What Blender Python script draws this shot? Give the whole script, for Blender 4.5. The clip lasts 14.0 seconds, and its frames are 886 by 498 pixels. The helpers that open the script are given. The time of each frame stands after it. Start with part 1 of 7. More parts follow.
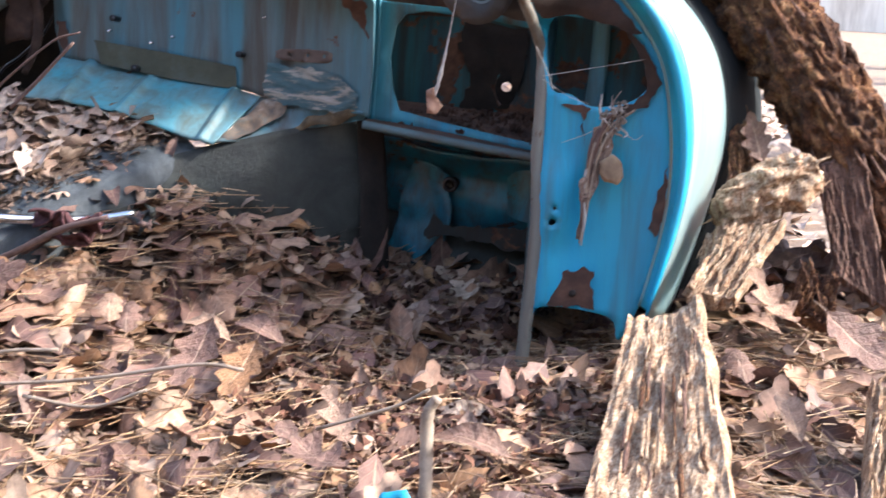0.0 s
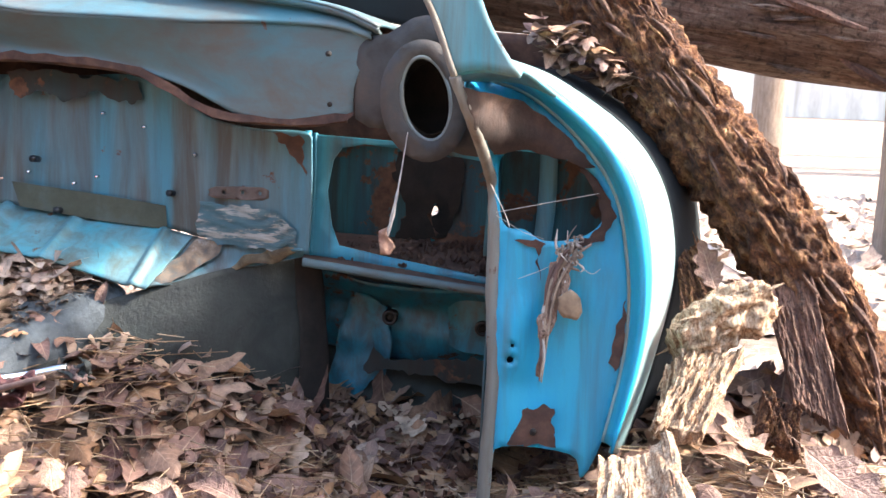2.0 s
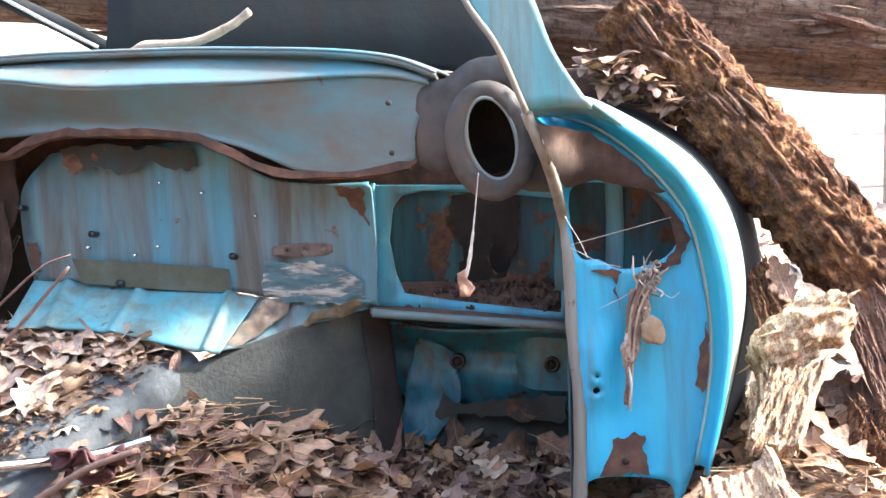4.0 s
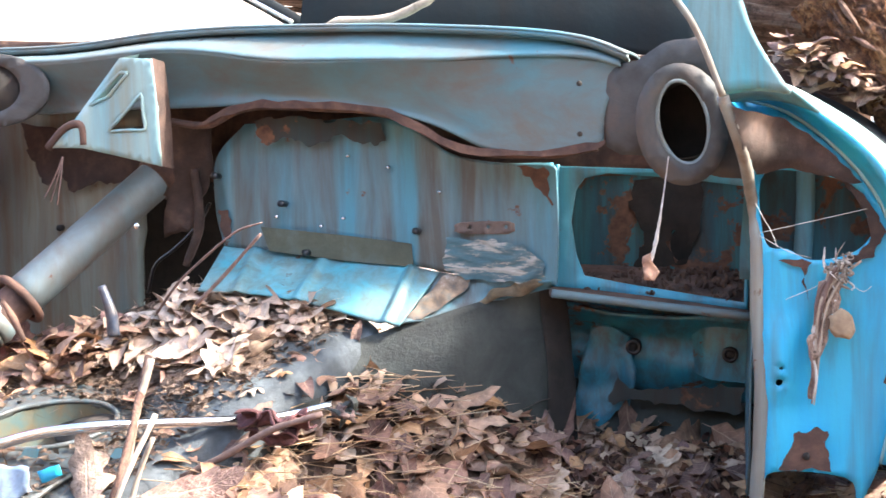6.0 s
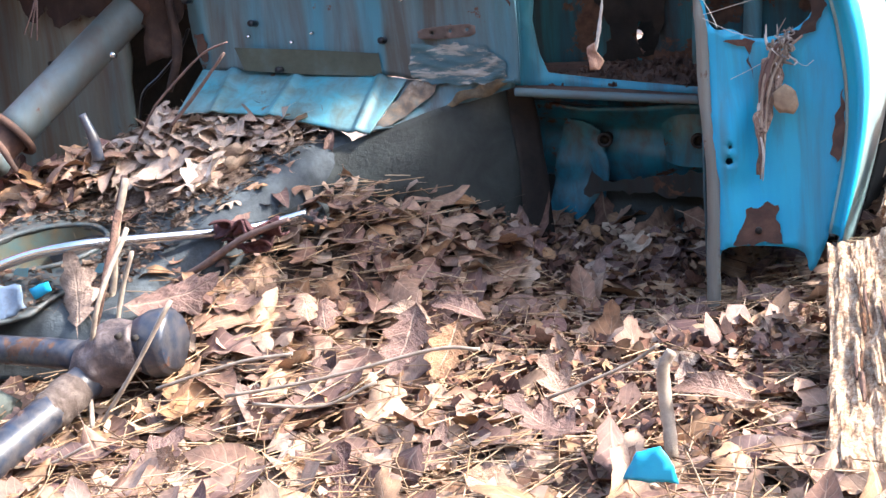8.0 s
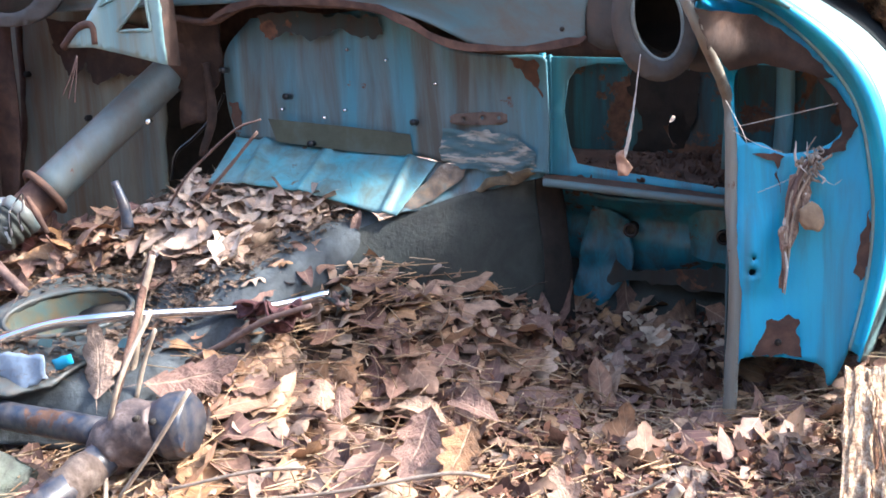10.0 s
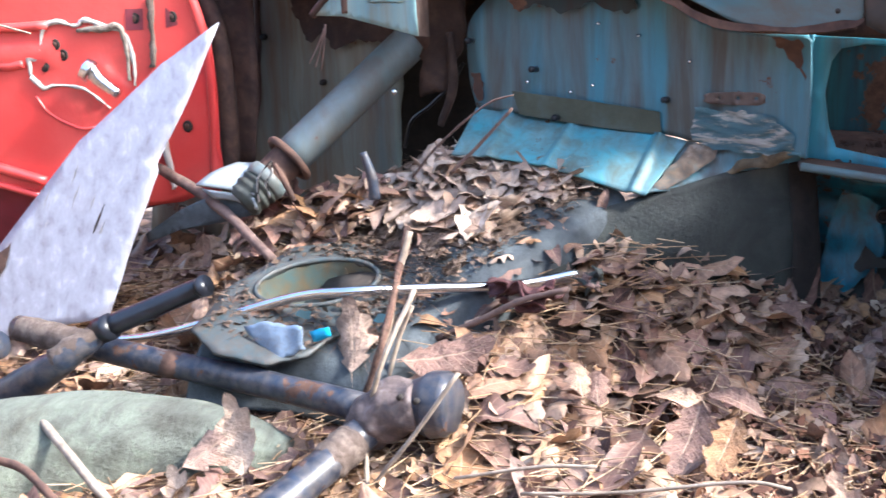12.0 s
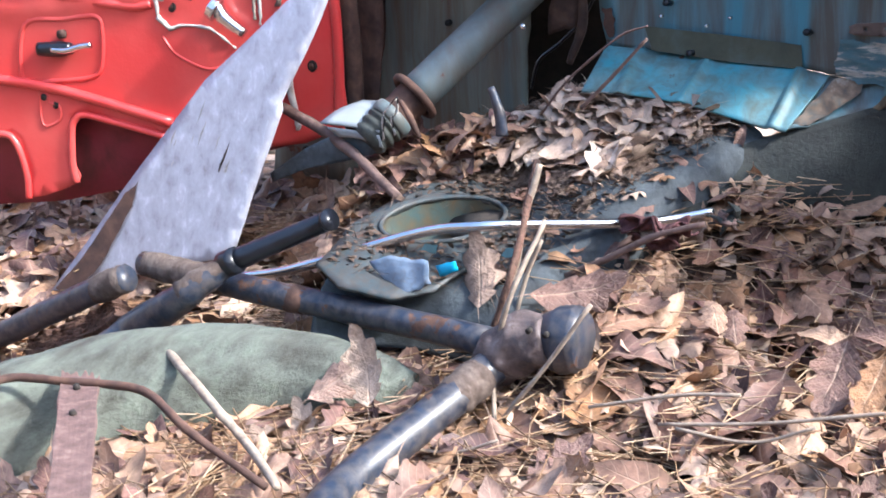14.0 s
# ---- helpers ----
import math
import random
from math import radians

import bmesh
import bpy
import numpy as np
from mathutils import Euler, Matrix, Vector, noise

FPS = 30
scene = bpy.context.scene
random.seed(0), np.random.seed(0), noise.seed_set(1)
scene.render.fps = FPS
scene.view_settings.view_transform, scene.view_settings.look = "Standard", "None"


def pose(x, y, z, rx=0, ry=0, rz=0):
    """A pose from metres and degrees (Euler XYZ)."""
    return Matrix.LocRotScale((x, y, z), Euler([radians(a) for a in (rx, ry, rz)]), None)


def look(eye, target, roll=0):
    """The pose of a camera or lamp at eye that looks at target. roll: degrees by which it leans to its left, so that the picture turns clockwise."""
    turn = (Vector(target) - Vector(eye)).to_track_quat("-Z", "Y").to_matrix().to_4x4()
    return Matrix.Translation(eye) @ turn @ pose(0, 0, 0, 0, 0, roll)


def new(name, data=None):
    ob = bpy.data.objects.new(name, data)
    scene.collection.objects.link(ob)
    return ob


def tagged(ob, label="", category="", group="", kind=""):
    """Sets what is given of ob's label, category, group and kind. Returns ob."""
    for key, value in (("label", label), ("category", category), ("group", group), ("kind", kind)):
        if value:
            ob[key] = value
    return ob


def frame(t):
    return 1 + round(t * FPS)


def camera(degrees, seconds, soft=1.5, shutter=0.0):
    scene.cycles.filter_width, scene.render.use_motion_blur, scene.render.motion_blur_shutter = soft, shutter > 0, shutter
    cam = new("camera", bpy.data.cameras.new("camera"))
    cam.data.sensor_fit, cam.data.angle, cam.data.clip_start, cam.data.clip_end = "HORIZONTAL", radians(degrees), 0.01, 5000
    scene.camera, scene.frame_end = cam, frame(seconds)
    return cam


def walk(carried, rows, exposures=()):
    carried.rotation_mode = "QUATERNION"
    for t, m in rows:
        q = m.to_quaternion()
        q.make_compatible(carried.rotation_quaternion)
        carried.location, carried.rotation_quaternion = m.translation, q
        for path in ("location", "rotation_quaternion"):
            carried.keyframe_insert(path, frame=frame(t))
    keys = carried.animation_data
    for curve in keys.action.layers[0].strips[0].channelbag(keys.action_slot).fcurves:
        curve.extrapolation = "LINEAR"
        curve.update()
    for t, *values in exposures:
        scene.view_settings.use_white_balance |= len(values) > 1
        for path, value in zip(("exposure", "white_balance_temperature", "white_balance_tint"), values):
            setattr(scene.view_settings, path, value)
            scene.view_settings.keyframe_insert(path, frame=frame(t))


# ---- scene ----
cam = camera(38.0, 14.0, shutter=0.25)
PATH = [
    (0.0, (0.496, 0.436, 0.568), (0.050, 2.347, 0.182), 3.28),
    (0.5, (0.533, 0.455, 0.593), (0.175, 2.394, 0.257), 2.27),
    (1.0, (0.512, 0.456, 0.624), (0.167, 2.399, 0.303), 2.05),
    (1.5, (0.502, 0.447, 0.648), (0.120, 2.389, 0.362), -0.07),
    (2.0, (0.360, 0.477, 0.627), (0.106, 2.446, 0.385), 1.95),
    (2.5, (0.243, 0.501, 0.608), (0.100, 2.486, 0.404), 0.59),
    (3.0, (0.218, 0.478, 0.630), (0.006, 2.459, 0.452), -3.05),
    (3.2, (0.229, 0.465, 0.622), (0.011, 2.447, 0.464), -3.12),
    (5.3, (0.198, 0.448, 0.607), (-0.046, 2.425, 0.429), -3.10),
    (5.5, (0.189, 0.438, 0.603), (-0.131, 2.405, 0.431), -3.29),
    (6.0, (0.190, 0.442, 0.603), (-0.272, 2.380, 0.430), -1.12),
    (6.5, (0.190, 0.441, 0.603), (-0.342, 2.355, 0.369), -1.13),
    (7.0, (0.235, 0.460, 0.632), (-0.286, 2.340, 0.191), -4.17),
    (7.2, (0.279, 0.450, 0.577), (-0.258, 2.324, 0.129), -5.08),
    (9.3, (0.391, 0.390, 0.566), (-0.225, 2.248, 0.156), -4.53),
    (9.5, (0.394, 0.402, 0.585), (-0.218, 2.259, 0.166), -4.03),
    (10.0, (0.372, 0.426, 0.689), (-0.240, 2.284, 0.273), -2.55),
    (10.5, (0.339, 0.413, 0.740), (-0.285, 2.249, 0.247), -3.20),
    (11.0, (0.322, 0.407, 0.742), (-0.365, 2.230, 0.289), -1.99),
    (11.5, (0.282, 0.422, 0.713), (-0.437, 2.230, 0.250), -1.50),
    (12.0, (0.203, 0.398, 0.749), (-0.606, 2.159, 0.251), -1.98),
    (12.5, (0.171, 0.383, 0.787), (-0.719, 2.098, 0.272), -2.86),
    (13.0, (0.157, 0.391, 0.753), (-0.812, 2.067, 0.251), -5.10),
    (13.5, (0.162, 0.398, 0.748), (-0.832, 2.053, 0.229), -4.20),
    (14.0, (0.166, 0.414, 0.678), (-0.795, 2.087, 0.153), -2.71),
]
walk(cam, [(t, look(eye, target, roll)) for t, eye, target, roll in PATH], [(0, 2.3, 6350, 12), (0.5, 2.43, 6400, 11), (1.5, 2.7, 6480, 10), (3, 3.26, 6800, 9), (6.5, 3.45, 6700, 9), (7.2, 3.1, 6420, 10), (9.5, 2.55, 6200, 10), (10.5, 2.96, 6200, 9), (11, 2.98, 6120, 9), (12, 2.65, 6030, 9), (14, 2.22, 5900, 9)])

from mathutils import geometry

# ---- light ----
world = bpy.data.worlds.new("sky")
scene.world = world
world.use_nodes = True
wn = world.node_tree.nodes
sky = wn.new("ShaderNodeTexSky")
sky.sky_type, sky.sun_disc = "NISHITA", False
sky.sun_elevation, sky.sun_rotation = radians(40), radians(84)
sky.dust_density = 3.0
world.node_tree.links.new(sky.outputs[0], wn["Background"].inputs[0])
wn["Background"].inputs[1].default_value = 0.15
sun_data = bpy.data.lights.new("sun", "SUN")
sun_data.energy, sun_data.angle, sun_data.color = 2.0, radians(5.0), (1.0, 0.95, 0.90)
sun = new("sun", sun_data)
sun.matrix_world = look((7.6, 0.8, 6.4), (0, 0, 0))


# ---- materials ----
def material(name, rough=0.6, metal=0.0):
    mat = bpy.data.materials.new(name)
    mat.use_nodes = True
    shader = mat.node_tree.nodes["Principled BSDF"]
    shader.inputs["Roughness"].default_value = rough
    shader.inputs["Metallic"].default_value = metal
    return mat, mat.node_tree, shader


def coords(tree, scale=(1, 1, 1), turn=(0, 0, 0)):
    tc, mp = tree.nodes.new("ShaderNodeTexCoord"), tree.nodes.new("ShaderNodeMapping")
    mp.inputs["Scale"].default_value = scale
    mp.inputs["Rotation"].default_value = turn
    tree.links.new(tc.outputs["Object"], mp.inputs[0])
    return mp.outputs[0]


def noise_node(tree, vec, scale, detail=6, rough=0.6, distort=0.0):
    n = tree.nodes.new("ShaderNodeTexNoise")
    n.inputs["Scale"].default_value, n.inputs["Detail"].default_value = scale, detail
    n.inputs["Roughness"].default_value, n.inputs["Distortion"].default_value = rough, distort
    tree.links.new(vec, n.inputs["Vector"])
    return n.outputs["Fac"]


def ramp(tree, fac, stops):
    r = tree.nodes.new("ShaderNodeValToRGB")
    while len(r.color_ramp.elements) < len(stops):
        r.color_ramp.elements.new(0.5)
    for el, (pos, col) in zip(r.color_ramp.elements, stops):
        el.position = pos
        el.color = (*col, 1) if isinstance(col, tuple) else (col, col, col, 1)
    tree.links.new(fac, r.inputs[0])
    return r.outputs[0]


def mixed(tree, fac, a, b, mode="MIX"):
    m = tree.nodes.new("ShaderNodeMix")
    m.data_type, m.blend_type = "RGBA", mode
    for sock, v in ((m.inputs[0], fac), (m.inputs[6], a), (m.inputs[7], b)):
        if isinstance(v, bpy.types.NodeSocket):
            tree.links.new(v, sock)
        else:
            sock.default_value = (*v, 1) if isinstance(v, tuple) else v
    return m.outputs[2]


def bumped(tree, shader, height, strength=0.3, dist=0.004):
    b = tree.nodes.new("ShaderNodeBump")
    b.inputs["Strength"].default_value, b.inputs["Distance"].default_value = strength, dist
    tree.links.new(height, b.inputs["Height"])
    tree.links.new(b.outputs[0], shader.inputs["Normal"])


def painted(name, paint, faded, rust=0.45, streak=0.5, rough=0.42, dirt=(0.09, 0.07, 0.045), dirt_amount=0.5, flow=(9, 9, 0.8)):
    """Old car paint: faded in streaks that run down, dirty in blotches and rusted through in spots. rust: 0 none to 1 all."""
    mat, tree, sh = material(name, rough)
    v = coords(tree)
    long = coords(tree, flow)
    tone = ramp(tree, noise_node(tree, long, 2.2, 4, 0.5), [(0.35, paint), (0.68, faded)])
    grime = ramp(tree, noise_node(tree, long, 3.1 * streak + 0.4, 7, 0.65, 0.4), [(0.62 - dirt_amount * 0.3, 0.0), (0.86 - dirt_amount * 0.25, 0.85)])
    col = mixed(tree, grime, tone, dirt)
    spots = noise_node(tree, v, 11, 9, 0.68, 0.3)
    mask = ramp(tree, spots, [(0.74 - rust * 0.3, 0.0), (0.765 - rust * 0.3, 1.0)])
    rusty = ramp(tree, noise_node(tree, v, 60, 6), [(0.3, (0.055, 0.026, 0.018)), (0.7, (0.17, 0.085, 0.05))])
    tree.links.new(mixed(tree, mask, col, rusty), sh.inputs["Base Color"])
    tree.links.new(ramp(tree, mask, [(0, rough), (1, 0.9)]), sh.inputs["Roughness"])
    bumped(tree, sh, mixed(tree, mask, noise_node(tree, v, 45, 4), (0.25, 0.25, 0.25)), 0.25, 0.003)
    return mat


def plain(name, stops, scale, rough=0.7, metal=0.0, stretch=(1, 1, 1), bump=0.4, dist=0.004, fine=None, turn=(0, 0, 0)):
    """A surface whose colour runs through stops with a stretched noise."""
    mat, tree, sh = material(name, rough, metal)
    v = coords(tree, stretch, turn)
    fac = noise_node(tree, v, scale, 9, 0.65, 0.3)
    tree.links.new(ramp(tree, fac, stops), sh.inputs["Base Color"])
    bumped(tree, sh, noise_node(tree, v, fine or scale * 2.5, 8, 0.7), bump, dist)
    return mat


def woody(name, stops, along, scale=9.0, stretch=7.0, relief=0.014, rough=0.93):
    """Rotten wood: fibres that run along one direction, broken into crumbs, with pits and pale splinters."""
    mat, tree, sh = material(name, rough)
    v = coords(tree)
    turned = tree.nodes.new("ShaderNodeVectorRotate")
    turned.rotation_type = "EULER_XYZ"
    turned.inputs["Rotation"].default_value = Vector(along).rotation_difference(Vector((0, 0, 1))).to_euler()
    tree.links.new(v, turned.inputs["Vector"])
    squeeze = tree.nodes.new("ShaderNodeVectorMath")
    squeeze.operation = "MULTIPLY"
    squeeze.inputs[1].default_value = (stretch, stretch, 1)
    tree.links.new(turned.outputs[0], squeeze.inputs[0])
    fibre = noise_node(tree, squeeze.outputs[0], scale, 10, 0.72, 0.5)
    crumb = noise_node(tree, v, scale * 9, 9, 0.7, 0.4)
    col = ramp(tree, fibre, stops)
    pits = ramp(tree, crumb, [(0.36, 0.32), (0.48, 0.95), (0.66, 1.25)])
    blot = ramp(tree, noise_node(tree, v, scale * 0.9, 4, 0.5), [(0.35, 0.7), (0.6, 1.1)])
    col = mixed(tree, 1.0, mixed(tree, 1.0, col, pits, "MULTIPLY"), blot, "MULTIPLY")
    tree.links.new(col, sh.inputs["Base Color"])
    bumped(tree, sh, mixed(tree, 0.5, fibre, crumb), 1.0, relief)
    return mat


def leafy(name, stops, source, rough=0.62, veined=True):
    """Dry leaves: each takes its own tone, with veins of grain and blotches."""
    mat, tree, sh = material(name, rough)
    if source == "island":
        fac = tree.nodes.new("ShaderNodeNewGeometry").outputs["Random Per Island"]
    else:
        fac = tree.nodes.new("ShaderNodeObjectInfo").outputs["Random"]
    own = ramp(tree, fac, stops)
    v = coords(tree)
    blot = ramp(tree, noise_node(tree, v, 55 if source == "island" else 6, 8, 0.68), [(0.32, 0.42), (0.62, 1.08)])
    col = mixed(tree, 1.0, own, blot, "MULTIPLY")
    height = noise_node(tree, v, 130 if source == "island" else 14, 5)

    def sums(op, a, b):
        m = tree.nodes.new("ShaderNodeMath")
        m.operation = op
        for sock, val in zip(m.inputs, (a, b)):
            if isinstance(val, bpy.types.NodeSocket):
                tree.links.new(val, sock)
            else:
                sock.default_value = val
        return m.outputs[0]

    def kept(name):
        n = tree.nodes.new("ShaderNodeAttribute")
        n.attribute_name = name
        return n.outputs["Fac"]

    wide, along = sums("ABSOLUTE", kept("across"), 0.0), kept("along")
    rib = ramp(tree, sums("DIVIDE", wide, sums("SUBTRACT", 1.25, along)), [(0.03, 1.0), (0.09, 0.0)])
    slant = sums("SUBTRACT", along, sums("MULTIPLY", wide, 0.14))
    side = ramp(tree, sums("SINE", sums("MULTIPLY", slant, 60.0), 0.0), [(0.86, 0.0), (0.99, 0.45)])
    veins = sums("MULTIPLY", sums("MAXIMUM", rib, side), 1.0 if veined else 0.0)
    col = mixed(tree, sums("MULTIPLY", veins, 0.4), col, (0.50, 0.36, 0.25))
    edge = ramp(tree, wide, [(0.7, 1.0), (1.0, 0.78)])
    col = mixed(tree, 1.0 if veined else 0.0, col, mixed(tree, 1.0, col, edge, "MULTIPLY"))
    height = sums("ADD", sums("MULTIPLY", veins, -0.6), height)
    tree.links.new(col, sh.inputs["Base Color"])
    bumped(tree, sh, height, 0.4, 0.002 if source == "island" else 0.05)
    return mat


BLUE = painted("blue_paint", (0.008, 0.30, 0.51), (0.03, 0.385, 0.54), 0.23, 0.7, 0.38, (0.06, 0.12, 0.13), 0.35)
FADED = painted("faded_blue_paint", (0.045, 0.20, 0.27), (0.12, 0.215, 0.25), 0.37, 0.6, 0.5, (0.055, 0.042, 0.028), 0.85)
DASHBLUE = painted("dash_paint", (0.045, 0.145, 0.18), (0.11, 0.175, 0.19), 0.36, 1.2, 0.48, (0.10, 0.08, 0.06), 0.85, (1.6, 2, 2.6))
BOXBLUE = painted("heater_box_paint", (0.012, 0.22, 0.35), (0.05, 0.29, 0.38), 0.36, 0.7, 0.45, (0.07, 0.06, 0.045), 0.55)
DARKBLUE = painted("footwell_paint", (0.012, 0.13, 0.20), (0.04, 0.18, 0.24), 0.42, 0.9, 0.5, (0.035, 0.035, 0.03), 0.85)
LOWER = painted("lower_panel_paint", (0.05, 0.27, 0.34), (0.14, 0.28, 0.31), 0.34, 0.8, 0.58, (0.09, 0.10, 0.08), 0.8)
# near-black: shade on the cowl and fender side is put into this colour
NIGHT = painted("shaded_and_black_paint", (0.002, 0.005, 0.007), (0.004, 0.010, 0.012), 0.12, 0.5, 0.95, (0.007, 0.006, 0.005), 0.5)
CREAM = painted("pale_outer_paint", (0.16, 0.29, 0.32), (0.29, 0.37, 0.35), 0.1, 0.4, 0.35, (0.2, 0.26, 0.2), 0.1)
PALE = painted("bracket_paint", (0.13, 0.30, 0.34), (0.26, 0.36, 0.33), 0.24, 0.5, 0.4, (0.17, 0.13, 0.07), 0.5)
OLIVE = painted("stained_cowl_paint", (0.12, 0.17, 0.165), (0.25, 0.255, 0.19), 0.34, 0.8, 0.55, (0.12, 0.062, 0.022), 0.85, (7, 7, 0.5))
# rusty inside blue, also darkened in colour for the shade within
BOXBACK = painted("shaded_rusty_inside_paint", (0.008, 0.11, 0.15), (0.025, 0.16, 0.18), 0.66, 0.9, 0.65, (0.03, 0.022, 0.017), 0.95)
RED = painted("red_door_paint", (0.64, 0.05, 0.048), (0.70, 0.11, 0.095), 0.04, 0.4, 0.33, (0.22, 0.06, 0.045), 0.35, (2, 2, 2))
OILY = painted("oily_floor_paint", (0.022, 0.05, 0.062), (0.055, 0.075, 0.08), 0.5, 0.8, 0.55, (0.06, 0.05, 0.042), 1.0, (26, 26, 26))
WELL = painted("stained_well_paint", (0.03, 0.085, 0.095), (0.075, 0.085, 0.06), 0.44, 0.8, 0.6, (0.12, 0.07, 0.025), 0.9, (9, 9, 9))
MAROON = painted("dull_maroon_paint", (0.26, 0.03, 0.05), (0.32, 0.06, 0.075), 0.2, 0.8, 0.6, (0.06, 0.025, 0.022), 0.6, (3, 3, 3))
CORNER = painted("rusted_blue_corner", (0.010, 0.040, 0.046), (0.028, 0.036, 0.034), 0.60, 0.9, 0.75, (0.028, 0.017, 0.012), 1.0)
DUCTGREY = plain("grey_duct_plate", [(0.3, (0.020, 0.018, 0.016)), (0.5, (0.040, 0.040, 0.039)), (0.72, (0.070, 0.048, 0.036))], 14, 0.65, bump=0.4)
DARKRUST = plain("dark_rust_and_shade", [(0.3, (0.014, 0.008, 0.006)), (0.5, (0.040, 0.022, 0.016)), (0.64, (0.075, 0.042, 0.030)), (0.74, (0.02, 0.055, 0.06))], 20, 0.85, bump=0.6)
BARKPALE = woody("pale_bark_strip", [(0.3, (0.10, 0.06, 0.045)), (0.5, (0.24, 0.165, 0.125)), (0.68, (0.42, 0.34, 0.28))], (0.1, 0, 1), 30, 4.0, 0.004)
DUSTWEB = plain("dusty_web", [(0.3, (0.09, 0.07, 0.055)), (0.5, (0.22, 0.18, 0.145)), (0.7, (0.42, 0.38, 0.33))], 70, 0.95, bump=1.0)
TOEBLUE = painted("toe_board_paint", (0.012, 0.17, 0.27), (0.04, 0.24, 0.32), 0.40, 0.9, 0.35, (0.045, 0.06, 0.07), 0.8, (12, 12, 6))
DUSTYEDGE = painted("dusty_flange_paint", (0.16, 0.19, 0.18), (0.26, 0.24, 0.20), 0.46, 0.8, 0.7, (0.12, 0.085, 0.06), 0.9)
SLATE = painted("slate_paint_flake", (0.13, 0.19, 0.27), (0.22, 0.28, 0.36), 0.2, 0.8, 0.4, (0.12, 0.13, 0.15), 0.6, (20, 20, 20))
PLASTIC = plain("grey_plastic", [(0.3, (0.24, 0.27, 0.28)), (0.7, (0.34, 0.375, 0.385))], 12, 0.5, bump=0.1)
SOILCRUST = plain("soil_crust", [(0.3, (0.055, 0.034, 0.024)), (0.5, (0.13, 0.085, 0.06)), (0.68, (0.24, 0.17, 0.125))], 55, 0.96, bump=1.0, dist=0.006, fine=190)
MUD = plain("mud_crust", [(0.3, (0.045, 0.030, 0.024)), (0.5, (0.10, 0.072, 0.058)), (0.7, (0.19, 0.15, 0.125))], 40, 0.92, bump=0.9)
RAG = plain("dark_red_rag", [(0.3, (0.03, 0.010, 0.011)), (0.6, (0.10, 0.036, 0.038)), (0.75, (0.17, 0.085, 0.08))], 60, 0.95, bump=0.9)
RUST = plain("rusty_steel", [(0.25, (0.025, 0.014, 0.011)), (0.5, (0.075, 0.038, 0.027)), (0.75, (0.16, 0.085, 0.055))], 24, 0.85, 0.0)
BLACKTUBE = painted("black_tube_paint", (0.007, 0.012, 0.024), (0.020, 0.034, 0.062), 0.42, 0.8, 0.40, (0.085, 0.075, 0.072), 0.78, (22, 22, 22))
GREYTUBE = painted("grey_column_paint", (0.085, 0.125, 0.135), (0.17, 0.205, 0.205), 0.34, 0.8, 0.5, (0.11, 0.085, 0.06), 0.7, (6, 6, 3))
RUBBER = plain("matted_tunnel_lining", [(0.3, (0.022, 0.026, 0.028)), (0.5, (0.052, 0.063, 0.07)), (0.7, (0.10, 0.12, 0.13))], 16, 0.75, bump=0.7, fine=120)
# darker copy of the lining, also used for dark rubber
LINING = plain("darkened_lining_and_rubber", [(0.3, (0.012, 0.014, 0.012)), (0.55, (0.03, 0.035, 0.03)), (0.8, (0.055, 0.062, 0.055))], 14, 0.7, bump=0.7, fine=110)
# near-black: holes and recesses get their shade from this colour; also dark steel
DARK = plain("cavity_shade_and_dark_steel", [(0.3, (0.010, 0.009, 0.008)), (0.7, (0.035, 0.026, 0.02))], 25, 0.9)
CHROME = plain("chrome", [(0.3, (0.55, 0.56, 0.58)), (0.7, (0.75, 0.75, 0.76))], 20, 0.22, 1.0, bump=0.05)
BLACK = plain("black_plastic", [(0.3, (0.004, 0.005, 0.008)), (0.7, (0.010, 0.012, 0.018))], 40, 0.28, bump=0.05)
SHEET = plain("galvanised_sheet", [(0.28, (0.24, 0.225, 0.245)), (0.44, (0.34, 0.34, 0.385)), (0.58, (0.40, 0.405, 0.46)), (0.68, (0.52, 0.53, 0.59))], 26, 0.42, 0.2, stretch=(1.6, 1.6, 0.9), bump=0.2, dist=0.002, fine=70)
GREENLOG = plain("lichened_log", [(0.32, (0.05, 0.048, 0.038)), (0.46, (0.09, 0.098, 0.080)), (0.58, (0.13, 0.147, 0.118)), (0.72, (0.19, 0.21, 0.17))], 7, 0.95, stretch=(3.2, 1.0, 3.2), bump=0.8, dist=0.006, fine=46)
ROTTEN = woody("rotten_wood", [(0.36, (0.035, 0.014, 0.008)), (0.50, (0.15, 0.060, 0.026)), (0.61, (0.33, 0.165, 0.07)), (0.74, (0.62, 0.43, 0.24))], (0.6, 0, -0.8), 22, 2.6, 0.018)
BEAM = woody("weathered_trunk", [(0.33, (0.045, 0.026, 0.018)), (0.47, (0.14, 0.085, 0.06)), (0.58, (0.21, 0.155, 0.12)), (0.72, (0.31, 0.27, 0.225))], (1, 0, -0.16), 8, 9.0, 0.010, 0.95)
SPLINTER = woody("splintered_wood", [(0.30, (0.13, 0.055, 0.030)), (0.42, (0.33, 0.185, 0.105)), (0.52, (0.52, 0.36, 0.23)), (0.66, (0.72, 0.60, 0.46))], (0.1, -0.6, -0.9), 32, 4.5, 0.008)
BARK = woody("bark", [(0.3, (0.05, 0.025, 0.018)), (0.5, (0.125, 0.066, 0.047)), (0.68, (0.21, 0.125, 0.088))], (0.3, -0.2, -0.9), 20, 1.5, 0.005)
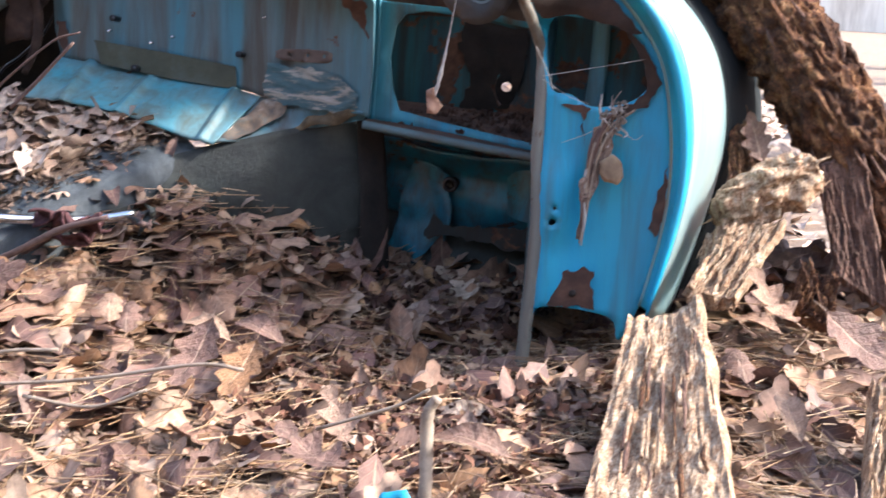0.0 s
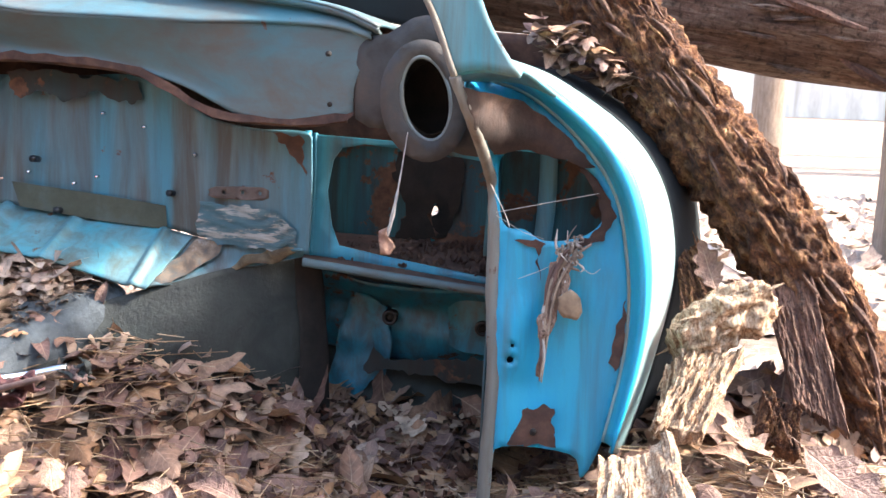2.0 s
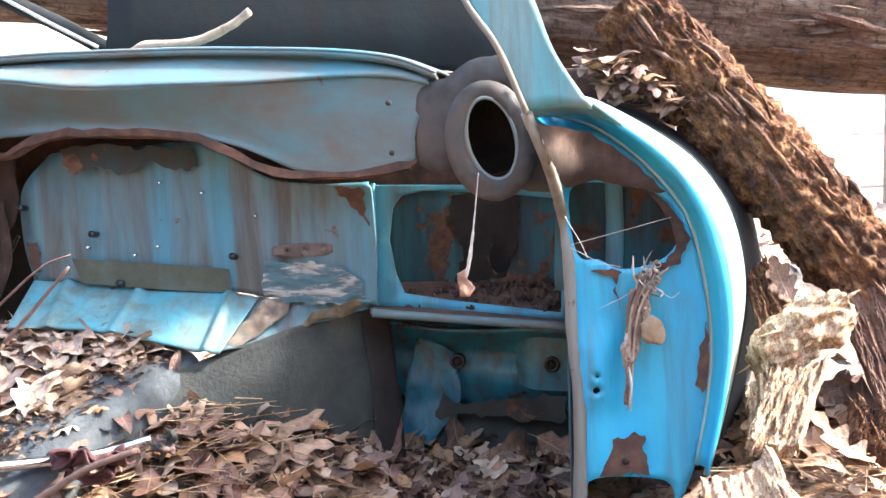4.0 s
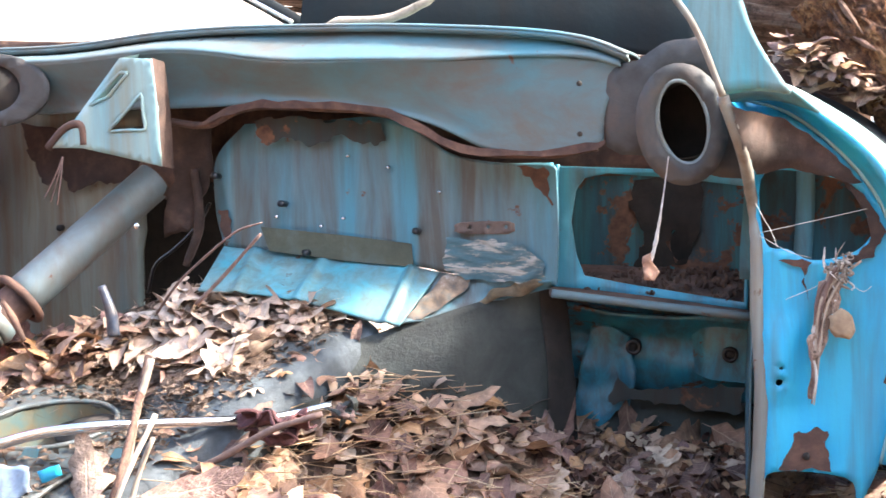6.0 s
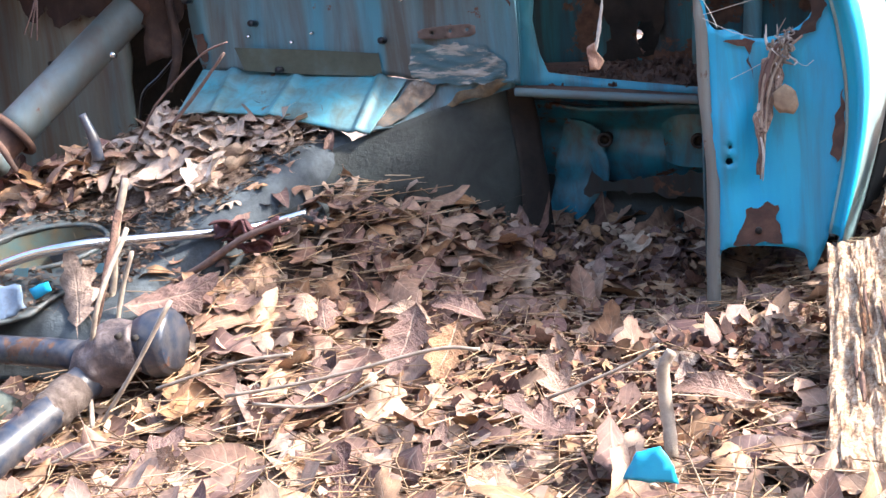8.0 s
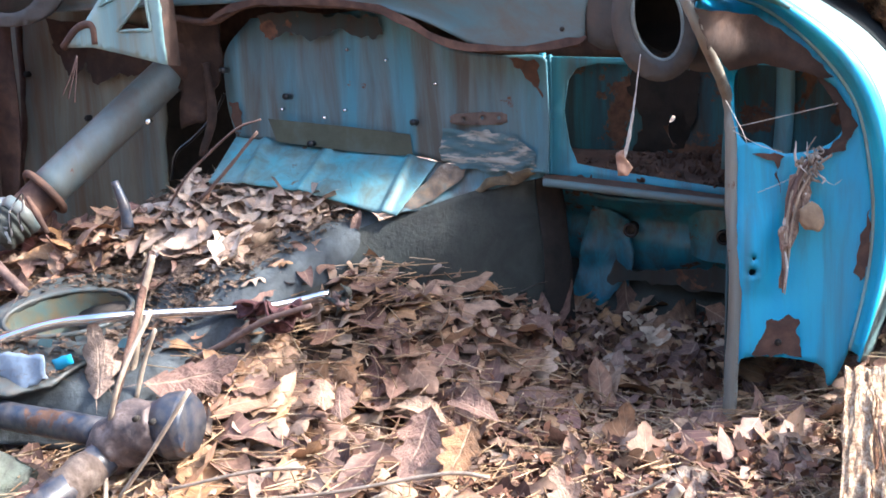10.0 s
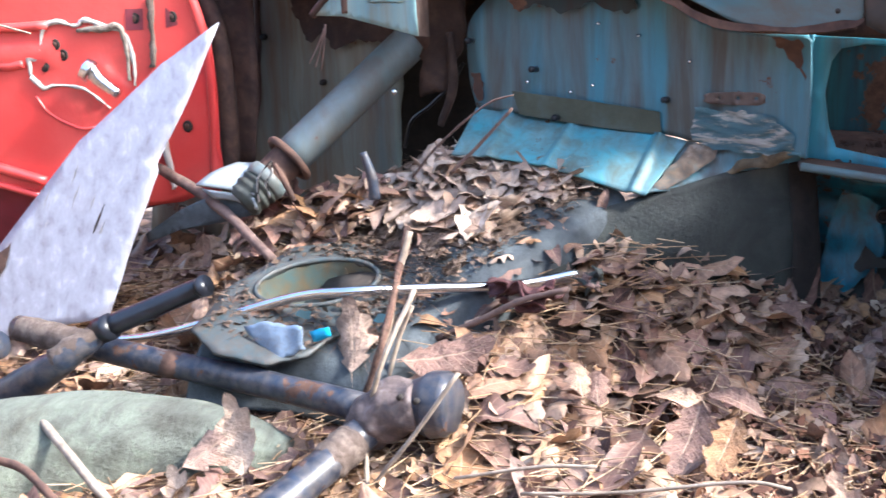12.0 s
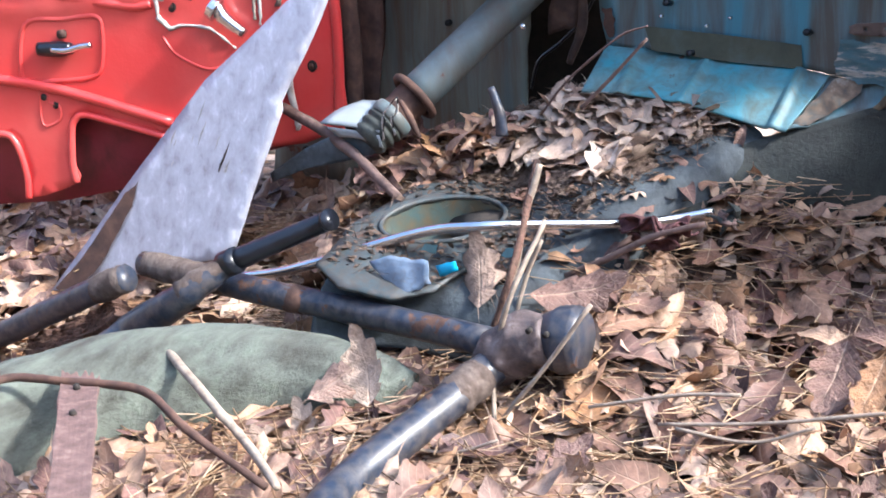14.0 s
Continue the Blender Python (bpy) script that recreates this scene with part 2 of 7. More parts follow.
def ground_cover():
    """Dark mould where the leaves are built, and a carpet of far leaves beyond them."""
    mat, tree, sh = material("forest_floor", 0.95)
    v = coords(tree)
    mould = ramp(tree, noise_node(tree, v, 45, 9, 0.65), [(0.3, (0.028, 0.017, 0.012)), (0.55, (0.10, 0.06, 0.04)), (0.75, (0.22, 0.14, 0.09))])
    carpet = ramp(tree, noise_node(tree, v, 9, 9, 0.75), [(0.3, (0.12, 0.078, 0.052)), (0.5, (0.27, 0.19, 0.135)), (0.7, (0.45, 0.35, 0.26))])
    apart = tree.nodes.new("ShaderNodeVectorMath")
    apart.operation = "DISTANCE"
    apart.inputs[1].default_value = (-0.45, 1.75, 0)
    tree.links.new(v, apart.inputs[0])
    far = tree.nodes.new("ShaderNodeMapRange")
    far.inputs[1].default_value, far.inputs[2].default_value = 1.3, 3.2
    tree.links.new(apart.outputs["Value"], far.inputs[0])
    tree.links.new(mixed(tree, far.outputs[0], mould, carpet), sh.inputs["Base Color"])
    bumped(tree, sh, noise_node(tree, v, 60, 8), 0.8, 0.01)
    return mat


SOIL = ground_cover()
TWIG = plain("dry_twig", [(0.3, (0.16, 0.12, 0.09)), (0.7, (0.42, 0.34, 0.26))], 40, 0.8)
DARKTWIG = plain("brown_twig", [(0.3, (0.06, 0.035, 0.028)), (0.7, (0.19, 0.12, 0.10))], 40, 0.8)
LEAFTONES = [(0.0, (0.08, 0.036, 0.032)), (0.15, (0.20, 0.11, 0.082)), (0.3, (0.38, 0.22, 0.135)), (0.42, (0.13, 0.062, 0.055)), (0.56, (0.47, 0.30, 0.195)), (0.7, (0.34, 0.175, 0.075)), (0.84, (0.17, 0.085, 0.072)), (1.0, (0.59, 0.43, 0.305))]
LITTER = leafy("dry_leaves", LEAFTONES, "island")
# paler copy of the leaf tones, with the sunlight put into the colour
PALELEAF = leafy("sunlit_pale_leaves", [(0.0, (0.30, 0.19, 0.13)), (0.3, (0.46, 0.33, 0.25)), (0.6, (0.57, 0.44, 0.34)), (0.8, (0.36, 0.23, 0.17)), (1.0, (0.64, 0.52, 0.42))], "island")
LEAF = leafy("fallen_leaf", LEAFTONES[1:], "object")
NEEDLE = leafy("pine_needles", [(0.0, (0.18, 0.095, 0.05)), (0.5, (0.34, 0.21, 0.11)), (1.0, (0.48, 0.36, 0.24))], "island", veined=False)
MULCH = leafy("wood_mulch", [(0.0, (0.045, 0.018, 0.012)), (0.4, (0.11, 0.045, 0.028)), (0.75, (0.17, 0.075, 0.042)), (1.0, (0.36, 0.22, 0.12))], "island", 0.9, False)
WEB = plain("cobweb", [(0.3, (0.35, 0.33, 0.30)), (0.7, (0.55, 0.52, 0.48))], 60, 0.9)
TRUNKBARK = plain("tree_bark", [(0.3, (0.16, 0.11, 0.08)), (0.7, (0.34, 0.26, 0.20))], 14, 0.95, stretch=(3, 3, 0.5), bump=0.8, dist=0.02)

# ---- builders ----
BASE = {}


def thing(name, base, label, category, group="", kind=""):
    """An Empty at the base of a thing that is built of parts."""
    ob = tagged(new(name), label, category, group, kind)
    ob.location = base
    ob.empty_display_size = 0.05
    BASE[ob] = Vector(base)
    return ob


def part(name, mesh, mat, parent=None, label="", smooth=True):
    """Links a mesh given in world metres as one object under a thing or part."""
    if isinstance(mesh, bmesh.types.BMesh):
        bm, mesh = mesh, bpy.data.meshes.new(name)
        bm.to_mesh(mesh)
        bm.free()
    mesh.materials.clear()
    mesh.materials.append(mat)
    mesh.polygons.foreach_set("use_smooth", [smooth] * len(mesh.polygons))
    ob = new(name, mesh)
    BASE[ob] = Vector((0, 0, 0))
    if parent is not None:
        mesh.transform(Matrix.Translation(-BASE[parent]))
        ob.parent = parent
        BASE[ob] = BASE[parent]
    return tagged(ob, label)


def solid(ob, thick, bevel=0.0):
    mod = ob.modifiers.new("thickness", "SOLIDIFY")
    mod.thickness, mod.offset = thick, 0
    if bevel:
        b = ob.modifiers.new("edge", "BEVEL")
        b.width, b.segments, b.limit_method = bevel, 2, "ANGLE"
    return ob


def spline(pts, n=8, closed=False):
    """A smooth curve through points, n steps to a span."""
    p = np.array(pts, float)
    k = len(p)
    out = []
    for i in range(k if closed else k - 1):
        if closed:
            a, b, c, d = (p[(i + j) % k] for j in (-1, 0, 1, 2))
        else:
            b, c = p[i], p[i + 1]
            a = p[i - 1] if i else 2 * b - c
            d = p[i + 2] if i + 2 < k else 2 * c - b
        for s in np.arange(n) / n:
            out.append(0.5 * (2 * b + (c - a) * s + (2 * a - 5 * b + 4 * c - d) * s * s + (3 * b - a - 3 * c + d) * s ** 3))
    if not closed:
        out.append(p[-1])
    return np.array(out)


def straight(pts, n):
    """Straight sides between points, n steps to a side."""
    p = np.array(pts, float)
    return np.concatenate([[a + (b - a) * s for s in np.arange(n) / n] for a, b in zip(p, np.roll(p, -1, 0))])


def rough3(p, freq, seed=0.0):
    return noise.noise(Vector((p[0] * freq + seed, p[1] * freq - seed, p[2] * freq + 2 * seed)))


def loft(rows, nu=6, nv=6, wobble=0.0, freq=8.0):
    """A sheet through rows of control points, all of one length."""
    cols = np.array([spline(r, nu) for r in rows])
    net = np.array([spline(cols[:, j], nv) for j in range(cols.shape[1])]).swapaxes(0, 1)
    h, w = net.shape[:2]
    verts = net.reshape(-1, 3)
    if wobble:
        verts = np.array([v + wobble * np.array([rough3(v, freq, 3), rough3(v, freq, 7), rough3(v, freq, 11)]) for v in verts])
    faces = [(i * w + j, i * w + j + 1, (i + 1) * w + j + 1, (i + 1) * w + j) for i in range(h - 1) for j in range(w - 1)]
    me = bpy.data.meshes.new("sheet")
    me.from_pydata(verts.tolist(), [], faces)
    return me


def inside(q, rings):
    """Whether q lies within the rings, by the even-odd rule."""
    odd = False
    for r in rings:
        a, b = r[:, :2], np.roll(r[:, :2], -1, 0)
        over = (a[:, 1] > q[1]) != (b[:, 1] > q[1])
        cut = a[over, 0] + (q[1] - a[over, 1]) / (b[over, 1] - a[over, 1]) * (b[over, 0] - a[over, 0])
        odd ^= bool((cut > q[0]).sum() % 2)
    return odd


def plate(outer, holes=(), step=0.02, smooth=6, relief=None, ragged=0.0):
    """A pressed sheet with the given border and holes. relief(p): metres by which the point p stands out."""
    rings = [spline(r, smooth, True) if smooth > 0 else straight(r, -smooth) for r in (outer, *holes)]
    mid = np.mean(rings[0], axis=0)
    axes = np.linalg.svd(rings[0] - mid)[2]
    if axes[2][1] > 0:
        axes = np.array([axes[0], axes[1], -axes[2]])
    flat = [(r - mid) @ axes.T for r in rings]
    if ragged:
        for f in flat:
            for q in f:
                q[:2] += ragged * np.array([rough3(q * 1.0, 70, 5), rough3(q * 1.0, 70, 9)])
    border = np.concatenate(flat)
    lo, hi = flat[0][:, :2].min(0), flat[0][:, :2].max(0)
    gx, gy = np.meshgrid(np.arange(lo[0], hi[0], step), np.arange(lo[1], hi[1], step))
    inner = np.c_[gx.ravel(), gy.ravel()]
    near = np.array([np.hypot(*(border[:, :2] - q).T).min() for q in inner])
    inner = inner[near > step * 0.5]
    inner = inner + np.random.default_rng(3).uniform(-0.1, 0.1, inner.shape) * step
    loops, k = [], 0
    for f in flat:
        loops.append(list(range(k, k + len(f))))
        k += len(f)
    pts2 = [Vector(q) for q in np.r_[border[:, :2], inner]]
    sides = [(a, b) for lp in loops for a, b in zip(lp, lp[1:] + lp[:1])]
    v2, _, faces, *_ = geometry.delaunay_2d_cdt(pts2, sides, [], 0, 1e-6)
    faces = [f for f in faces if inside(sum((np.array(v2[i]) for i in f), np.zeros(2)) / len(f), flat)]
    verts = []
    for q in v2:
        d = np.hypot(border[:, 0] - q[0], border[:, 1] - q[1]) + 1e-6
        wgt = d ** -3
        h = float((wgt * border[:, 2]).sum() / wgt.sum())
        w = mid + q[0] * axes[0] + q[1] * axes[1] + h * axes[2]
        if relief:
            w = w + axes[2] * relief(w)
        verts.append(w.tolist())
    me = bpy.data.meshes.new("plate")
    me.from_pydata(verts, [], [tuple(f) for f in faces])
    return me


def tube(pts, radii, seg=14, n=6, wobble=0.0, freq=30.0, along=1.0, closed=False, cap=True):
    """A round bar through points; wobble roughens it with ridges drawn out lengthwise by along."""
    line = spline(pts, n, closed)
    rad = np.interp(np.linspace(0, 1, len(line)), np.linspace(0, 1, len(radii)), radii) if np.ndim(radii) else np.full(len(line), radii)
    tang = np.gradient(line, axis=0)
    if closed:
        tang = np.roll(line, -1, 0) - np.roll(line, 1, 0)
    tang /= np.linalg.norm(tang, axis=1)[:, None]
    side = np.cross(tang[0], (0.3, 0.2, 0.93))
    side /= np.linalg.norm(side)
    verts, dist = [], 0.0
    for i, (c, tn, r) in enumerate(zip(line, tang, rad)):
        side = side - tn * (side @ tn)
        side /= np.linalg.norm(side)
        up = np.cross(tn, side)
        dist += np.linalg.norm(line[i] - line[i - 1]) if i else 0
        for a in np.arange(seg) * 2 * np.pi / seg:
            rr = r
            if wobble:
                rr += wobble * (noise.noise(Vector((np.cos(a) * r * freq, np.sin(a) * r * freq, dist * freq / along)))
                                + 0.5 * noise.noise(Vector((np.cos(a) * r * freq * 3, np.sin(a) * r * freq * 3, dist * freq * 2 / along))))
            verts.append((c + rr * (np.cos(a) * side + np.sin(a) * up)).tolist())
    m = len(line)
    faces = [(i * seg + j, i * seg + (j + 1) % seg, (i + 1) % m * seg + (j + 1) % seg, (i + 1) % m * seg + j) for i in range(m if closed else m - 1) for j in range(seg)]
    if cap and not closed:
        faces += [tuple(range(seg))[::-1], tuple(range((m - 1) * seg, m * seg))]
    me = bpy.data.meshes.new("tube")
    me.from_pydata(verts, [], faces)
    return me


def slab(corners, thick, wobble, freq, nu=14, nv=20):
    """A rough board between four corners (in order round), furrowed along its length from the first to the last corner."""
    a, b, c, d = (np.array(q, float) for q in corners)
    nrm = np.cross(b - a, d - a)
    nrm /= np.linalg.norm(nrm)
    verts, faces = [], []
    for side in (-0.5, 0.5):
        for i in range(nv + 1):
            for j in range(nu + 1):
                s, t = j / nu, i / nv
                jag = 0.0
                if i in (0, nv):
                    jag = 0.07 * noise.noise(Vector((s * 9, side, i + freq))) 
                t2 = t + jag
                edge = 0.06 * noise.noise(Vector((t * 7, j, freq))) if j in (0, nu) else 0
                s2 = s + edge
                p = (a * (1 - s2) + b * s2) * (1 - t2) + (d * (1 - s2) + c * s2) * t2
                bend = 0.5 - 2 * (s - 0.5) ** 2
                rim = 0.55 if j in (0, nu) or i in (0, nv) else 1.0
                h = side * thick * rim + thick * 0.5 * bend + wobble * noise.noise(Vector((s * freq + noise.noise(Vector((t * 5, s * 3, 1))), t * freq * 0.3, side))) + 0.6 * wobble * noise.noise(Vector((s * freq * 2.5, t * freq * 1.1, side))) + 0.4 * wobble * noise.noise(Vector((s * freq * 5, t * freq * 3, side)))
                verts.append((p + nrm * h).tolist())
    w, off = nu + 1, (nu + 1) * (nv + 1)
    for i in range(nv):
        for j in range(nu):
            q = (i * w + j, i * w + j + 1, (i + 1) * w + j + 1, (i + 1) * w + j)
            faces += [q[::-1], tuple(k + off for k in q)]
    ring = [j for j in range(nu)] + [i * w + nu for i in range(nv)] + [nv * w + j for j in range(nu, 0, -1)] + [i * w for i in range(nv, 0, -1)]
    faces += [(p, q, q + off, p + off) for p, q in zip(ring, ring[1:] + ring[:1])]
    me = bpy.data.meshes.new("slab")
    me.from_pydata(verts, [], faces)
    return me


def ellipse(centre, ru, rv, u=(1, 0, 0), v=(0, 0, 1), n=16, tilt=0.0):
    c, u, v = np.array(centre, float), np.array(u, float), np.array(v, float)
    return [c + ru * np.cos(a) * (u * np.cos(tilt) + v * np.sin(tilt)) + rv * np.sin(a) * (v * np.cos(tilt) - u * np.sin(tilt)) for a in np.arange(n) * 2 * np.pi / n]


def merged(*meshes):
    bm = bmesh.new()
    for me in meshes:
        bm.from_mesh(me)
    return bm


# ---- ground ----
def hump(x, y, cx, cy, sx, sy):
    return np.exp(-((x - cx) / sx) ** 2 - ((y - cy) / sy) ** 2)


def ease(a, b, v):
    s = np.clip((v - a) / (b - a), 0, 1)
    return s * s * (3 - 2 * s)


# heaps and hollows of the leaf bed against the tunnel: height, place, spread
HEAPS = [(0.006, -0.34, 2.33, 0.11, 0.08), (0.039, -0.20, 2.42, 0.12, 0.09), (-0.004, -0.40, 2.16, 0.10, 0.10), (-0.025, -0.13, 2.26, 0.13, 0.10), (-0.052, 0.10, 2.28, 0.16, 0.14), (-0.089, -0.25, 2.08, 0.13, 0.11), (0.041, -0.58, 2.05, 0.09, 0.10), (-0.060, -0.05, 2.05, 0.16, 0.14), (-0.023, 0.00, 2.46, 0.12, 0.10)]


def ground_z(x, y):
    """Height of the leaf bed."""
    z = -0.04 + 0.07 * ease(1.5, 2.3, y) + 0.05 * ease(2.25, 2.55, y) * ease(0.35, 0.05, x)
    z = z + 0.125 * hump(x, y, -0.40, 2.25, 0.17, 0.12)
    z = z + 0.05 * hump(x, y, -0.3, 2.0, 0.25, 0.2) + 0.065 * hump(x, y, -0.49, 2.02, 0.10, 0.13)
    z = z + 0.10 * hump(x, y, -0.33, 2.38, 0.20, 0.14)
    z = z + 0.14 * hump(x, y, 0.58, 2.50, 0.2, 0.25)
    z = z - 0.08 * ease(-0.9, -1.5, x) * (1 - ease(1.9, 2.3, y))
    z = z + 0.04 * hump(x, y, -1.25, 2.3, 0.3, 0.2)
    for a, cx, cy, sx, sy in HEAPS:
        z = z + a * hump(x, y, cx, cy, sx, sy)
    z = z + 0.06 * ease(2.9, 6, y)
    return z


def grid_sheet(xs, ys, fz):
    verts = [(x, y, float(fz(x, y)) + 0.012 * rough3((x, y, 0), 9) + 0.03 * rough3((x, y, 0), 2.3) * (1 if y > 3 else 0.3)) for y in ys for x in xs]
    w = len(xs)
    faces = [(i * w + j, i * w + j + 1, (i + 1) * w + j + 1, (i + 1) * w + j) for i in range(len(ys) - 1) for j in range(w - 1)]
    me = bpy.data.meshes.new("ground")
    me.from_pydata(verts, [], faces)
    return me


xs = np.r_[-300, -90, -30, -12, -6, np.arange(-3.0, 2.01, 0.04), 3, 6, 12, 30, 90, 300]
ys = np.r_[-200, -60, -20, -6, -2, np.arange(0.0, 3.21, 0.04), 3.6, 4.2, 5, 7, 10, 16, 30, 80, 300]
ground = part("ground", grid_sheet(xs, ys, ground_z), SOIL)
tagged(ground, "dark leaf mould of the forest floor under dry leaves", "ground", kind="structure")

# ---- the car wreck ----
car = thing("car_wreck", (-0.4, 2.4, 0.0), "stripped blue car body, rusted and sunk in leaves", "car")

# firewall: upper panel and the ribbed lower panel that slopes out over the tunnel
upper = loft([
    [(-0.620, 2.450, 0.629), (-0.361, 2.429, 0.632), (-0.250, 2.420, 0.573), (-0.119, 2.410, 0.562), (-0.097, 2.408, 0.553)],
    [(-0.677, 2.454, 0.569), (-0.372, 2.430, 0.552), (-0.250, 2.420, 0.524), (-0.119, 2.410, 0.515), (-0.097, 2.408, 0.510)],
    [(-0.678, 2.454, 0.489), (-0.364, 2.429, 0.480), (-0.251, 2.420, 0.462), (-0.120, 2.410, 0.445), (-0.098, 2.408, 0.437)],
    [(-0.667, 2.453, 0.429), (-0.335, 2.427, 0.396), (-0.271, 2.422, 0.386), (-0.120, 2.410, 0.377), (-0.098, 2.408, 0.374)],
], 8, 8, 0.006, 9)
firewall = solid(part("firewall", upper, FADED, car, "streaked faded blue firewall panel"), 0.004)
def ribs(p):
    """Pressed ribs that run down the lower panel."""
    out = 0.0
    for top, end in zip([(-0.607, 2.449, 0.435), (-0.481, 2.438, 0.420), (-0.325, 2.426, 0.435)], [(-0.599, 2.335, 0.381), (-0.493, 2.335, 0.367), (-0.346, 2.335, 0.344)]):
        c = end[0] + (top[0] - end[0]) * (p[2] - end[2]) / (top[2] - end[2])
        out += 0.008 * math.exp(-((p[0] - c) / 0.008) ** 2)
    return out
low_top, low_end = [(-0.667, 2.453, 0.427), (-0.586, 2.447, 0.421), (-0.494, 2.440, 0.411), (-0.405, 2.432, 0.402), (-0.335, 2.427, 0.396), (-0.288, 2.423, 0.388)], [(-0.662, 2.330, 0.367), (-0.581, 2.330, 0.364), (-0.505, 2.330, 0.355), (-0.431, 2.330, 0.338), (-0.365, 2.330, 0.320), (-0.331, 2.330, 0.316)]
lower = loft([low_top, [tuple(0.5 * (np.array(a) + np.array(b))) for a, b in zip(low_top, low_end)], low_end], 22, 8)
for v in lower.vertices:
    v.co.y -= ribs(v.co) * 0.8
    v.co.z += ribs(v.co) * 0.6
solid(part("lower_panel", lower, LOWER, firewall, "ribbed pale blue lower firewall panel"), 0.004)
flange_top = [(-0.288, 2.424, 0.389), (-0.232, 2.421, 0.381), (-0.170, 2.416, 0.377), (-0.107, 2.409, 0.375)]
flange_low = [(-0.334, 2.336, 0.315), (-0.285, 2.366, 0.323), (-0.208, 2.412, 0.343), (-0.113, 2.425, 0.365)]


def on_flange(u, v, out=0.0):
    """A place on the tunnel flange: u along it, v down it, out metres towards the open."""
    k, a = min(int(u * 3), 2), u * 3 - min(int(u * 3), 2)
    p = [(np.array(e[k]) * (1 - a) + np.array(e[k + 1]) * a) for e in (flange_top, flange_low)]
    return tuple(p[0] * (1 - v) + p[1] * v + np.array((0, -out, out * 0.5)))


side = loft([flange_top, [on_flange(u, 0.5, -0.006) for u in (0, 0.333, 0.667, 1)], flange_low], 8, 8, 0.005, 22)
solid(part("tunnel_flange", side, FADED, firewall), 0.004)

# dashboard
dash_top = [(-1.237, 2.448, 0.772), (-0.971, 2.417, 0.764), (-0.722, 2.387, 0.779), (-0.505, 2.361, 0.779), (-0.293, 2.335, 0.769), (-0.152, 2.318, 0.757), (-0.043, 2.305, 0.739), (0.024, 2.297, 0.714)]
crease = [(-1.203, 2.399, 0.744), (-0.944, 2.367, 0.736), (-0.701, 2.337, 0.746), (-0.492, 2.311, 0.724), (-0.286, 2.298, 0.718), (-0.152, 2.303, 0.718), (-0.043, 2.297, 0.713), (0.013, 2.298, 0.700)]
dash = loft([
    [(x, y + 0.26, z + 0.004) for x, y, z in dash_top],
    [(x, y + 0.02, z + 0.003) for x, y, z in dash_top],
    [(x, y - 0.004, z - 0.001) for x, y, z in dash_top],
    [(x, y - 0.004, z - 0.006) for x, y, z in dash_top],
    [(x, y + 0.012, z - 0.010) for x, y, z in dash_top],
    [(x, y + 0.002, z + 0.006) for x, y, z in crease],
    [(x, y - 0.002, z) for x, y, z in crease],
    [(x, y + 0.004, z - 0.008) for x, y, z in crease],
    [(-1.245, 2.449, 0.673), (-0.977, 2.417, 0.675), (-0.700, 2.384, 0.684), (-0.514, 2.362, 0.677), (-0.301, 2.336, 0.651), (-0.173, 2.321, 0.614), (-0.080, 2.310, 0.605), (-0.008, 2.301, 0.638)],
    [(-1.246, 2.450, 0.653), (-0.978, 2.417, 0.656), (-0.668, 2.380, 0.657), (-0.515, 2.362, 0.659), (-0.302, 2.336, 0.633), (-0.175, 2.321, 0.580), (-0.082, 2.310, 0.576), (-0.011, 2.301, 0.590)],
], 7, 4, 0.003, 6)
dashboard = solid(part("dashboard", dash, DASHBLUE, car, "grey-blue dashboard shell with a rusty lower edge"), 0.005)
low_line = [(-0.733, 2.388, 0.640), (-0.660, 2.379, 0.632), (-0.587, 2.370, 0.658), (-0.468, 2.356, 0.655), (-0.345, 2.341, 0.641), (-0.229, 2.327, 0.587), (-0.104, 2.312, 0.577), (-0.023, 2.303, 0.586)]
part("lower_lip", tube([(x, y + 0.006, z - 0.002) for x, y, z in low_line], 0.006, 10, wobble=0.0012), RUST, dashboard, "rusty rolled lower lip")
end_panel = plate([(-0.005, 2.301, 0.690), (0.037, 2.296, 0.706), (0.073, 2.291, 0.729), (0.106, 2.287, 0.733), (0.154, 2.282, 0.727), (0.211, 2.275, 0.603), (0.192, 2.277, 0.537), (0.105, 2.287, 0.553), (0.042, 2.295, 0.572), (-0.008, 2.301, 0.585)], [ellipse((0.100, 2.288, 0.626), 0.05, 0.06)], step=0.02, smooth=2)
solid(part("end_panel", end_panel, DUCTGREY, dashboard, "grey end of the dashboard"), 0.004)
backing = loft([[(-1.480, 2.550, 0.808), (-0.891, 2.550, 0.785), (-0.372, 2.550, 0.755), (0.089, 2.550, 0.729), (0.374, 2.550, 0.719)], [(-1.515, 2.580, 0.682), (-0.913, 2.580, 0.666), (-0.383, 2.580, 0.653), (0.088, 2.580, 0.641), (0.378, 2.580, 0.634)], [(-1.543, 2.600, 0.528), (-0.930, 2.600, 0.523), (-0.390, 2.600, 0.537), (0.088, 2.600, 0.532), (0.383, 2.600, 0.529)]], 5, 5, 0.01)
solid(part("cowl_inside", backing, RUST, car, "rusty inside of the cowl"), 0.004)
dash_rust = plate([(x, y - 0.006, z - 0.004) for x, y, z in low_line[1:]] + [(x, y - 0.005, z + 0.007) for x, y, z in low_line[:0:-1]], step=0.008, smooth=4, ragged=0.008)
part("rust_stain", dash_rust, RUST, dashboard, "rust creeping up from the lower edge")
ring_c = np.array((0.101, 2.238, 0.614))
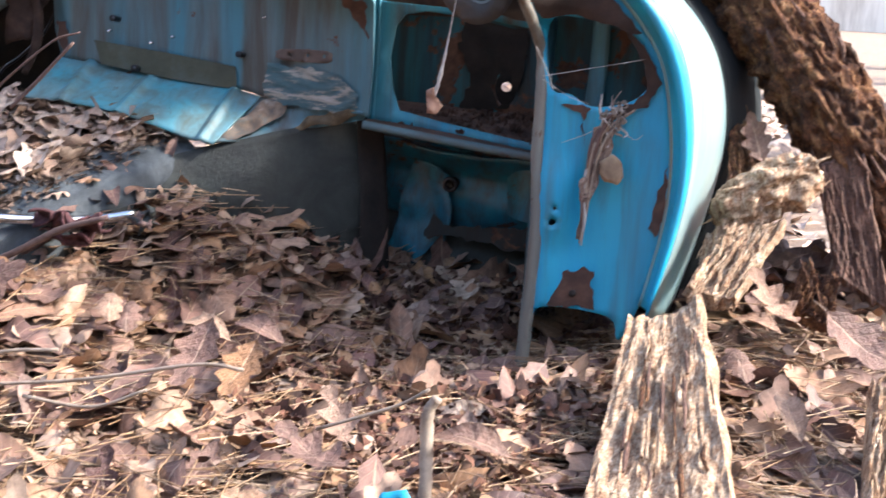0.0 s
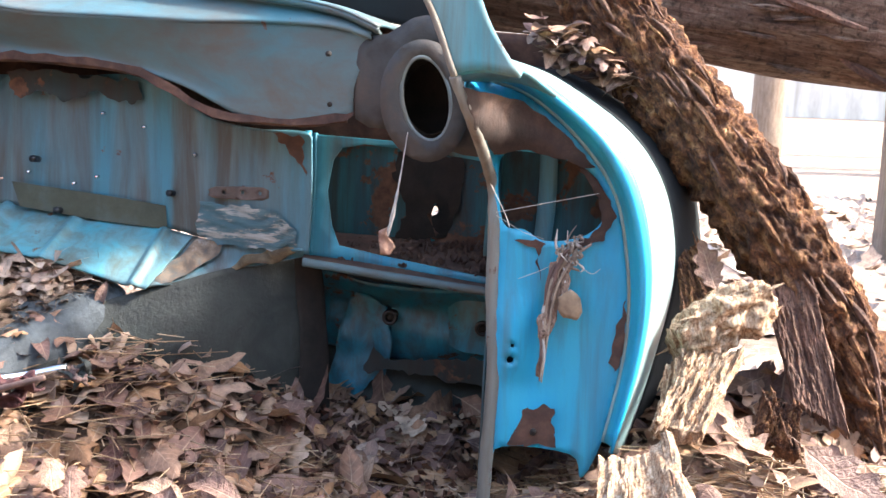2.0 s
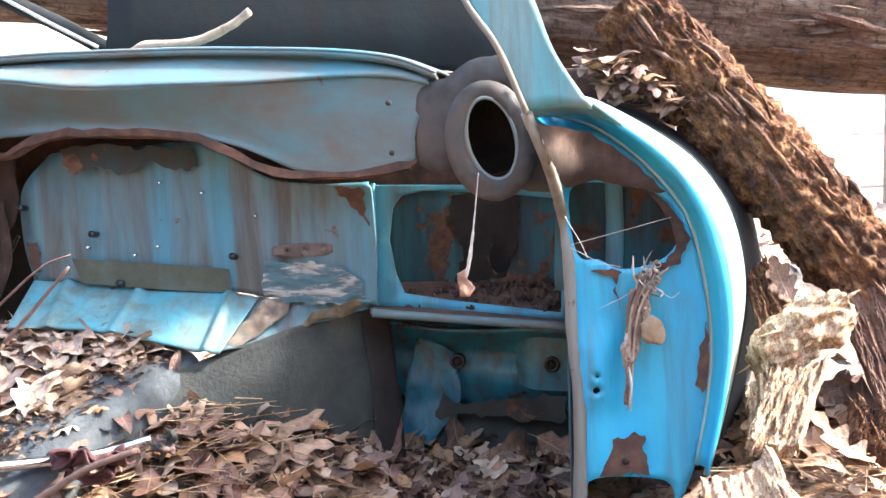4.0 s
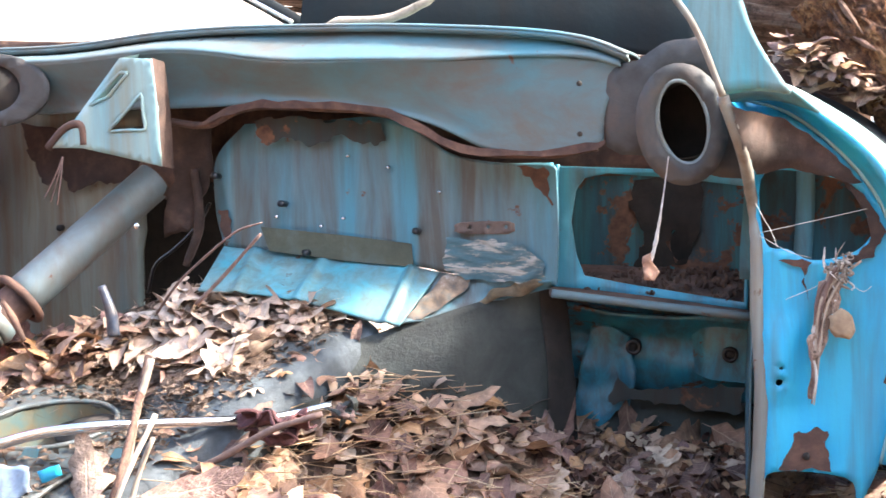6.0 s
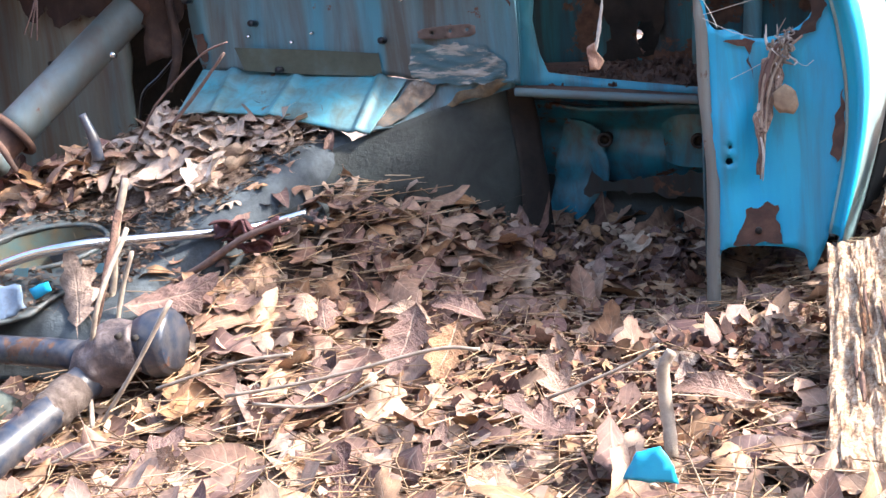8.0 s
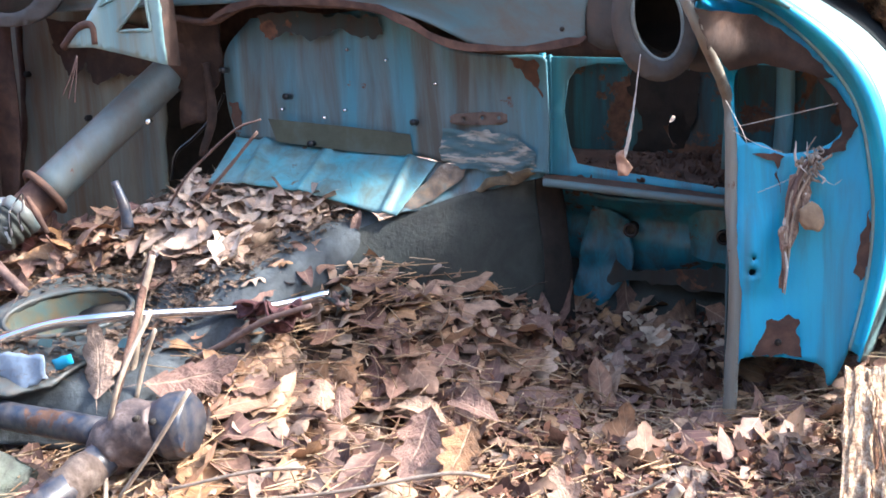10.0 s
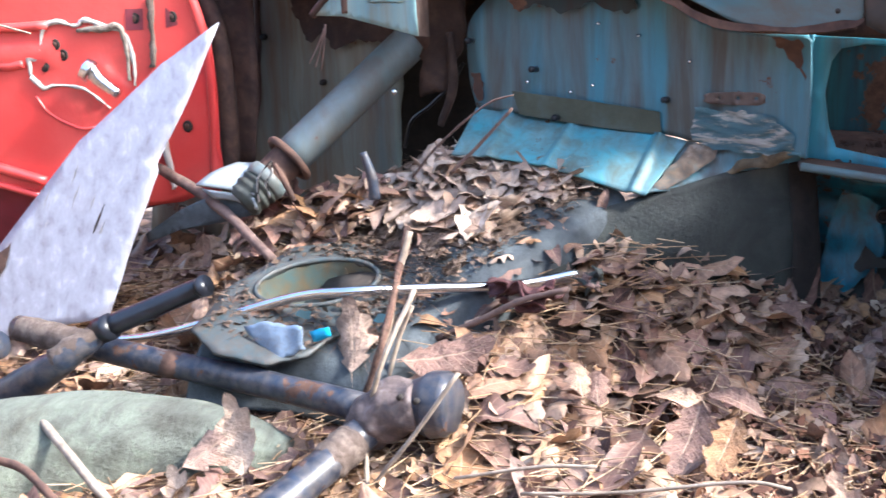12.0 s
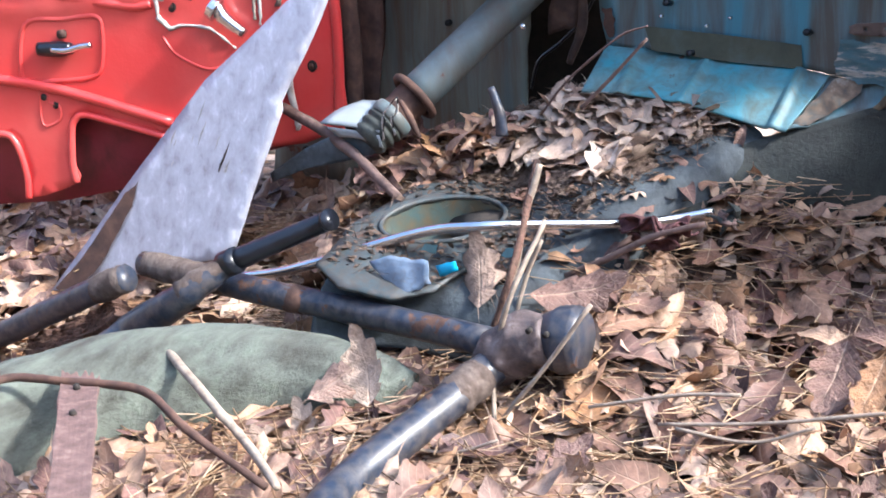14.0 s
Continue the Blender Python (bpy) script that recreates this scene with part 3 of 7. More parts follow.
ring = plate(ellipse(ring_c, 0.062, 0.084, tilt=0.12), [ellipse(ring_c + np.array([0.002, 0, 0.003]), 0.034, 0.058, tilt=0.2)], step=0.012, smooth=2, relief=lambda p: 0.004 * math.exp(-(((p[0] - ring_c[0]) ** 2 + (p[2] - ring_c[2]) ** 2) ** 0.5 - 0.05) ** 2 / 0.0003))
ring_ob = solid(part("air_duct_plate", ring, DUCTGREY, dashboard, "grey oval duct plate"), 0.004)
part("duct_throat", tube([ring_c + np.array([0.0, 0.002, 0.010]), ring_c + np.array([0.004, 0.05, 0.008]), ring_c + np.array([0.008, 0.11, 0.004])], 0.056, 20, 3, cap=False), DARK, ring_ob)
# dark disc added so that the duct hole reads as deep shade
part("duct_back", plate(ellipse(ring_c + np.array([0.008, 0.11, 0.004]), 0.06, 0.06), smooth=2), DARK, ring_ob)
part("duct_lip", tube(ellipse(ring_c + np.array([0.002, -0.002, 0.003]), 0.034, 0.058, tilt=0.2), 0.0035, 8, 2, closed=True), GREYTUBE, ring_ob)
ringl_c = np.array((-1.043, 2.372, 0.695)) + np.array([0, -0.005, 0])
ringl = plate(ellipse(ringl_c, 0.115, 0.062), [ellipse(ringl_c + np.array([0, 0, 0.003]), 0.062, 0.041)], step=0.012, smooth=2)
ringl_ob = solid(part("air_duct_plate", ringl, DUCTGREY, dashboard), 0.006)
part("duct_throat", tube([ringl_c + np.array([0, 0.003, 0.003]), ringl_c + np.array([0, 0.1, 0.0])], [0.055, 0.045], 20, 3), DARK, ringl_ob)

# heater box with its opening
boxp = plate([(-0.117, 2.460, 0.556), (-0.108, 2.460, 0.555), (0.186, 2.460, 0.541), (0.194, 2.460, 0.536), (0.189, 2.460, 0.326), (0.180, 2.460, 0.324), (-0.109, 2.460, 0.351), (-0.115, 2.460, 0.355)], [[(-0.074, 2.460, 0.516), (-0.060, 2.460, 0.535), (-0.024, 2.460, 0.542), (0.086, 2.460, 0.533), (0.189, 2.460, 0.519), (0.183, 2.460, 0.341), (0.077, 2.460, 0.357), (0.007, 2.460, 0.368), (-0.062, 2.460, 0.381), (-0.074, 2.460, 0.412), (-0.082, 2.460, 0.466)]], step=0.02, smooth=1)
heater = solid(part("heater_box", boxp, BOXBLUE, car, "blue pressed steel heater box front"), 0.005)
part("flange", tube([(-0.115, 2.460, 0.560), (-0.117, 2.460, 0.458), (-0.117, 2.460, 0.365)], 0.006, 8), BOXBLUE, heater)
part("flange", tube([(-0.103, 2.460, 0.557), (-0.104, 2.460, 0.458), (-0.107, 2.460, 0.355)], 0.004, 8), BOXBLUE, heater)
shelf = loft([[(-0.109, 2.420, 0.355), (0.018, 2.420, 0.341), (0.198, 2.420, 0.323)], [(-0.115, 2.460, 0.362), (0.014, 2.460, 0.348), (0.198, 2.460, 0.328)], [(-0.109, 2.640, 0.383), (0.017, 2.640, 0.381), (0.198, 2.640, 0.374)]], 5, 4, 0.003)
solid(part("shelf", shelf, RUST, heater, "rusty shelf of the heater box"), 0.006)
bb = plate([(-0.143, 2.620, 0.569), (0.318, 2.620, 0.546), (0.309, 2.620, 0.311), (-0.157, 2.620, 0.329)], [ellipse((0.081, 2.620, 0.417), 0.019, 0.028)], step=0.03, smooth=2, relief=lambda p: 0.008 * rough3(p, 9))
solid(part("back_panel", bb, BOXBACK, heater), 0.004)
# dark sheet drawn for the dark opening in the back panel
part("stain", plate([(0.005, 2.610, 0.529), (0.115, 2.610, 0.520), (0.105, 2.610, 0.462), (0.104, 2.610, 0.425), (0.090, 2.610, 0.385), (0.044, 2.610, 0.378), (0.002, 2.610, 0.380), (0.021, 2.610, 0.428), (-0.003, 2.610, 0.477)], [ellipse((0.079, 2.610, 0.418), 0.018, 0.027)], step=0.01, smooth=-6, ragged=0.012, relief=lambda p: 0.004 * rough3(p, 30)), DARK, heater, "dark brown patch drawn for the opening round the duct hole")
rubble, pick = bmesh.new(), np.random.default_rng(8)
for i in range(260):
    x, y = pick.uniform(-0.07, 0.19), 2.45 + 0.17 * pick.uniform() ** 0.8
    size = pick.uniform(0.002, 0.006)
    at = Matrix.Translation((x, y, 0.359 + 0.13 * (y - 2.46) - 0.10 * max(x, 0) * (2.64 - y) / 0.2)) @ Euler(tuple(pick.uniform(0, 6, 3))).to_matrix().to_4x4() @ Matrix.Diagonal((size * 1.6, size, size * 0.5, 1))
    bmesh.ops.create_icosphere(rubble, subdivisions=1, radius=1.0, matrix=at)
part("rubble", rubble, RUST, heater, "dark crumbs lying in the heater box", smooth=False)

# toe board and footwell
toe_rows = [
    [(-0.138, 2.560, 0.323), (-0.063, 2.560, 0.315), (0.058, 2.560, 0.306), (0.187, 2.560, 0.301), (0.306, 2.560, 0.297)],
    [(-0.156, 2.600, 0.279), (-0.065, 2.600, 0.271), (0.063, 2.600, 0.259), (0.185, 2.600, 0.248), (0.305, 2.600, 0.244)],
    [(-0.158, 2.595, 0.241), (-0.067, 2.595, 0.233), (0.061, 2.595, 0.218), (0.183, 2.595, 0.206), (0.304, 2.595, 0.202)],
    [(-0.186, 2.630, 0.201), (-0.079, 2.630, 0.183), (0.046, 2.630, 0.164), (0.180, 2.630, 0.146), (0.303, 2.630, 0.142)],
    [(-0.205, 2.600, 0.110), (-0.107, 2.600, 0.127), (0.037, 2.600, 0.118), (0.178, 2.600, 0.109), (0.300, 2.600, 0.106)],
    [(-0.205, 2.520, 0.026), (-0.110, 2.520, 0.042), (0.038, 2.520, 0.030), (0.175, 2.520, 0.017), (0.293, 2.520, 0.014)],
]
toe_ob = solid(part("toe_board", loft(toe_rows[:4], 7, 6, 0.007, 14), TOEBLUE, car, "blue toe board, flaked and dirty"), 0.005)
solid(part("footwell_lining", loft(toe_rows[3:], 7, 6, 0.008, 14), LINING, toe_ob, "dark lining of the footwell"), 0.005)
part("rust_patch", plate([(-0.022, 2.572, 0.208), (-0.005, 2.572, 0.177), (0.042, 2.572, 0.181), (0.089, 2.572, 0.183), (0.136, 2.572, 0.187), (0.182, 2.572, 0.187), (0.180, 2.572, 0.139), (0.115, 2.572, 0.146), (0.069, 2.572, 0.155), (0.022, 2.572, 0.160), (-0.016, 2.572, 0.158), (-0.040, 2.572, 0.153)], step=0.006, smooth=-8, ragged=0.010, relief=lambda p: 0.006 * rough3(p, 30)), CORNER, toe_ob, "brown rust eating through the paint")
solid(part("corner_flange", plate([(-0.057, 2.588, 0.294), (-0.002, 2.588, 0.266), (0.009, 2.588, 0.203), (-0.008, 2.588, 0.151), (-0.063, 2.588, 0.103), (-0.108, 2.588, 0.104), (-0.090, 2.588, 0.197), (-0.075, 2.588, 0.254)], step=0.006, smooth=-6, ragged=0.006, relief=lambda p: 0.010 * rough3(p, 26)), TOEBLUE, toe_ob, "dented blue flange with flaking paint"), 0.004)
part("bulge", loft([[(0.098, 2.592, 0.300), (0.130, 2.575, 0.298), (0.200, 2.572, 0.294)], [(0.100, 2.590, 0.250), (0.130, 2.572, 0.246), (0.200, 2.568, 0.240)], [(0.104, 2.592, 0.205), (0.130, 2.578, 0.198), (0.200, 2.575, 0.192)]], 6, 6, 0.004, 20), TOEBLUE, toe_ob)
for x, z in ((0.005, 0.251), (0.161, 0.241)):
    plug = np.array((x, 2.566, z))
    part("grommet", tube(ellipse(plug, 0.010, 0.010), 0.0035, 8, 2, closed=True), BLACK, toe_ob, "black rubber grommet")
    part("grommet_cap", tube([plug + np.array([0, 0.001, 0]), plug + np.array([0, 0.03, 0])], 0.010, 14, 2), DARK, toe_ob)

# transmission tunnel: ridge that runs back from the firewall
tunnel_rows = [
    [(-0.721, 2.380, 0.362), (-0.581, 2.380, 0.360), (-0.460, 2.375, 0.336), (-0.388, 2.362, 0.308), (-0.376, 2.352, 0.290), (-0.374, 2.350, 0.250)],
    [(-0.795, 2.300, 0.311), (-0.657, 2.300, 0.314), (-0.533, 2.300, 0.304), (-0.412, 2.318, 0.297), (-0.396, 2.308, 0.276), (-0.394, 2.304, 0.240)],
    [(-0.847, 2.206, 0.240), (-0.749, 2.242, 0.240), (-0.610, 2.200, 0.252), (-0.505, 2.188, 0.240), (-0.488, 2.172, 0.212), (-0.484, 2.168, 0.150)],
    [(-0.888, 2.065, 0.188), (-0.799, 2.120, 0.188), (-0.690, 2.130, 0.186), (-0.585, 2.085, 0.178), (-0.562, 2.062, 0.146), (-0.556, 2.055, 0.085)],
    [(-0.900, 1.917, 0.141), (-0.817, 1.965, 0.141), (-0.724, 1.975, 0.134), (-0.640, 1.965, 0.122), (-0.616, 1.945, 0.095), (-0.610, 1.940, 0.050)],
    [(-0.915, 1.880, 0.045), (-0.825, 1.920, 0.045), (-0.735, 1.932, 0.040), (-0.655, 1.930, 0.035), (-0.632, 1.920, 0.020), (-0.626, 1.915, -0.010)],
]
so = np.array((-0.788, 2.081, 0.199))
axis_u, axis_v = np.array((0.78, 0.62, 0.05)), np.array((-0.55, 0.75, 0.36))


def in_well(p, grow=1.0):
    """Whether a place lies over the oval shift opening."""
    q = np.array(p) - so
    a, b = q @ axis_u / (axis_u @ axis_u), q @ axis_v / (axis_v @ axis_v)
    return (a / (0.098 * grow)) ** 2 + (b / (0.058 * grow)) ** 2 < 1


cut = bmesh.new()
cut.from_mesh(loft(tunnel_rows, 12, 16, 0.006, 12))
bmesh.ops.delete(cut, geom=[f for f in cut.faces if in_well(f.calc_center_median(), 1.12)], context="FACES")
tunnel = solid(part("tunnel", cut, RUBBER, car, "transmission tunnel with matted grey lining"), 0.006)
flare_rows = [[(-0.500, 2.176, 0.229), (-0.400, 2.316, 0.293), (-0.269, 2.372, 0.331), (-0.169, 2.450, 0.358), (-0.140, 2.480, 0.367), (-0.101, 2.490, 0.375)],
              [(-0.480, 2.158, 0.160), (-0.380, 2.296, 0.215), (-0.256, 2.352, 0.250), (-0.157, 2.440, 0.267), (-0.130, 2.470, 0.272), (-0.094, 2.500, 0.282)],
              [(-0.468, 2.146, 0.040), (-0.360, 2.280, 0.060), (-0.257, 2.340, 0.080), (-0.148, 2.430, 0.073), (-0.118, 2.470, 0.064), (-0.079, 2.520, 0.053)]]
# the tunnel side's shade is put into this darker lining colour
flare_ob = solid(part("tunnel_flare", loft([r[:5] for r in flare_rows], 8, 8, 0.005, 12), LINING, tunnel, "matted side of the tunnel, shade put into its dark colour"), 0.006)
solid(part("flare_edge", loft([r[4:] for r in flare_rows], 6, 5, 0.006, 12), DARK, tunnel, "bare rusty edge of the tunnel"), 0.006)
# soil that has gathered on the tunnel between the leaves
crust = bmesh.new()
crust.from_mesh(loft([[tuple(np.array(p) + np.array((0, 0, 0.007))) for p in (r[0], r[1], r[2], tuple(0.25 * np.array(r[2]) + 0.75 * np.array(r[3])))] for r in tunnel_rows[:4]], 26, 22, 0.009, 26))
bmesh.ops.delete(crust, geom=[f for f in crust.faces if in_well(f.calc_center_median(), 1.75) or noise.noise(f.calc_center_median() * 22) - 1.6 * ease(2.24, 2.08, f.calc_center_median().y) * 0.35 < -0.32], context="FACES")
solid(part("soil_crust", crust, SOILCRUST, tunnel, "brown soil caked on the tunnel"), 0.004)
# shift opening
opening = solid(part("shift_plate", plate([(-0.906, 1.905, 0.165), (-0.911, 2.007, 0.199), (-0.867, 2.143, 0.236), (-0.788, 2.207, 0.241), (-0.711, 2.203, 0.224), (-0.652, 2.159, 0.198), (-0.666, 2.068, 0.170), (-0.703, 1.992, 0.153), (-0.726, 1.932, 0.137), (-0.772, 1.889, 0.132), (-0.850, 1.877, 0.144)], [ellipse(so, 0.098, 0.058, axis_u, axis_v)], step=0.015, smooth=-5, ragged=0.003, relief=lambda p: 0.005 * rough3(p, 14)), OILY, tunnel, "oily blue floor plate"), 0.006)
part("shift_rim", tube(ellipse(so + np.array((0, 0, 0.004)), 0.098, 0.058, axis_u, axis_v), 0.004, 8, 2, closed=True), OILY, opening)
def oval(grow, drop):
    pts = [p - drop * np.array((0.05, -0.25, 1.0)) for p in ellipse(so, 0.098 * grow, 0.058 * grow, axis_u, axis_v)]
    return pts + pts[:1]
part("shift_well", loft([oval(0.99, 0.0), oval(0.93, 0.03), oval(0.85, 0.06), oval(0.5, 0.075), oval(0.02, 0.08)], 2, 4, 0.003, 20), WELL, opening, "ochre-stained well of the gear lever")
# dark plug stands in for the black gap on the well's right
throat = [so + axis_u * 0.052 + axis_v * 0.022 + np.array((0, 0, -0.028)) + c for c in (np.array((0, 0, 0.012)), np.array((0.005, 0.01, -0.02)))]
part("lever_hole", tube(throat, [0.046, 0.04], 18, 3), DARK, opening, "dark plug drawn for the shade of the gear lever hole")
solid(part("flap", plate([(-0.830, 1.930, 0.172), (-0.788, 1.928, 0.185), (-0.729, 1.928, 0.182), (-0.720, 1.918, 0.154), (-0.776, 1.910, 0.125), (-0.791, 1.916, 0.145)], step=0.008, smooth=-6, ragged=0.004, relief=lambda p: 0.008 * rough3(p, 25)), SLATE, opening, "curled flake of slate blue paint"), 0.002)
for x, y, z, w in ((-0.727, 1.93, 0.200, 0.014), (-0.617, 1.96, 0.196, 0.012)):
    part("paint_chip", plate([(x - w, y, z - 0.003), (x - w * 0.2, y, z + 0.006), (x + w, y, z + 0.007), (x + w * 0.6, y, z - 0.004)], step=0.006, smooth=-5, ragged=0.004), LOWER, opening, "pale blue paint chip")
solid(part("flap", plate([(-0.714, 1.925, 0.178), (-0.683, 1.925, 0.188), (-0.679, 1.925, 0.175), (-0.709, 1.925, 0.162)], step=0.01, smooth=-4, ragged=0.002), BLUE, opening, "bright blue paint flake"), 0.002)

# hinge pillar with its inner flange
pillar_in = [(0.158, 2.100, 0.647), (0.182, 2.150, 0.577), (0.195, 2.260, 0.507), (0.201, 2.260, 0.440), (0.202, 2.260, 0.337), (0.208, 2.260, 0.248), (0.202, 2.260, 0.112), (0.200, 2.260, 0.029)]
jamb_outer = [(0.174, 2.260, 0.648), (0.243, 2.260, 0.623), (0.317, 2.260, 0.563), (0.368, 2.260, 0.491), (0.388, 2.260, 0.408), (0.394, 2.260, 0.330), (0.388, 2.260, 0.251), (0.367, 2.260, 0.155), (0.349, 2.260, 0.107), (0.336, 2.260, 0.093), (0.321, 2.260, 0.125), (0.225, 2.260, 0.131), (0.209, 2.260, 0.112)]
def jamb_relief(p):
    c = np.array((0.235, 2.26, 0.29))
    d = max(abs(p[0] - c[0]) / 0.03, abs(p[2] - c[2]) / 0.07)
    return 0.014 * max(0.0, 1 - d) + 0.004 * math.exp(-((p[0] - 0.225) / 0.008) ** 2)
jamb = plate(jamb_outer + [(0.207, 2.260, 0.206), (0.201, 2.260, 0.337), (0.201, 2.260, 0.440), (0.196, 2.260, 0.507), (0.182, 2.170, 0.577), (0.166, 2.140, 0.633)],
             [[(0.205, 2.260, 0.538), (0.247, 2.260, 0.549), (0.323, 2.260, 0.530), (0.355, 2.260, 0.488), (0.350, 2.260, 0.457), (0.323, 2.260, 0.434), (0.273, 2.260, 0.426), (0.243, 2.260, 0.441), (0.212, 2.260, 0.451)], ellipse((0.230, 2.260, 0.258), 0.0055, 0.0055, n=8), ellipse((0.232, 2.260, 0.279), 0.0028, 0.0028, n=6), ellipse((0.267, 2.260, 0.151), 0.0045, 0.0045, n=6)],
             step=0.01, smooth=4, relief=jamb_relief)
hinge = solid(part("hinge_pillar", jamb, BLUE, car, "bright blue door hinge pillar with rust patches"), 0.004)
part("pillar_flange", tube(pillar_in, [0.008, 0.008, 0.008, 0.009, 0.010, 0.010, 0.010], 10, wobble=0.0015, freq=60), DUSTYEDGE, hinge, "dusty rolled flange, paint worn off")
part("rust_patch", plate([(0.250, 2.255, 0.188), (0.295, 2.255, 0.194), (0.300, 2.255, 0.134), (0.221, 2.255, 0.134), (0.245, 2.255, 0.152)], step=0.008, smooth=-10, ragged=0.009), RUST, hinge, "rust patch")
part("bolt_hole", tube([(0.268, 2.256, 0.155), (0.268, 2.250, 0.155)], 0.005, 10, 2), DARK, hinge)
part("rust_patch", plate([(0.308, 2.252, 0.541), (0.345, 2.252, 0.512), (0.370, 2.252, 0.464), (0.354, 2.252, 0.434), (0.323, 2.252, 0.418), (0.296, 2.252, 0.421), (0.335, 2.252, 0.435), (0.351, 2.252, 0.457), (0.337, 2.252, 0.501)], step=0.008, smooth=-8, ragged=0.006), DARKRUST, hinge, "rust round the opening")
part("rust_patch", plate([(0.385, 2.255, 0.339), (0.388, 2.255, 0.350), (0.391, 2.255, 0.299), (0.387, 2.255, 0.260), (0.379, 2.255, 0.244), (0.368, 2.255, 0.260)], step=0.01, smooth=-6, ragged=0.006), RUST, hinge)
# rust here is real, but its darkness also stands for the pillar's shade
part("rust_patch", plate([(0.169, 2.100, 0.635), (0.238, 2.220, 0.618), (0.294, 2.245, 0.578), (0.338, 2.245, 0.532), (0.315, 2.245, 0.533), (0.247, 2.240, 0.553), (0.201, 2.225, 0.545), (0.183, 2.130, 0.582)], step=0.01, smooth=-8, ragged=0.004), DARKRUST, hinge, "rusted and stained upper corner, darkened in colour for its shade")
part("rust_patch", plate([(0.230, 2.254, 0.427), (0.273, 2.254, 0.426), (0.260, 2.254, 0.399), (0.270, 2.254, 0.367), (0.261, 2.254, 0.414)], step=0.01, smooth=-6, ragged=0.005), RUST, hinge)
behind = loft([[(0.189, 2.360, 0.570), (0.282, 2.360, 0.565), (0.386, 2.360, 0.536)], [(0.185, 2.370, 0.487), (0.279, 2.370, 0.483), (0.393, 2.370, 0.478)], [(0.180, 2.360, 0.388), (0.275, 2.360, 0.384), (0.397, 2.360, 0.379)]], 5, 5, 0.006)
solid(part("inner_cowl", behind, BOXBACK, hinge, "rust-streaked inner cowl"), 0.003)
solid(part("brace", loft([[(0.256, 2.345, 0.567), (0.282, 2.345, 0.564)], [(0.256, 2.350, 0.485), (0.282, 2.350, 0.482)], [(0.251, 2.345, 0.404), (0.277, 2.345, 0.401)]], 3, 4), LOWER, hinge, "upright teal brace behind the opening"), 0.004)
# windscreen pillar
ap = loft([[(0.049, 2.100, 0.895), (0.077, 2.100, 0.896), (0.134, 2.100, 0.896)], [(0.088, 2.100, 0.795), (0.122, 2.100, 0.797), (0.174, 2.100, 0.791)], [(0.127, 2.100, 0.730), (0.157, 2.100, 0.732), (0.199, 2.100, 0.719)], [(0.156, 2.100, 0.651), (0.196, 2.100, 0.656), (0.241, 2.100, 0.650)]], 5, 6)
solid(part("windscreen_pillar", ap, LOWER, hinge, "pale blue windscreen pillar, rusty edge"), 0.012)
solid(part("pillar_foot", loft([[(0.156, 2.100, 0.651), (0.196, 2.100, 0.656), (0.241, 2.100, 0.650)], [(0.166, 2.170, 0.644), (0.208, 2.170, 0.656), (0.245, 2.170, 0.656)], [(0.205, 2.225, 0.648), (0.245, 2.225, 0.641), (0.288, 2.225, 0.622)]], 6, 6), LOWER, hinge, "pale blue foot of the pillar"), 0.006)
part("pillar_edge", tube([(0.047, 2.090, 0.894), (0.087, 2.090, 0.794), (0.126, 2.090, 0.731), (0.159, 2.090, 0.647)], 0.0045, 8, wobble=0.001), DUSTYEDGE, hinge)
# fender: rim round the door opening and the outer skin
rim_in = [(0.167, 2.260, 0.652), (0.243, 2.260, 0.628), (0.317, 2.260, 0.567), (0.368, 2.260, 0.495), (0.388, 2.260, 0.408), (0.394, 2.260, 0.330), (0.388, 2.260, 0.251), (0.367, 2.260, 0.147)]
rim_mid = [(0.176, 2.220, 0.659), (0.250, 2.220, 0.640), (0.334, 2.220, 0.575), (0.380, 2.220, 0.505), (0.403, 2.220, 0.420), (0.409, 2.220, 0.336), (0.401, 2.220, 0.259), (0.379, 2.220, 0.150)]
rim_out = [(0.208, 2.270, 0.674), (0.257, 2.270, 0.656), (0.343, 2.270, 0.600), (0.397, 2.270, 0.539), (0.423, 2.270, 0.460), (0.430, 2.270, 0.374), (0.414, 2.270, 0.255), (0.378, 2.270, 0.128)]
skin = [(0.212, 2.400, 0.673), (0.273, 2.400, 0.651), (0.369, 2.400, 0.588), (0.424, 2.400, 0.523), (0.451, 2.400, 0.447), (0.456, 2.400, 0.354), (0.431, 2.400, 0.228), (0.394, 2.400, 0.091)]
skin2 = [(0.221, 2.850, 0.685), (0.280, 2.850, 0.620), (0.399, 2.850, 0.542), (0.457, 2.850, 0.478), (0.495, 2.850, 0.394), (0.501, 2.850, 0.290), (0.476, 2.850, 0.134), (0.435, 2.850, -0.035)]
solid(part("door_rim", loft([rim_in, rim_mid, [tuple(0.5 * np.array(a) + 0.5 * np.array(b) + np.array((0, -0.02, 0))) for a, b in zip(rim_mid, rim_out)]], 6, 5), BLUE, hinge, "blue rim of the door opening"), 0.004)
fender = solid(part("fender", loft([[tuple(0.5 * np.array(a) + 0.5 * np.array(b) + np.array((0, -0.018, 0))) for a, b in zip(rim_mid, rim_out)], rim_out, skin], 6, 8), CREAM, car, "pale fender"), 0.005)
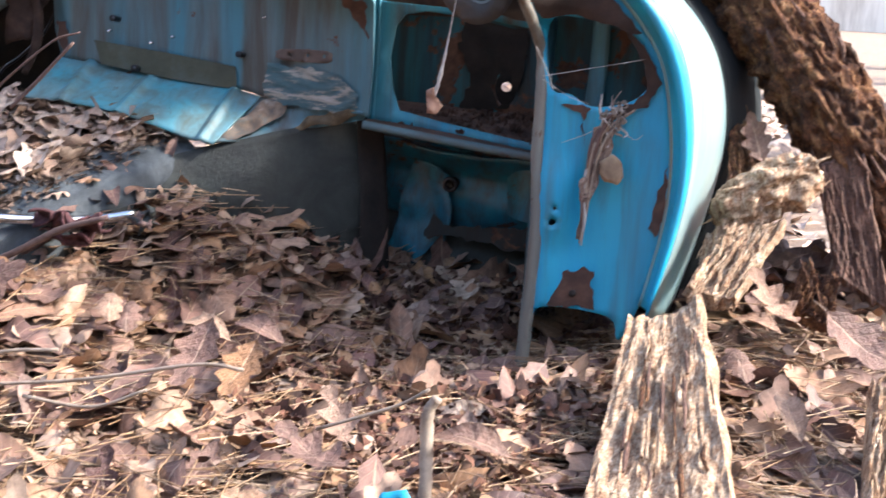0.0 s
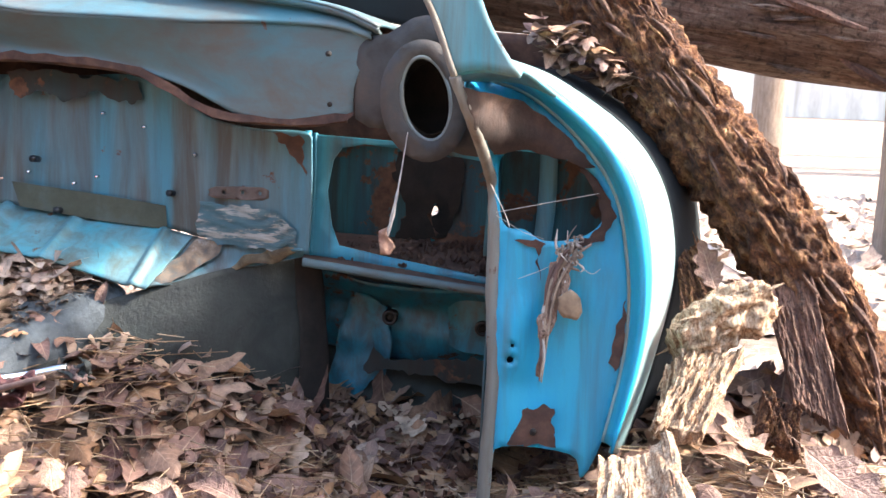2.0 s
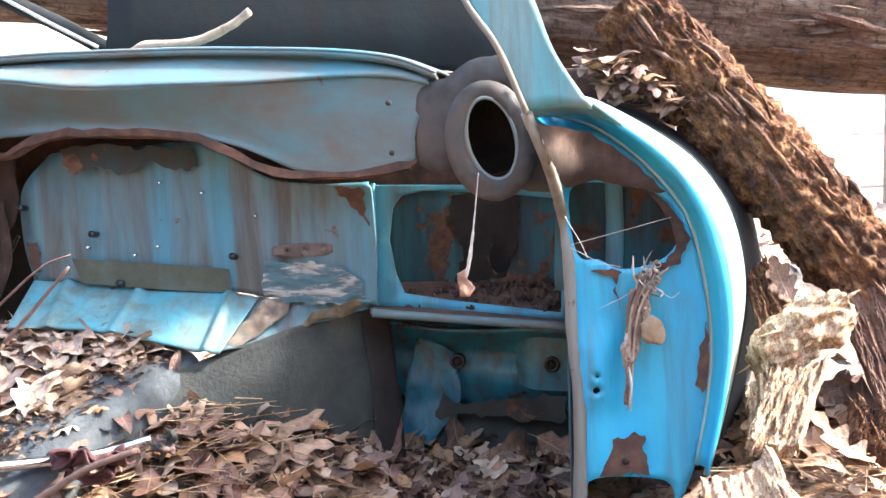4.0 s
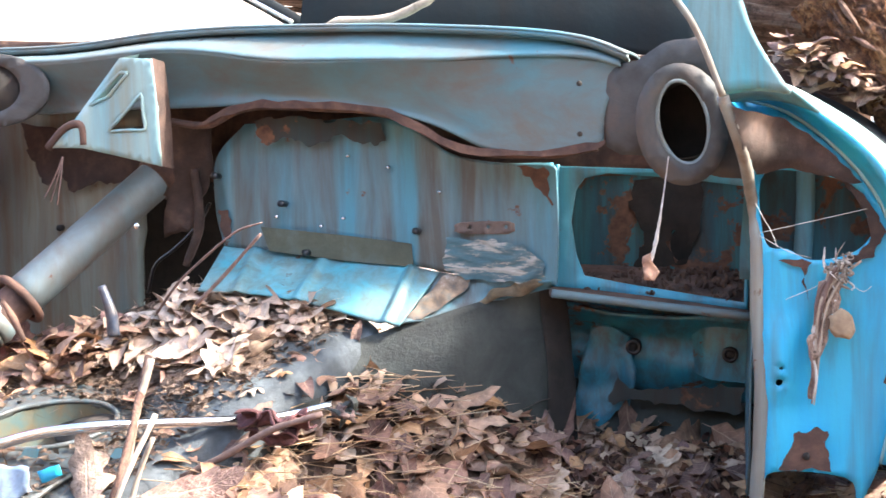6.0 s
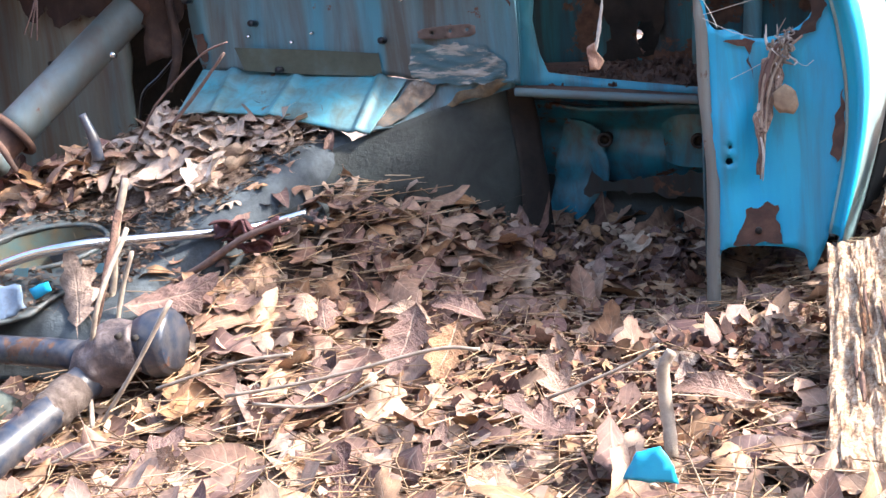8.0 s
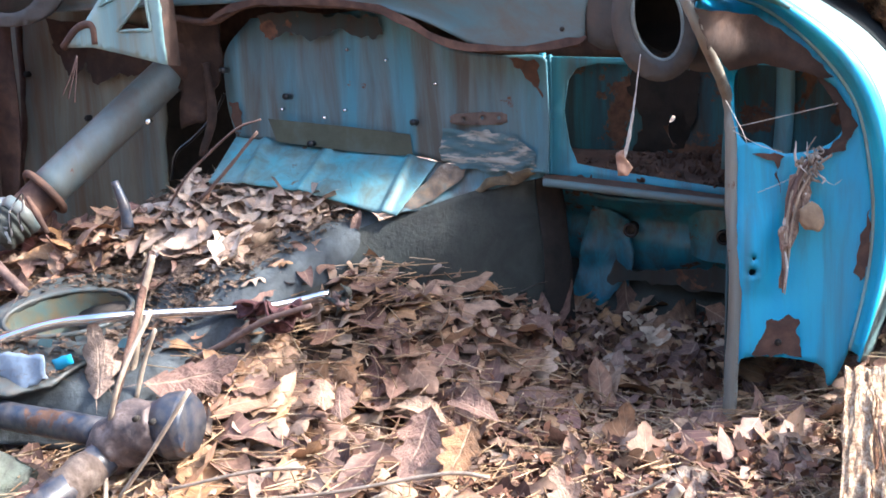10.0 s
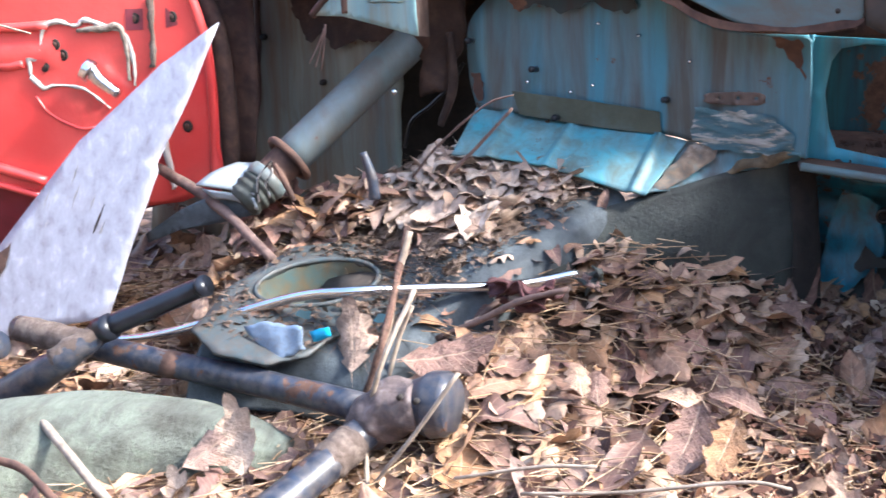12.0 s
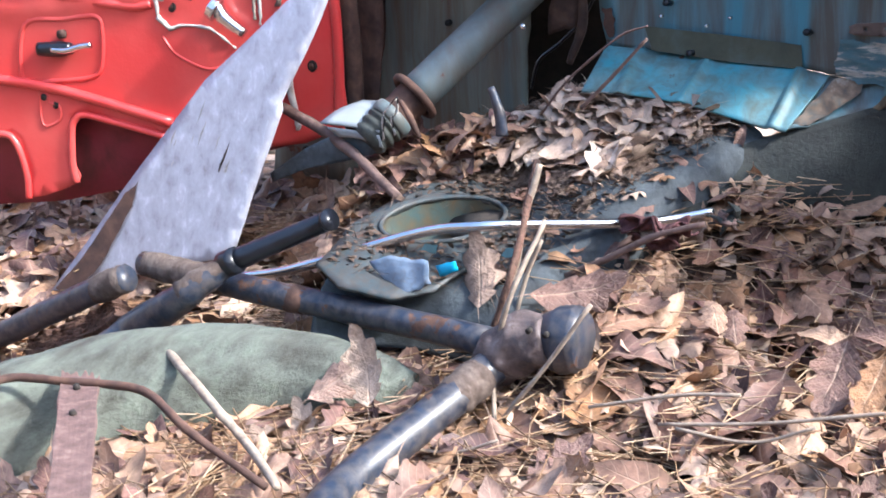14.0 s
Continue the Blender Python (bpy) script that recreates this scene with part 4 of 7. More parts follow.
# the flank's shade is colour: near-black paint beyond the pale skin
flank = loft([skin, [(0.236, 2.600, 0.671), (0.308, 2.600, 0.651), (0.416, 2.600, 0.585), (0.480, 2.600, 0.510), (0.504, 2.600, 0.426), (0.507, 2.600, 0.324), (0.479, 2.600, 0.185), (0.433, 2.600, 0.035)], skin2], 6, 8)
solid(part("fender_flank", flank, NIGHT, fender, "fender side, its shade put into a near-black colour"), 0.005)
part("seam", tube([(x, y - 0.004, z) for x, y, z in rim_in], 0.004, 8), PALE, hinge)

# steering column and its bracket
brk = plate([(-0.896, 2.307, 0.598), (-0.855, 2.303, 0.634), (-0.760, 2.291, 0.736), (-0.704, 2.284, 0.732), (-0.697, 2.284, 0.656), (-0.694, 2.283, 0.567), (-0.768, 2.292, 0.583), (-0.836, 2.300, 0.597)], [[(-0.785, 2.294, 0.623), (-0.724, 2.287, 0.679), (-0.719, 2.286, 0.624)], [(-0.818, 2.298, 0.664), (-0.761, 2.291, 0.712), (-0.747, 2.290, 0.712), (-0.784, 2.294, 0.676)]], step=0.012, smooth=-4)
bracket = solid(part("column_bracket", brk, PALE, dashboard, "pale green-blue steering column bracket"), 0.005)
part("side_plate", loft([[(-0.704, 2.284, 0.734), (-0.697, 2.284, 0.656), (-0.694, 2.283, 0.567)], [(x + 0.002, y + 0.04, z - 0.005) for x, y, z in [(-0.704, 2.284, 0.734), (-0.697, 2.284, 0.656), (-0.694, 2.283, 0.567)]]], 4, 3), DARKRUST, bracket)
for ring in ([(-0.785, 2.294, 0.623), (-0.724, 2.287, 0.679), (-0.719, 2.286, 0.624)], [(-0.818, 2.298, 0.664), (-0.761, 2.291, 0.712), (-0.747, 2.290, 0.712), (-0.784, 2.294, 0.676)]):
    part("hole_flange", tube([(x, y - 0.003, z) for x, y, z in straight(ring, 3)], 0.003, 6, 2, closed=True), PALE, bracket)
part("folded_edge", loft([[(-0.896, 2.307, 0.598), (-0.855, 2.303, 0.634), (-0.760, 2.291, 0.736)], [(x + 0.01, y + 0.06, z + 0.01) for x, y, z in [(-0.896, 2.307, 0.598), (-0.855, 2.303, 0.634), (-0.760, 2.291, 0.736)]]], 4, 3), PALE, bracket)
part("bracket_lip", tube([(-0.901, 2.308, 0.598), (-0.867, 2.304, 0.629), (-0.837, 2.300, 0.633), (-0.833, 2.300, 0.602)], 0.007, 8), RUST, bracket)
c0, c1 = np.array((-0.773, 2.500, 0.569)), np.array((-0.941, 2.270, 0.359))
steer = part("steering_column", tube([c0, 0.5 * (c0 + c1), c1], 0.034, 22, 6), GREYTUBE, car, "grey steering column tube")
d = (c1 - c0) / np.linalg.norm(c1 - c0)
uu = np.cross(d, (0, 0, 1)); uu /= np.linalg.norm(uu); vv = np.cross(uu, d)
part("flange_ring", tube(ellipse(c1, 0.042, 0.042, uu, vv), 0.007, 8, 2, closed=True), RUST, steer)
part("lower_sleeve", tube([c1, c1 + d * 0.05], [0.032, 0.03], 18), RUST, steer)
part("coupling", tube([c1 + d * 0.05, c1 + d * 0.07, c1 + d * 0.09, c1 + d * 0.115], [0.030, 0.036, 0.032, 0.037, 0.032, 0.036, 0.031, 0.034, 0.026], 26, 10, wobble=0.0012), LINING, steer, "ribbed dark rubber coupling")
part("drum", tube([c1 + d * 0.045, c1 + d * 0.066], [0.036, 0.039, 0.036], 24, 5), GREYTUBE, steer, "grey drum round the column")
part("column_clamp", tube([c0 - d * 0.02, c0 + d * 0.05], [0.05, 0.042], 12, 3, wobble=0.008), RUST, steer)
part("bolt", tube([np.array((-0.749, 2.300, 0.473)), np.array((-0.769, 2.340, 0.470))], 0.005, 8, 2), CHROME, steer)
# dark plate and arm added to fill the dark brown recess
solid(part("pedal_bracket", plate([(-0.835, 2.460, 0.628), (-0.761, 2.460, 0.639), (-0.688, 2.460, 0.631), (-0.685, 2.460, 0.557), (-0.713, 2.460, 0.500), (-0.727, 2.460, 0.457), (-0.780, 2.460, 0.443), (-0.767, 2.460, 0.510), (-0.805, 2.460, 0.541)], step=0.012, smooth=-6, ragged=0.006, relief=lambda p: 0.012 * rough3(p, 16)), DARKRUST, car, "dark rusty plate added for the dark recess under the dashboard"), 0.006)
part("pedal_arm", tube([(-0.714, 2.450, 0.558), (-0.710, 2.450, 0.462), (-0.736, 2.450, 0.395)], [0.007, 0.009, 0.006], 10, wobble=0.002), DARKRUST, car, "dark rusted arm added in the recess")
part("heater_cable", tube([(-0.719, 2.520, 0.497), (-0.744, 2.520, 0.458), (-0.788, 2.520, 0.418), (-0.827, 2.520, 0.388), (-0.843, 2.520, 0.338)], 0.003, 8), BLACK, car, "black cable looping behind the column")
# cowl side and left hinge pillar
cs = loft([[(-1.448, 2.595, 0.702), (-1.261, 2.576, 0.686), (-1.159, 2.566, 0.672), (-1.022, 2.552, 0.669), (-0.939, 2.544, 0.667), (-0.840, 2.534, 0.664)], [(-1.466, 2.597, 0.484), (-1.276, 2.578, 0.484), (-1.172, 2.567, 0.484), (-1.033, 2.553, 0.484), (-0.948, 2.545, 0.484), (-0.848, 2.535, 0.485)], [(-1.499, 2.600, 0.099), (-1.303, 2.580, 0.110), (-1.196, 2.570, 0.116), (-1.055, 2.555, 0.124), (-0.968, 2.547, 0.129), (-0.865, 2.537, 0.135)]], 6, 8, 0.008, 14)
# dark sheet added where there is only shade behind the column
part("left_recess", loft([[(-0.951, 2.660, 0.732), (-0.657, 2.660, 0.722)], [(-0.977, 2.660, 0.194), (-0.675, 2.660, 0.202)]], 4, 4), DARK, car, "dark sheet added for the shade behind the column")
cowl_side = solid(part("cowl_side", cs, OLIVE, car, "stained grey-green cowl side panel"), 0.005)
part("rust_stain", plate([(-1.074, 2.520, 0.639), (-0.855, 2.520, 0.622), (-0.761, 2.520, 0.556), (-0.848, 2.520, 0.523), (-0.924, 2.520, 0.540), (-0.980, 2.520, 0.514), (-1.000, 2.520, 0.559), (-1.035, 2.520, 0.529), (-1.066, 2.520, 0.590)], step=0.012, smooth=-8, ragged=0.012), DARKRUST, cowl_side, "dark rust stain below the dashboard")
part("left_pillar", tube([(-1.217, 2.400, 0.675), (-1.162, 2.400, 0.592), (-1.148, 2.400, 0.477), (-1.147, 2.400, 0.371), (-1.152, 2.400, 0.267)], [0.014, 0.016, 0.018, 0.018, 0.018], 10), RUST, car, "brown rusted door pillar")
part("rib", tube([(-1.170, 2.567, 0.662), (-1.177, 2.568, 0.484), (-1.211, 2.571, 0.290)], 0.008, 8), RUST, cowl_side)
solid(part("rust_strip", loft([[(-1.254, 2.460, 0.653), (-1.179, 2.460, 0.646), (-1.114, 2.460, 0.640)], [(-1.266, 2.460, 0.491), (-1.184, 2.460, 0.490), (-1.114, 2.460, 0.490)], [(-1.281, 2.460, 0.283), (-1.209, 2.460, 0.295), (-1.131, 2.460, 0.307)]], 4, 5, 0.004), RUST, cowl_side, "brown rusted strip of the door pillar"), 0.004)
for x, y, z in [(p[0], p[1] - 0.10, p[2]) for p in [(-1.158, 2.566, 0.537), (-1.210, 2.571, 0.492), (-1.218, 2.572, 0.564), (-1.218, 2.572, 0.336), (-1.023, 2.552, 0.453)]]:
    part("screw", tube([(x, y + 0.1, z), (x, y + 0.088, z)], 0.006, 8, 2), DARK, cowl_side)
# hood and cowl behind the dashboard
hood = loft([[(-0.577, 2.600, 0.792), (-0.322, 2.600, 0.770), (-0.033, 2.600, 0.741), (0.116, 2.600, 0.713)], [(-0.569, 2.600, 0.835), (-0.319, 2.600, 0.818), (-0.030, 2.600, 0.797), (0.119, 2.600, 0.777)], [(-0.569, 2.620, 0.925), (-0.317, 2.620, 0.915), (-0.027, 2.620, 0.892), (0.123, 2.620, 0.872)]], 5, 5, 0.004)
solid(part("cowl_top", hood, NIGHT, car, "dark blue cowl panel, blackened for the fallen trunk's shade"), 0.005)

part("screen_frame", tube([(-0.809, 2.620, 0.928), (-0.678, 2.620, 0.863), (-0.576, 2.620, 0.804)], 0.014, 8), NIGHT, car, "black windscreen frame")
# bright tube drawn for the grey highlight on the black frame
part("screen_trim", tube([(-0.760, 2.600, 0.908), (-0.665, 2.600, 0.852), (-0.586, 2.600, 0.808)], 0.004, 6), CHROME, car, "bright strip added as the frame's grey highlight")
# dark sheet added to keep the heater box black inside, with one pinhole
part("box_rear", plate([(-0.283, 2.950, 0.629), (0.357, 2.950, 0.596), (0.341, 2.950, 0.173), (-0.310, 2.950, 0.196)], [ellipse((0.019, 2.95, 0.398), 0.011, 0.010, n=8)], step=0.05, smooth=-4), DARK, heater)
part("box_rail", tube([(-0.106, 2.405, 0.359), (0.019, 2.405, 0.345), (0.198, 2.405, 0.326)], 0.007, 10), DASHBLUE, heater, "grey rolled rail under the box")

# ---- open red door ----
door = thing("junk_door", (-1.5, 2.36, 0.1), "open red car door, trim torn off, half buried", "car door")
arch_a = [(-1.940, 2.113, 0.279), (-1.856, 2.138, 0.278), (-1.799, 2.155, 0.274), (-1.785, 2.160, 0.263), (-1.775, 2.163, 0.239), (-1.767, 2.165, 0.189), (-1.769, 2.164, 0.147)]
arch_b = [(-1.666, 2.195, 0.179), (-1.670, 2.194, 0.221), (-1.663, 2.196, 0.283), (-1.654, 2.199, 0.302), (-1.634, 2.205, 0.311), (-1.568, 2.225, 0.294), (-1.476, 2.252, 0.267)]
door_out = [(-1.153, 2.349, 0.278), (-1.145, 2.351, 0.432), (-1.151, 2.349, 0.556), (-1.182, 2.340, 0.677), (-1.348, 2.291, 0.715), (-1.793, 2.157, 0.755), (-2.137, 2.054, 0.738), (-2.292, 2.007, 0.151), (-1.980, 2.101, 0.136)] + arch_a + arch_b + [(-1.368, 2.285, 0.241)]
dp = plate(door_out, step=0.02, smooth=3,
           relief=lambda p: 0.012 * math.exp(-((p[2] - 0.53 - 0.06 * (p[0] + 1.5)) / 0.012) ** 2) * (1 if p[0] < -1.42 else 0.0))
door_panel = solid(part("inner_panel", dp, RED, door), 0.006)
for arch in (arch_a, arch_b):
    part("cutout_rim", tube([(x, y - 0.004, z) for x, y, z in arch], 0.007, 8), RED, door_panel)

face = lambda pts, out: [(x, y - out, z) for x, y, z in pts]
for pts in ([(-2.030, 2.086, 0.567), (-1.802, 2.154, 0.550), (-1.692, 2.187, 0.539), (-1.583, 2.220, 0.522), (-1.514, 2.241, 0.512), (-1.481, 2.251, 0.516)],
            [(-2.019, 2.089, 0.626), (-1.794, 2.157, 0.606), (-1.684, 2.190, 0.594), (-1.554, 2.229, 0.581), (-1.430, 2.266, 0.584)]):
    part("pressing", tube(face(pts, 0.004), 0.009, 8), RED, door_panel)
part("armrest_ledge", tube(face([(-2.057, 2.078, 0.418), (-1.828, 2.147, 0.386), (-1.705, 2.184, 0.367), (-1.585, 2.219, 0.334), (-1.462, 2.256, 0.295)], 0.006), 0.010, 10), RED, door_panel)
recess = face([(-1.733, 2.175, 0.483), (-1.654, 2.199, 0.492), (-1.592, 2.217, 0.496), (-1.582, 2.221, 0.468), (-1.590, 2.218, 0.404), (-1.613, 2.211, 0.382), (-1.692, 2.187, 0.376), (-1.749, 2.170, 0.377)], 0.002)
part("handle_recess", tube(recess, 0.005, 8, closed=True), RED, door_panel)
latch = part("inner_handle", tube(face([(-1.700, 2.185, 0.439), (-1.661, 2.197, 0.438), (-1.636, 2.204, 0.439)], 0.016), [0.013, 0.015, 0.011], 12), BLACK, door, "black latch housing")
part("lever", tube(face([(-1.667, 2.195, 0.438), (-1.639, 2.203, 0.436), (-1.610, 2.212, 0.443), (-1.589, 2.218, 0.445)], 0.026), [0.006, 0.006, 0.006, 0.006], 10), CHROME, latch, "chrome lever")
part("bolt", tube(face([(-1.657, 2.198, 0.465)], 0.004) + face([(-1.657, 2.198, 0.465)], 0.014), 0.009, 8, 2), RUST, latch)
crank = part("window_crank", tube(face([(-1.343, 2.292, 0.508), (-1.329, 2.296, 0.487), (-1.295, 2.307, 0.459)], 0.03), [0.015, 0.013, 0.009], 14), CHROME, door, "chrome window crank")
part("knob", tube(face([(-1.350, 2.290, 0.510), (-1.338, 2.294, 0.502)], 0.036), [0.020, 0.022], 18), CHROME, crank)
part("square_hole", plate(face([(-1.286, 2.309, 0.610), (-1.254, 2.319, 0.610), (-1.256, 2.318, 0.572), (-1.288, 2.309, 0.572)], 0.005), step=0.008, smooth=-2), MAROON, door_panel, "maroon square opening")
part("square_hole", plate(face([(-1.214, 2.331, 0.611), (-1.196, 2.336, 0.594), (-1.194, 2.337, 0.580), (-1.215, 2.331, 0.575)], 0.005), step=0.008, smooth=-2), MAROON, door_panel)
part("hinge_pocket", tube(face([(-1.719, 2.179, 0.353), (-1.704, 2.184, 0.350), (-1.704, 2.184, 0.335), (-1.685, 2.190, 0.329), (-1.687, 2.189, 0.301), (-1.721, 2.179, 0.293)], 0.003), 0.003, 6, closed=True), RED, door_panel)
for x, y, z in face([(-1.712, 2.181, 0.346), (-1.690, 2.188, 0.330)], 0.004):
    part("slot", tube([(x, y + 0.003, z), (x, y - 0.002, z)], 0.007, 6, 2), DARK, door_panel)
part("torn_strip", tube(face([(-1.238, 2.324, 0.627), (-1.239, 2.323, 0.566), (-1.242, 2.322, 0.505)], 0.008), [0.008, 0.005, 0.006], 8, wobble=0.004, freq=90), MUD, door_panel, "brown torn strip of lining")
part("torn_flap", tube(face([(-1.374, 2.283, 0.574), (-1.325, 2.297, 0.577), (-1.299, 2.305, 0.579), (-1.288, 2.309, 0.539), (-1.287, 2.309, 0.482)], 0.008), [0.004, 0.007, 0.006, 0.004, 0.003], 8, wobble=0.003, freq=70), DUSTWEB, door_panel, "curled edge of the torn lining")
torn = face([(-1.469, 2.254, 0.492), (-1.469, 2.254, 0.524), (-1.451, 2.260, 0.526), (-1.439, 2.263, 0.574), (-1.413, 2.271, 0.590), (-1.377, 2.282, 0.582), (-1.360, 2.287, 0.592), (-1.315, 2.301, 0.576), (-1.288, 2.309, 0.563), (-1.278, 2.311, 0.519), (-1.280, 2.311, 0.472)], 0.005)
part("torn_glue_edge", tube(torn, [0.003, 0.006, 0.002, 0.005, 0.003, 0.005, 0.002, 0.004, 0.002], 8, wobble=0.003, freq=90), WEB, door_panel, "torn white remains of the door lining")
part("torn_glue_edge", tube(face([(-1.469, 2.254, 0.492), (-1.450, 2.260, 0.471), (-1.426, 2.267, 0.475), (-1.373, 2.283, 0.467), (-1.329, 2.296, 0.431)], 0.005), [0.006, 0.004, 0.0025, 0.003, 0.002], 8, wobble=0.003, freq=90), WEB, door_panel)
part("torn_glue_edge", tube(face([(-1.466, 2.255, 0.455), (-1.443, 2.262, 0.422), (-1.392, 2.277, 0.395), (-1.359, 2.287, 0.396)], 0.003), 0.003, 8), RED, door_panel)
for x, y, z in face([(-1.271, 2.314, 0.593), (-1.204, 2.334, 0.594), (-1.407, 2.273, 0.530), (-1.420, 2.269, 0.549), (-1.444, 2.262, 0.510), (-1.192, 2.337, 0.396), (-1.213, 2.331, 0.240)], 0.003):
    part("hole_rim", tube(ellipse((x, y, z), 0.008, 0.008, n=10), 0.003, 6, 2, closed=True), DARK, door_panel)
    part("screw", tube([(x, y + 0.004, z), (x, y - 0.003, z)], 0.006, 10, 2), RUST, door_panel)
part("torn_glue_edge", tube(face([(-1.237, 2.324, 0.392), (-1.232, 2.326, 0.338), (-1.225, 2.328, 0.295), (-1.226, 2.327, 0.279)], 0.006), [0.006, 0.007, 0.006, 0.005], 8, wobble=0.003, freq=90), WEB, door_panel)
outer_skin = loft([face([(-2.166, 2.045, 0.771), (-1.662, 2.196, 0.749), (-1.190, 2.338, 0.675)], -0.06), face([(-2.297, 2.006, 0.127), (-1.750, 2.170, 0.128), (-1.200, 2.335, 0.261)], -0.06)], 3, 3)
solid(part("outer_skin", outer_skin, MAROON, door, "dull maroon inside of the outer skin"), 0.004)
part("front_edge", tube(face([(-1.184, 2.339, 0.677), (-1.151, 2.349, 0.556), (-1.144, 2.351, 0.432), (-1.151, 2.349, 0.272)], 0.0), 0.010, 8), RED, door_panel)

# ---- pipes and scrap ----
blade = thing("sheet_metal_scrap", (-1.512, 2.207, -0.000), "pointed triangular offcut of grey sheet metal", "metal sheet")
solid(part("sheet", plate([(-1.062, 2.267, 0.590), (-1.105, 2.222, 0.464), (-1.155, 2.184, 0.355), (-1.150, 2.180, 0.343), (-1.185, 2.139, 0.226), (-1.216, 2.095, 0.099), (-1.420, 2.078, 0.053), (-1.634, 2.060, -0.001), (-1.483, 2.128, 0.195), (-1.327, 2.195, 0.386), (-1.172, 2.242, 0.519)], step=0.025, smooth=-4, ragged=0.002, relief=lambda p: 0.004 * rough3(p, 3)), SHEET, blade), 0.003)
part("rust_smear", plate([(x, y - 0.004, z) for x, y, z in [(-1.620, 2.061, 0.004), (-1.560, 2.084, 0.069), (-1.481, 2.124, 0.183), (-1.451, 2.133, 0.207), (-1.458, 2.119, 0.167), (-1.516, 2.079, 0.053), (-1.578, 2.062, 0.005)]], step=0.02, smooth=-5, ragged=0.006), RUST, blade, "dirty rusted edge")


def bar(name, pts, radii, mat, label, category, **kw):
    ob = part(name, tube(pts, radii, **kw), mat)
    return tagged(ob, label, category)


def pipe(pts, r, label, crusts, **kw):
    """A painted tube with crusts of mud and bare rust along it."""
    ob = thing("steel_tube", pts[0], label, "pipe")
    body = part("tube_body", tube(pts, r, **kw), BLACKTUBE, ob)
    line = spline(pts, 12)
    for a, b, mat, text in crusts:
        i, j = int(a * (len(line) - 1)), int(b * (len(line) - 1))
        step = max(1, (j - i) // 4)
        run = [line[k] for k in range(i, j + 1, step)]
        part("crust", tube(run, [r * 0.98] + [r + 0.0022] * (len(run) - 2) + [r * 0.98], 16, 5, wobble=0.0022, freq=70, cap=False), mat, ob, text)
    return ob


pipe([(-1.268, 1.930, 0.126), (-1.033, 1.900, 0.117), (-0.819, 1.900, 0.102), (-0.596, 1.860, 0.101)], 0.0205, "dark blue-black steel tube lying on the leaves", [(0.0, 0.3, MUD, "brown mud crust"), (0.47, 0.52, RUST, "rust chip")], wobble=0.0015, freq=60)
axle = pipe([(-0.638, 1.450, -0.006), (-0.660, 1.600, -0.000), (-0.613, 1.760, 0.047), (-0.583, 1.850, 0.078)], 0.025, "chipped blue-black tube resting on leaves", [(0.62, 0.66, RUST, "rust chip"), (0.72, 0.90, MUD, "scuffed muddy end")], wobble=0.0015, freq=60)
knuckle = thing("tube_knuckle", (-0.574, 1.935, 0.050), "worn black tube knuckle with bare brown steel", "pipe fitting")
BARE = plain("bare_brown_steel", [(0.3, (0.03, 0.03, 0.04)), (0.46, (0.09, 0.065, 0.06)), (0.58, (0.16, 0.12, 0.11)), (0.68, (0.26, 0.23, 0.23)), (0.78, (0.03, 0.045, 0.08))], 30, 0.65, bump=0.9)
part("collar", tube([(-0.610, 1.860, 0.055), (-0.588, 1.860, 0.078), (-0.549, 1.860, 0.105), (-0.508, 1.860, 0.117)], [0.026, 0.035, 0.040, 0.040, 0.034], 30, 10, wobble=0.006, freq=34), BARE, knuckle, "scuffed brown collar")
part("cap", tube([(-0.517, 1.870, 0.111), (-0.496, 1.870, 0.115), (-0.475, 1.870, 0.116), (-0.465, 1.870, 0.116)], [0.036, 0.046, 0.045, 0.038], 30, 8, wobble=0.004, freq=30), BLACKTUBE, knuckle, "black end cap")
for x, y, z in [(-0.523, 1.825, 0.138), (-0.499, 1.825, 0.135)]:
    part("bolt_hole", tube([(x, y + 0.004, z), (x, y - 0.004, z)], 0.004, 8, 2), DARK, knuckle)
grip = thing("grip_bar", (-1.098, 1.930, 0.139), "flattened steel bar with a black grip", "bar")
part("grip", tube([(-0.893, 1.930, 0.230), (-0.919, 1.930, 0.219), (-1.042, 1.870, 0.165)], [0.017, 0.0155, 0.0155, 0.017], 16), BLACK, grip, "black plastic grip")
part("grip_ring", tube([(-1.025, 1.868, 0.172), (-1.050, 1.868, 0.161)], [0.021, 0.021], 16, 3), BLACK, grip)
shaft = tube([(-1.036, 1.870, 0.166), (-1.096, 1.830, 0.120), (-1.220, 1.830, 0.043), (-1.281, 1.760, -0.018)], [0.015, 0.020, 0.027, 0.030, 0.024], 18, 10, wobble=0.002)
part("shaft", shaft, BLACKTUBE, grip, "flattened blue-black bar")
part("mud_crust", tube([(x, y - 0.003, z + 0.003) for x, y, z in [(-1.046, 1.868, 0.159), (-1.066, 1.850, 0.142), (-1.102, 1.830, 0.117)]], [0.0165, 0.021, 0.023], 16, 5, wobble=0.003, freq=60), MUD, grip, "brown mud on the upper half")
pipe([(-1.742, 1.860, -0.095), (-1.517, 1.860, 0.003), (-1.364, 1.860, 0.073), (-1.241, 1.860, 0.124)], 0.022, "dark blue steel tube with rusted end", [(0.82, 1.0, MUD, "muddy rusted end")], wobble=0.002)
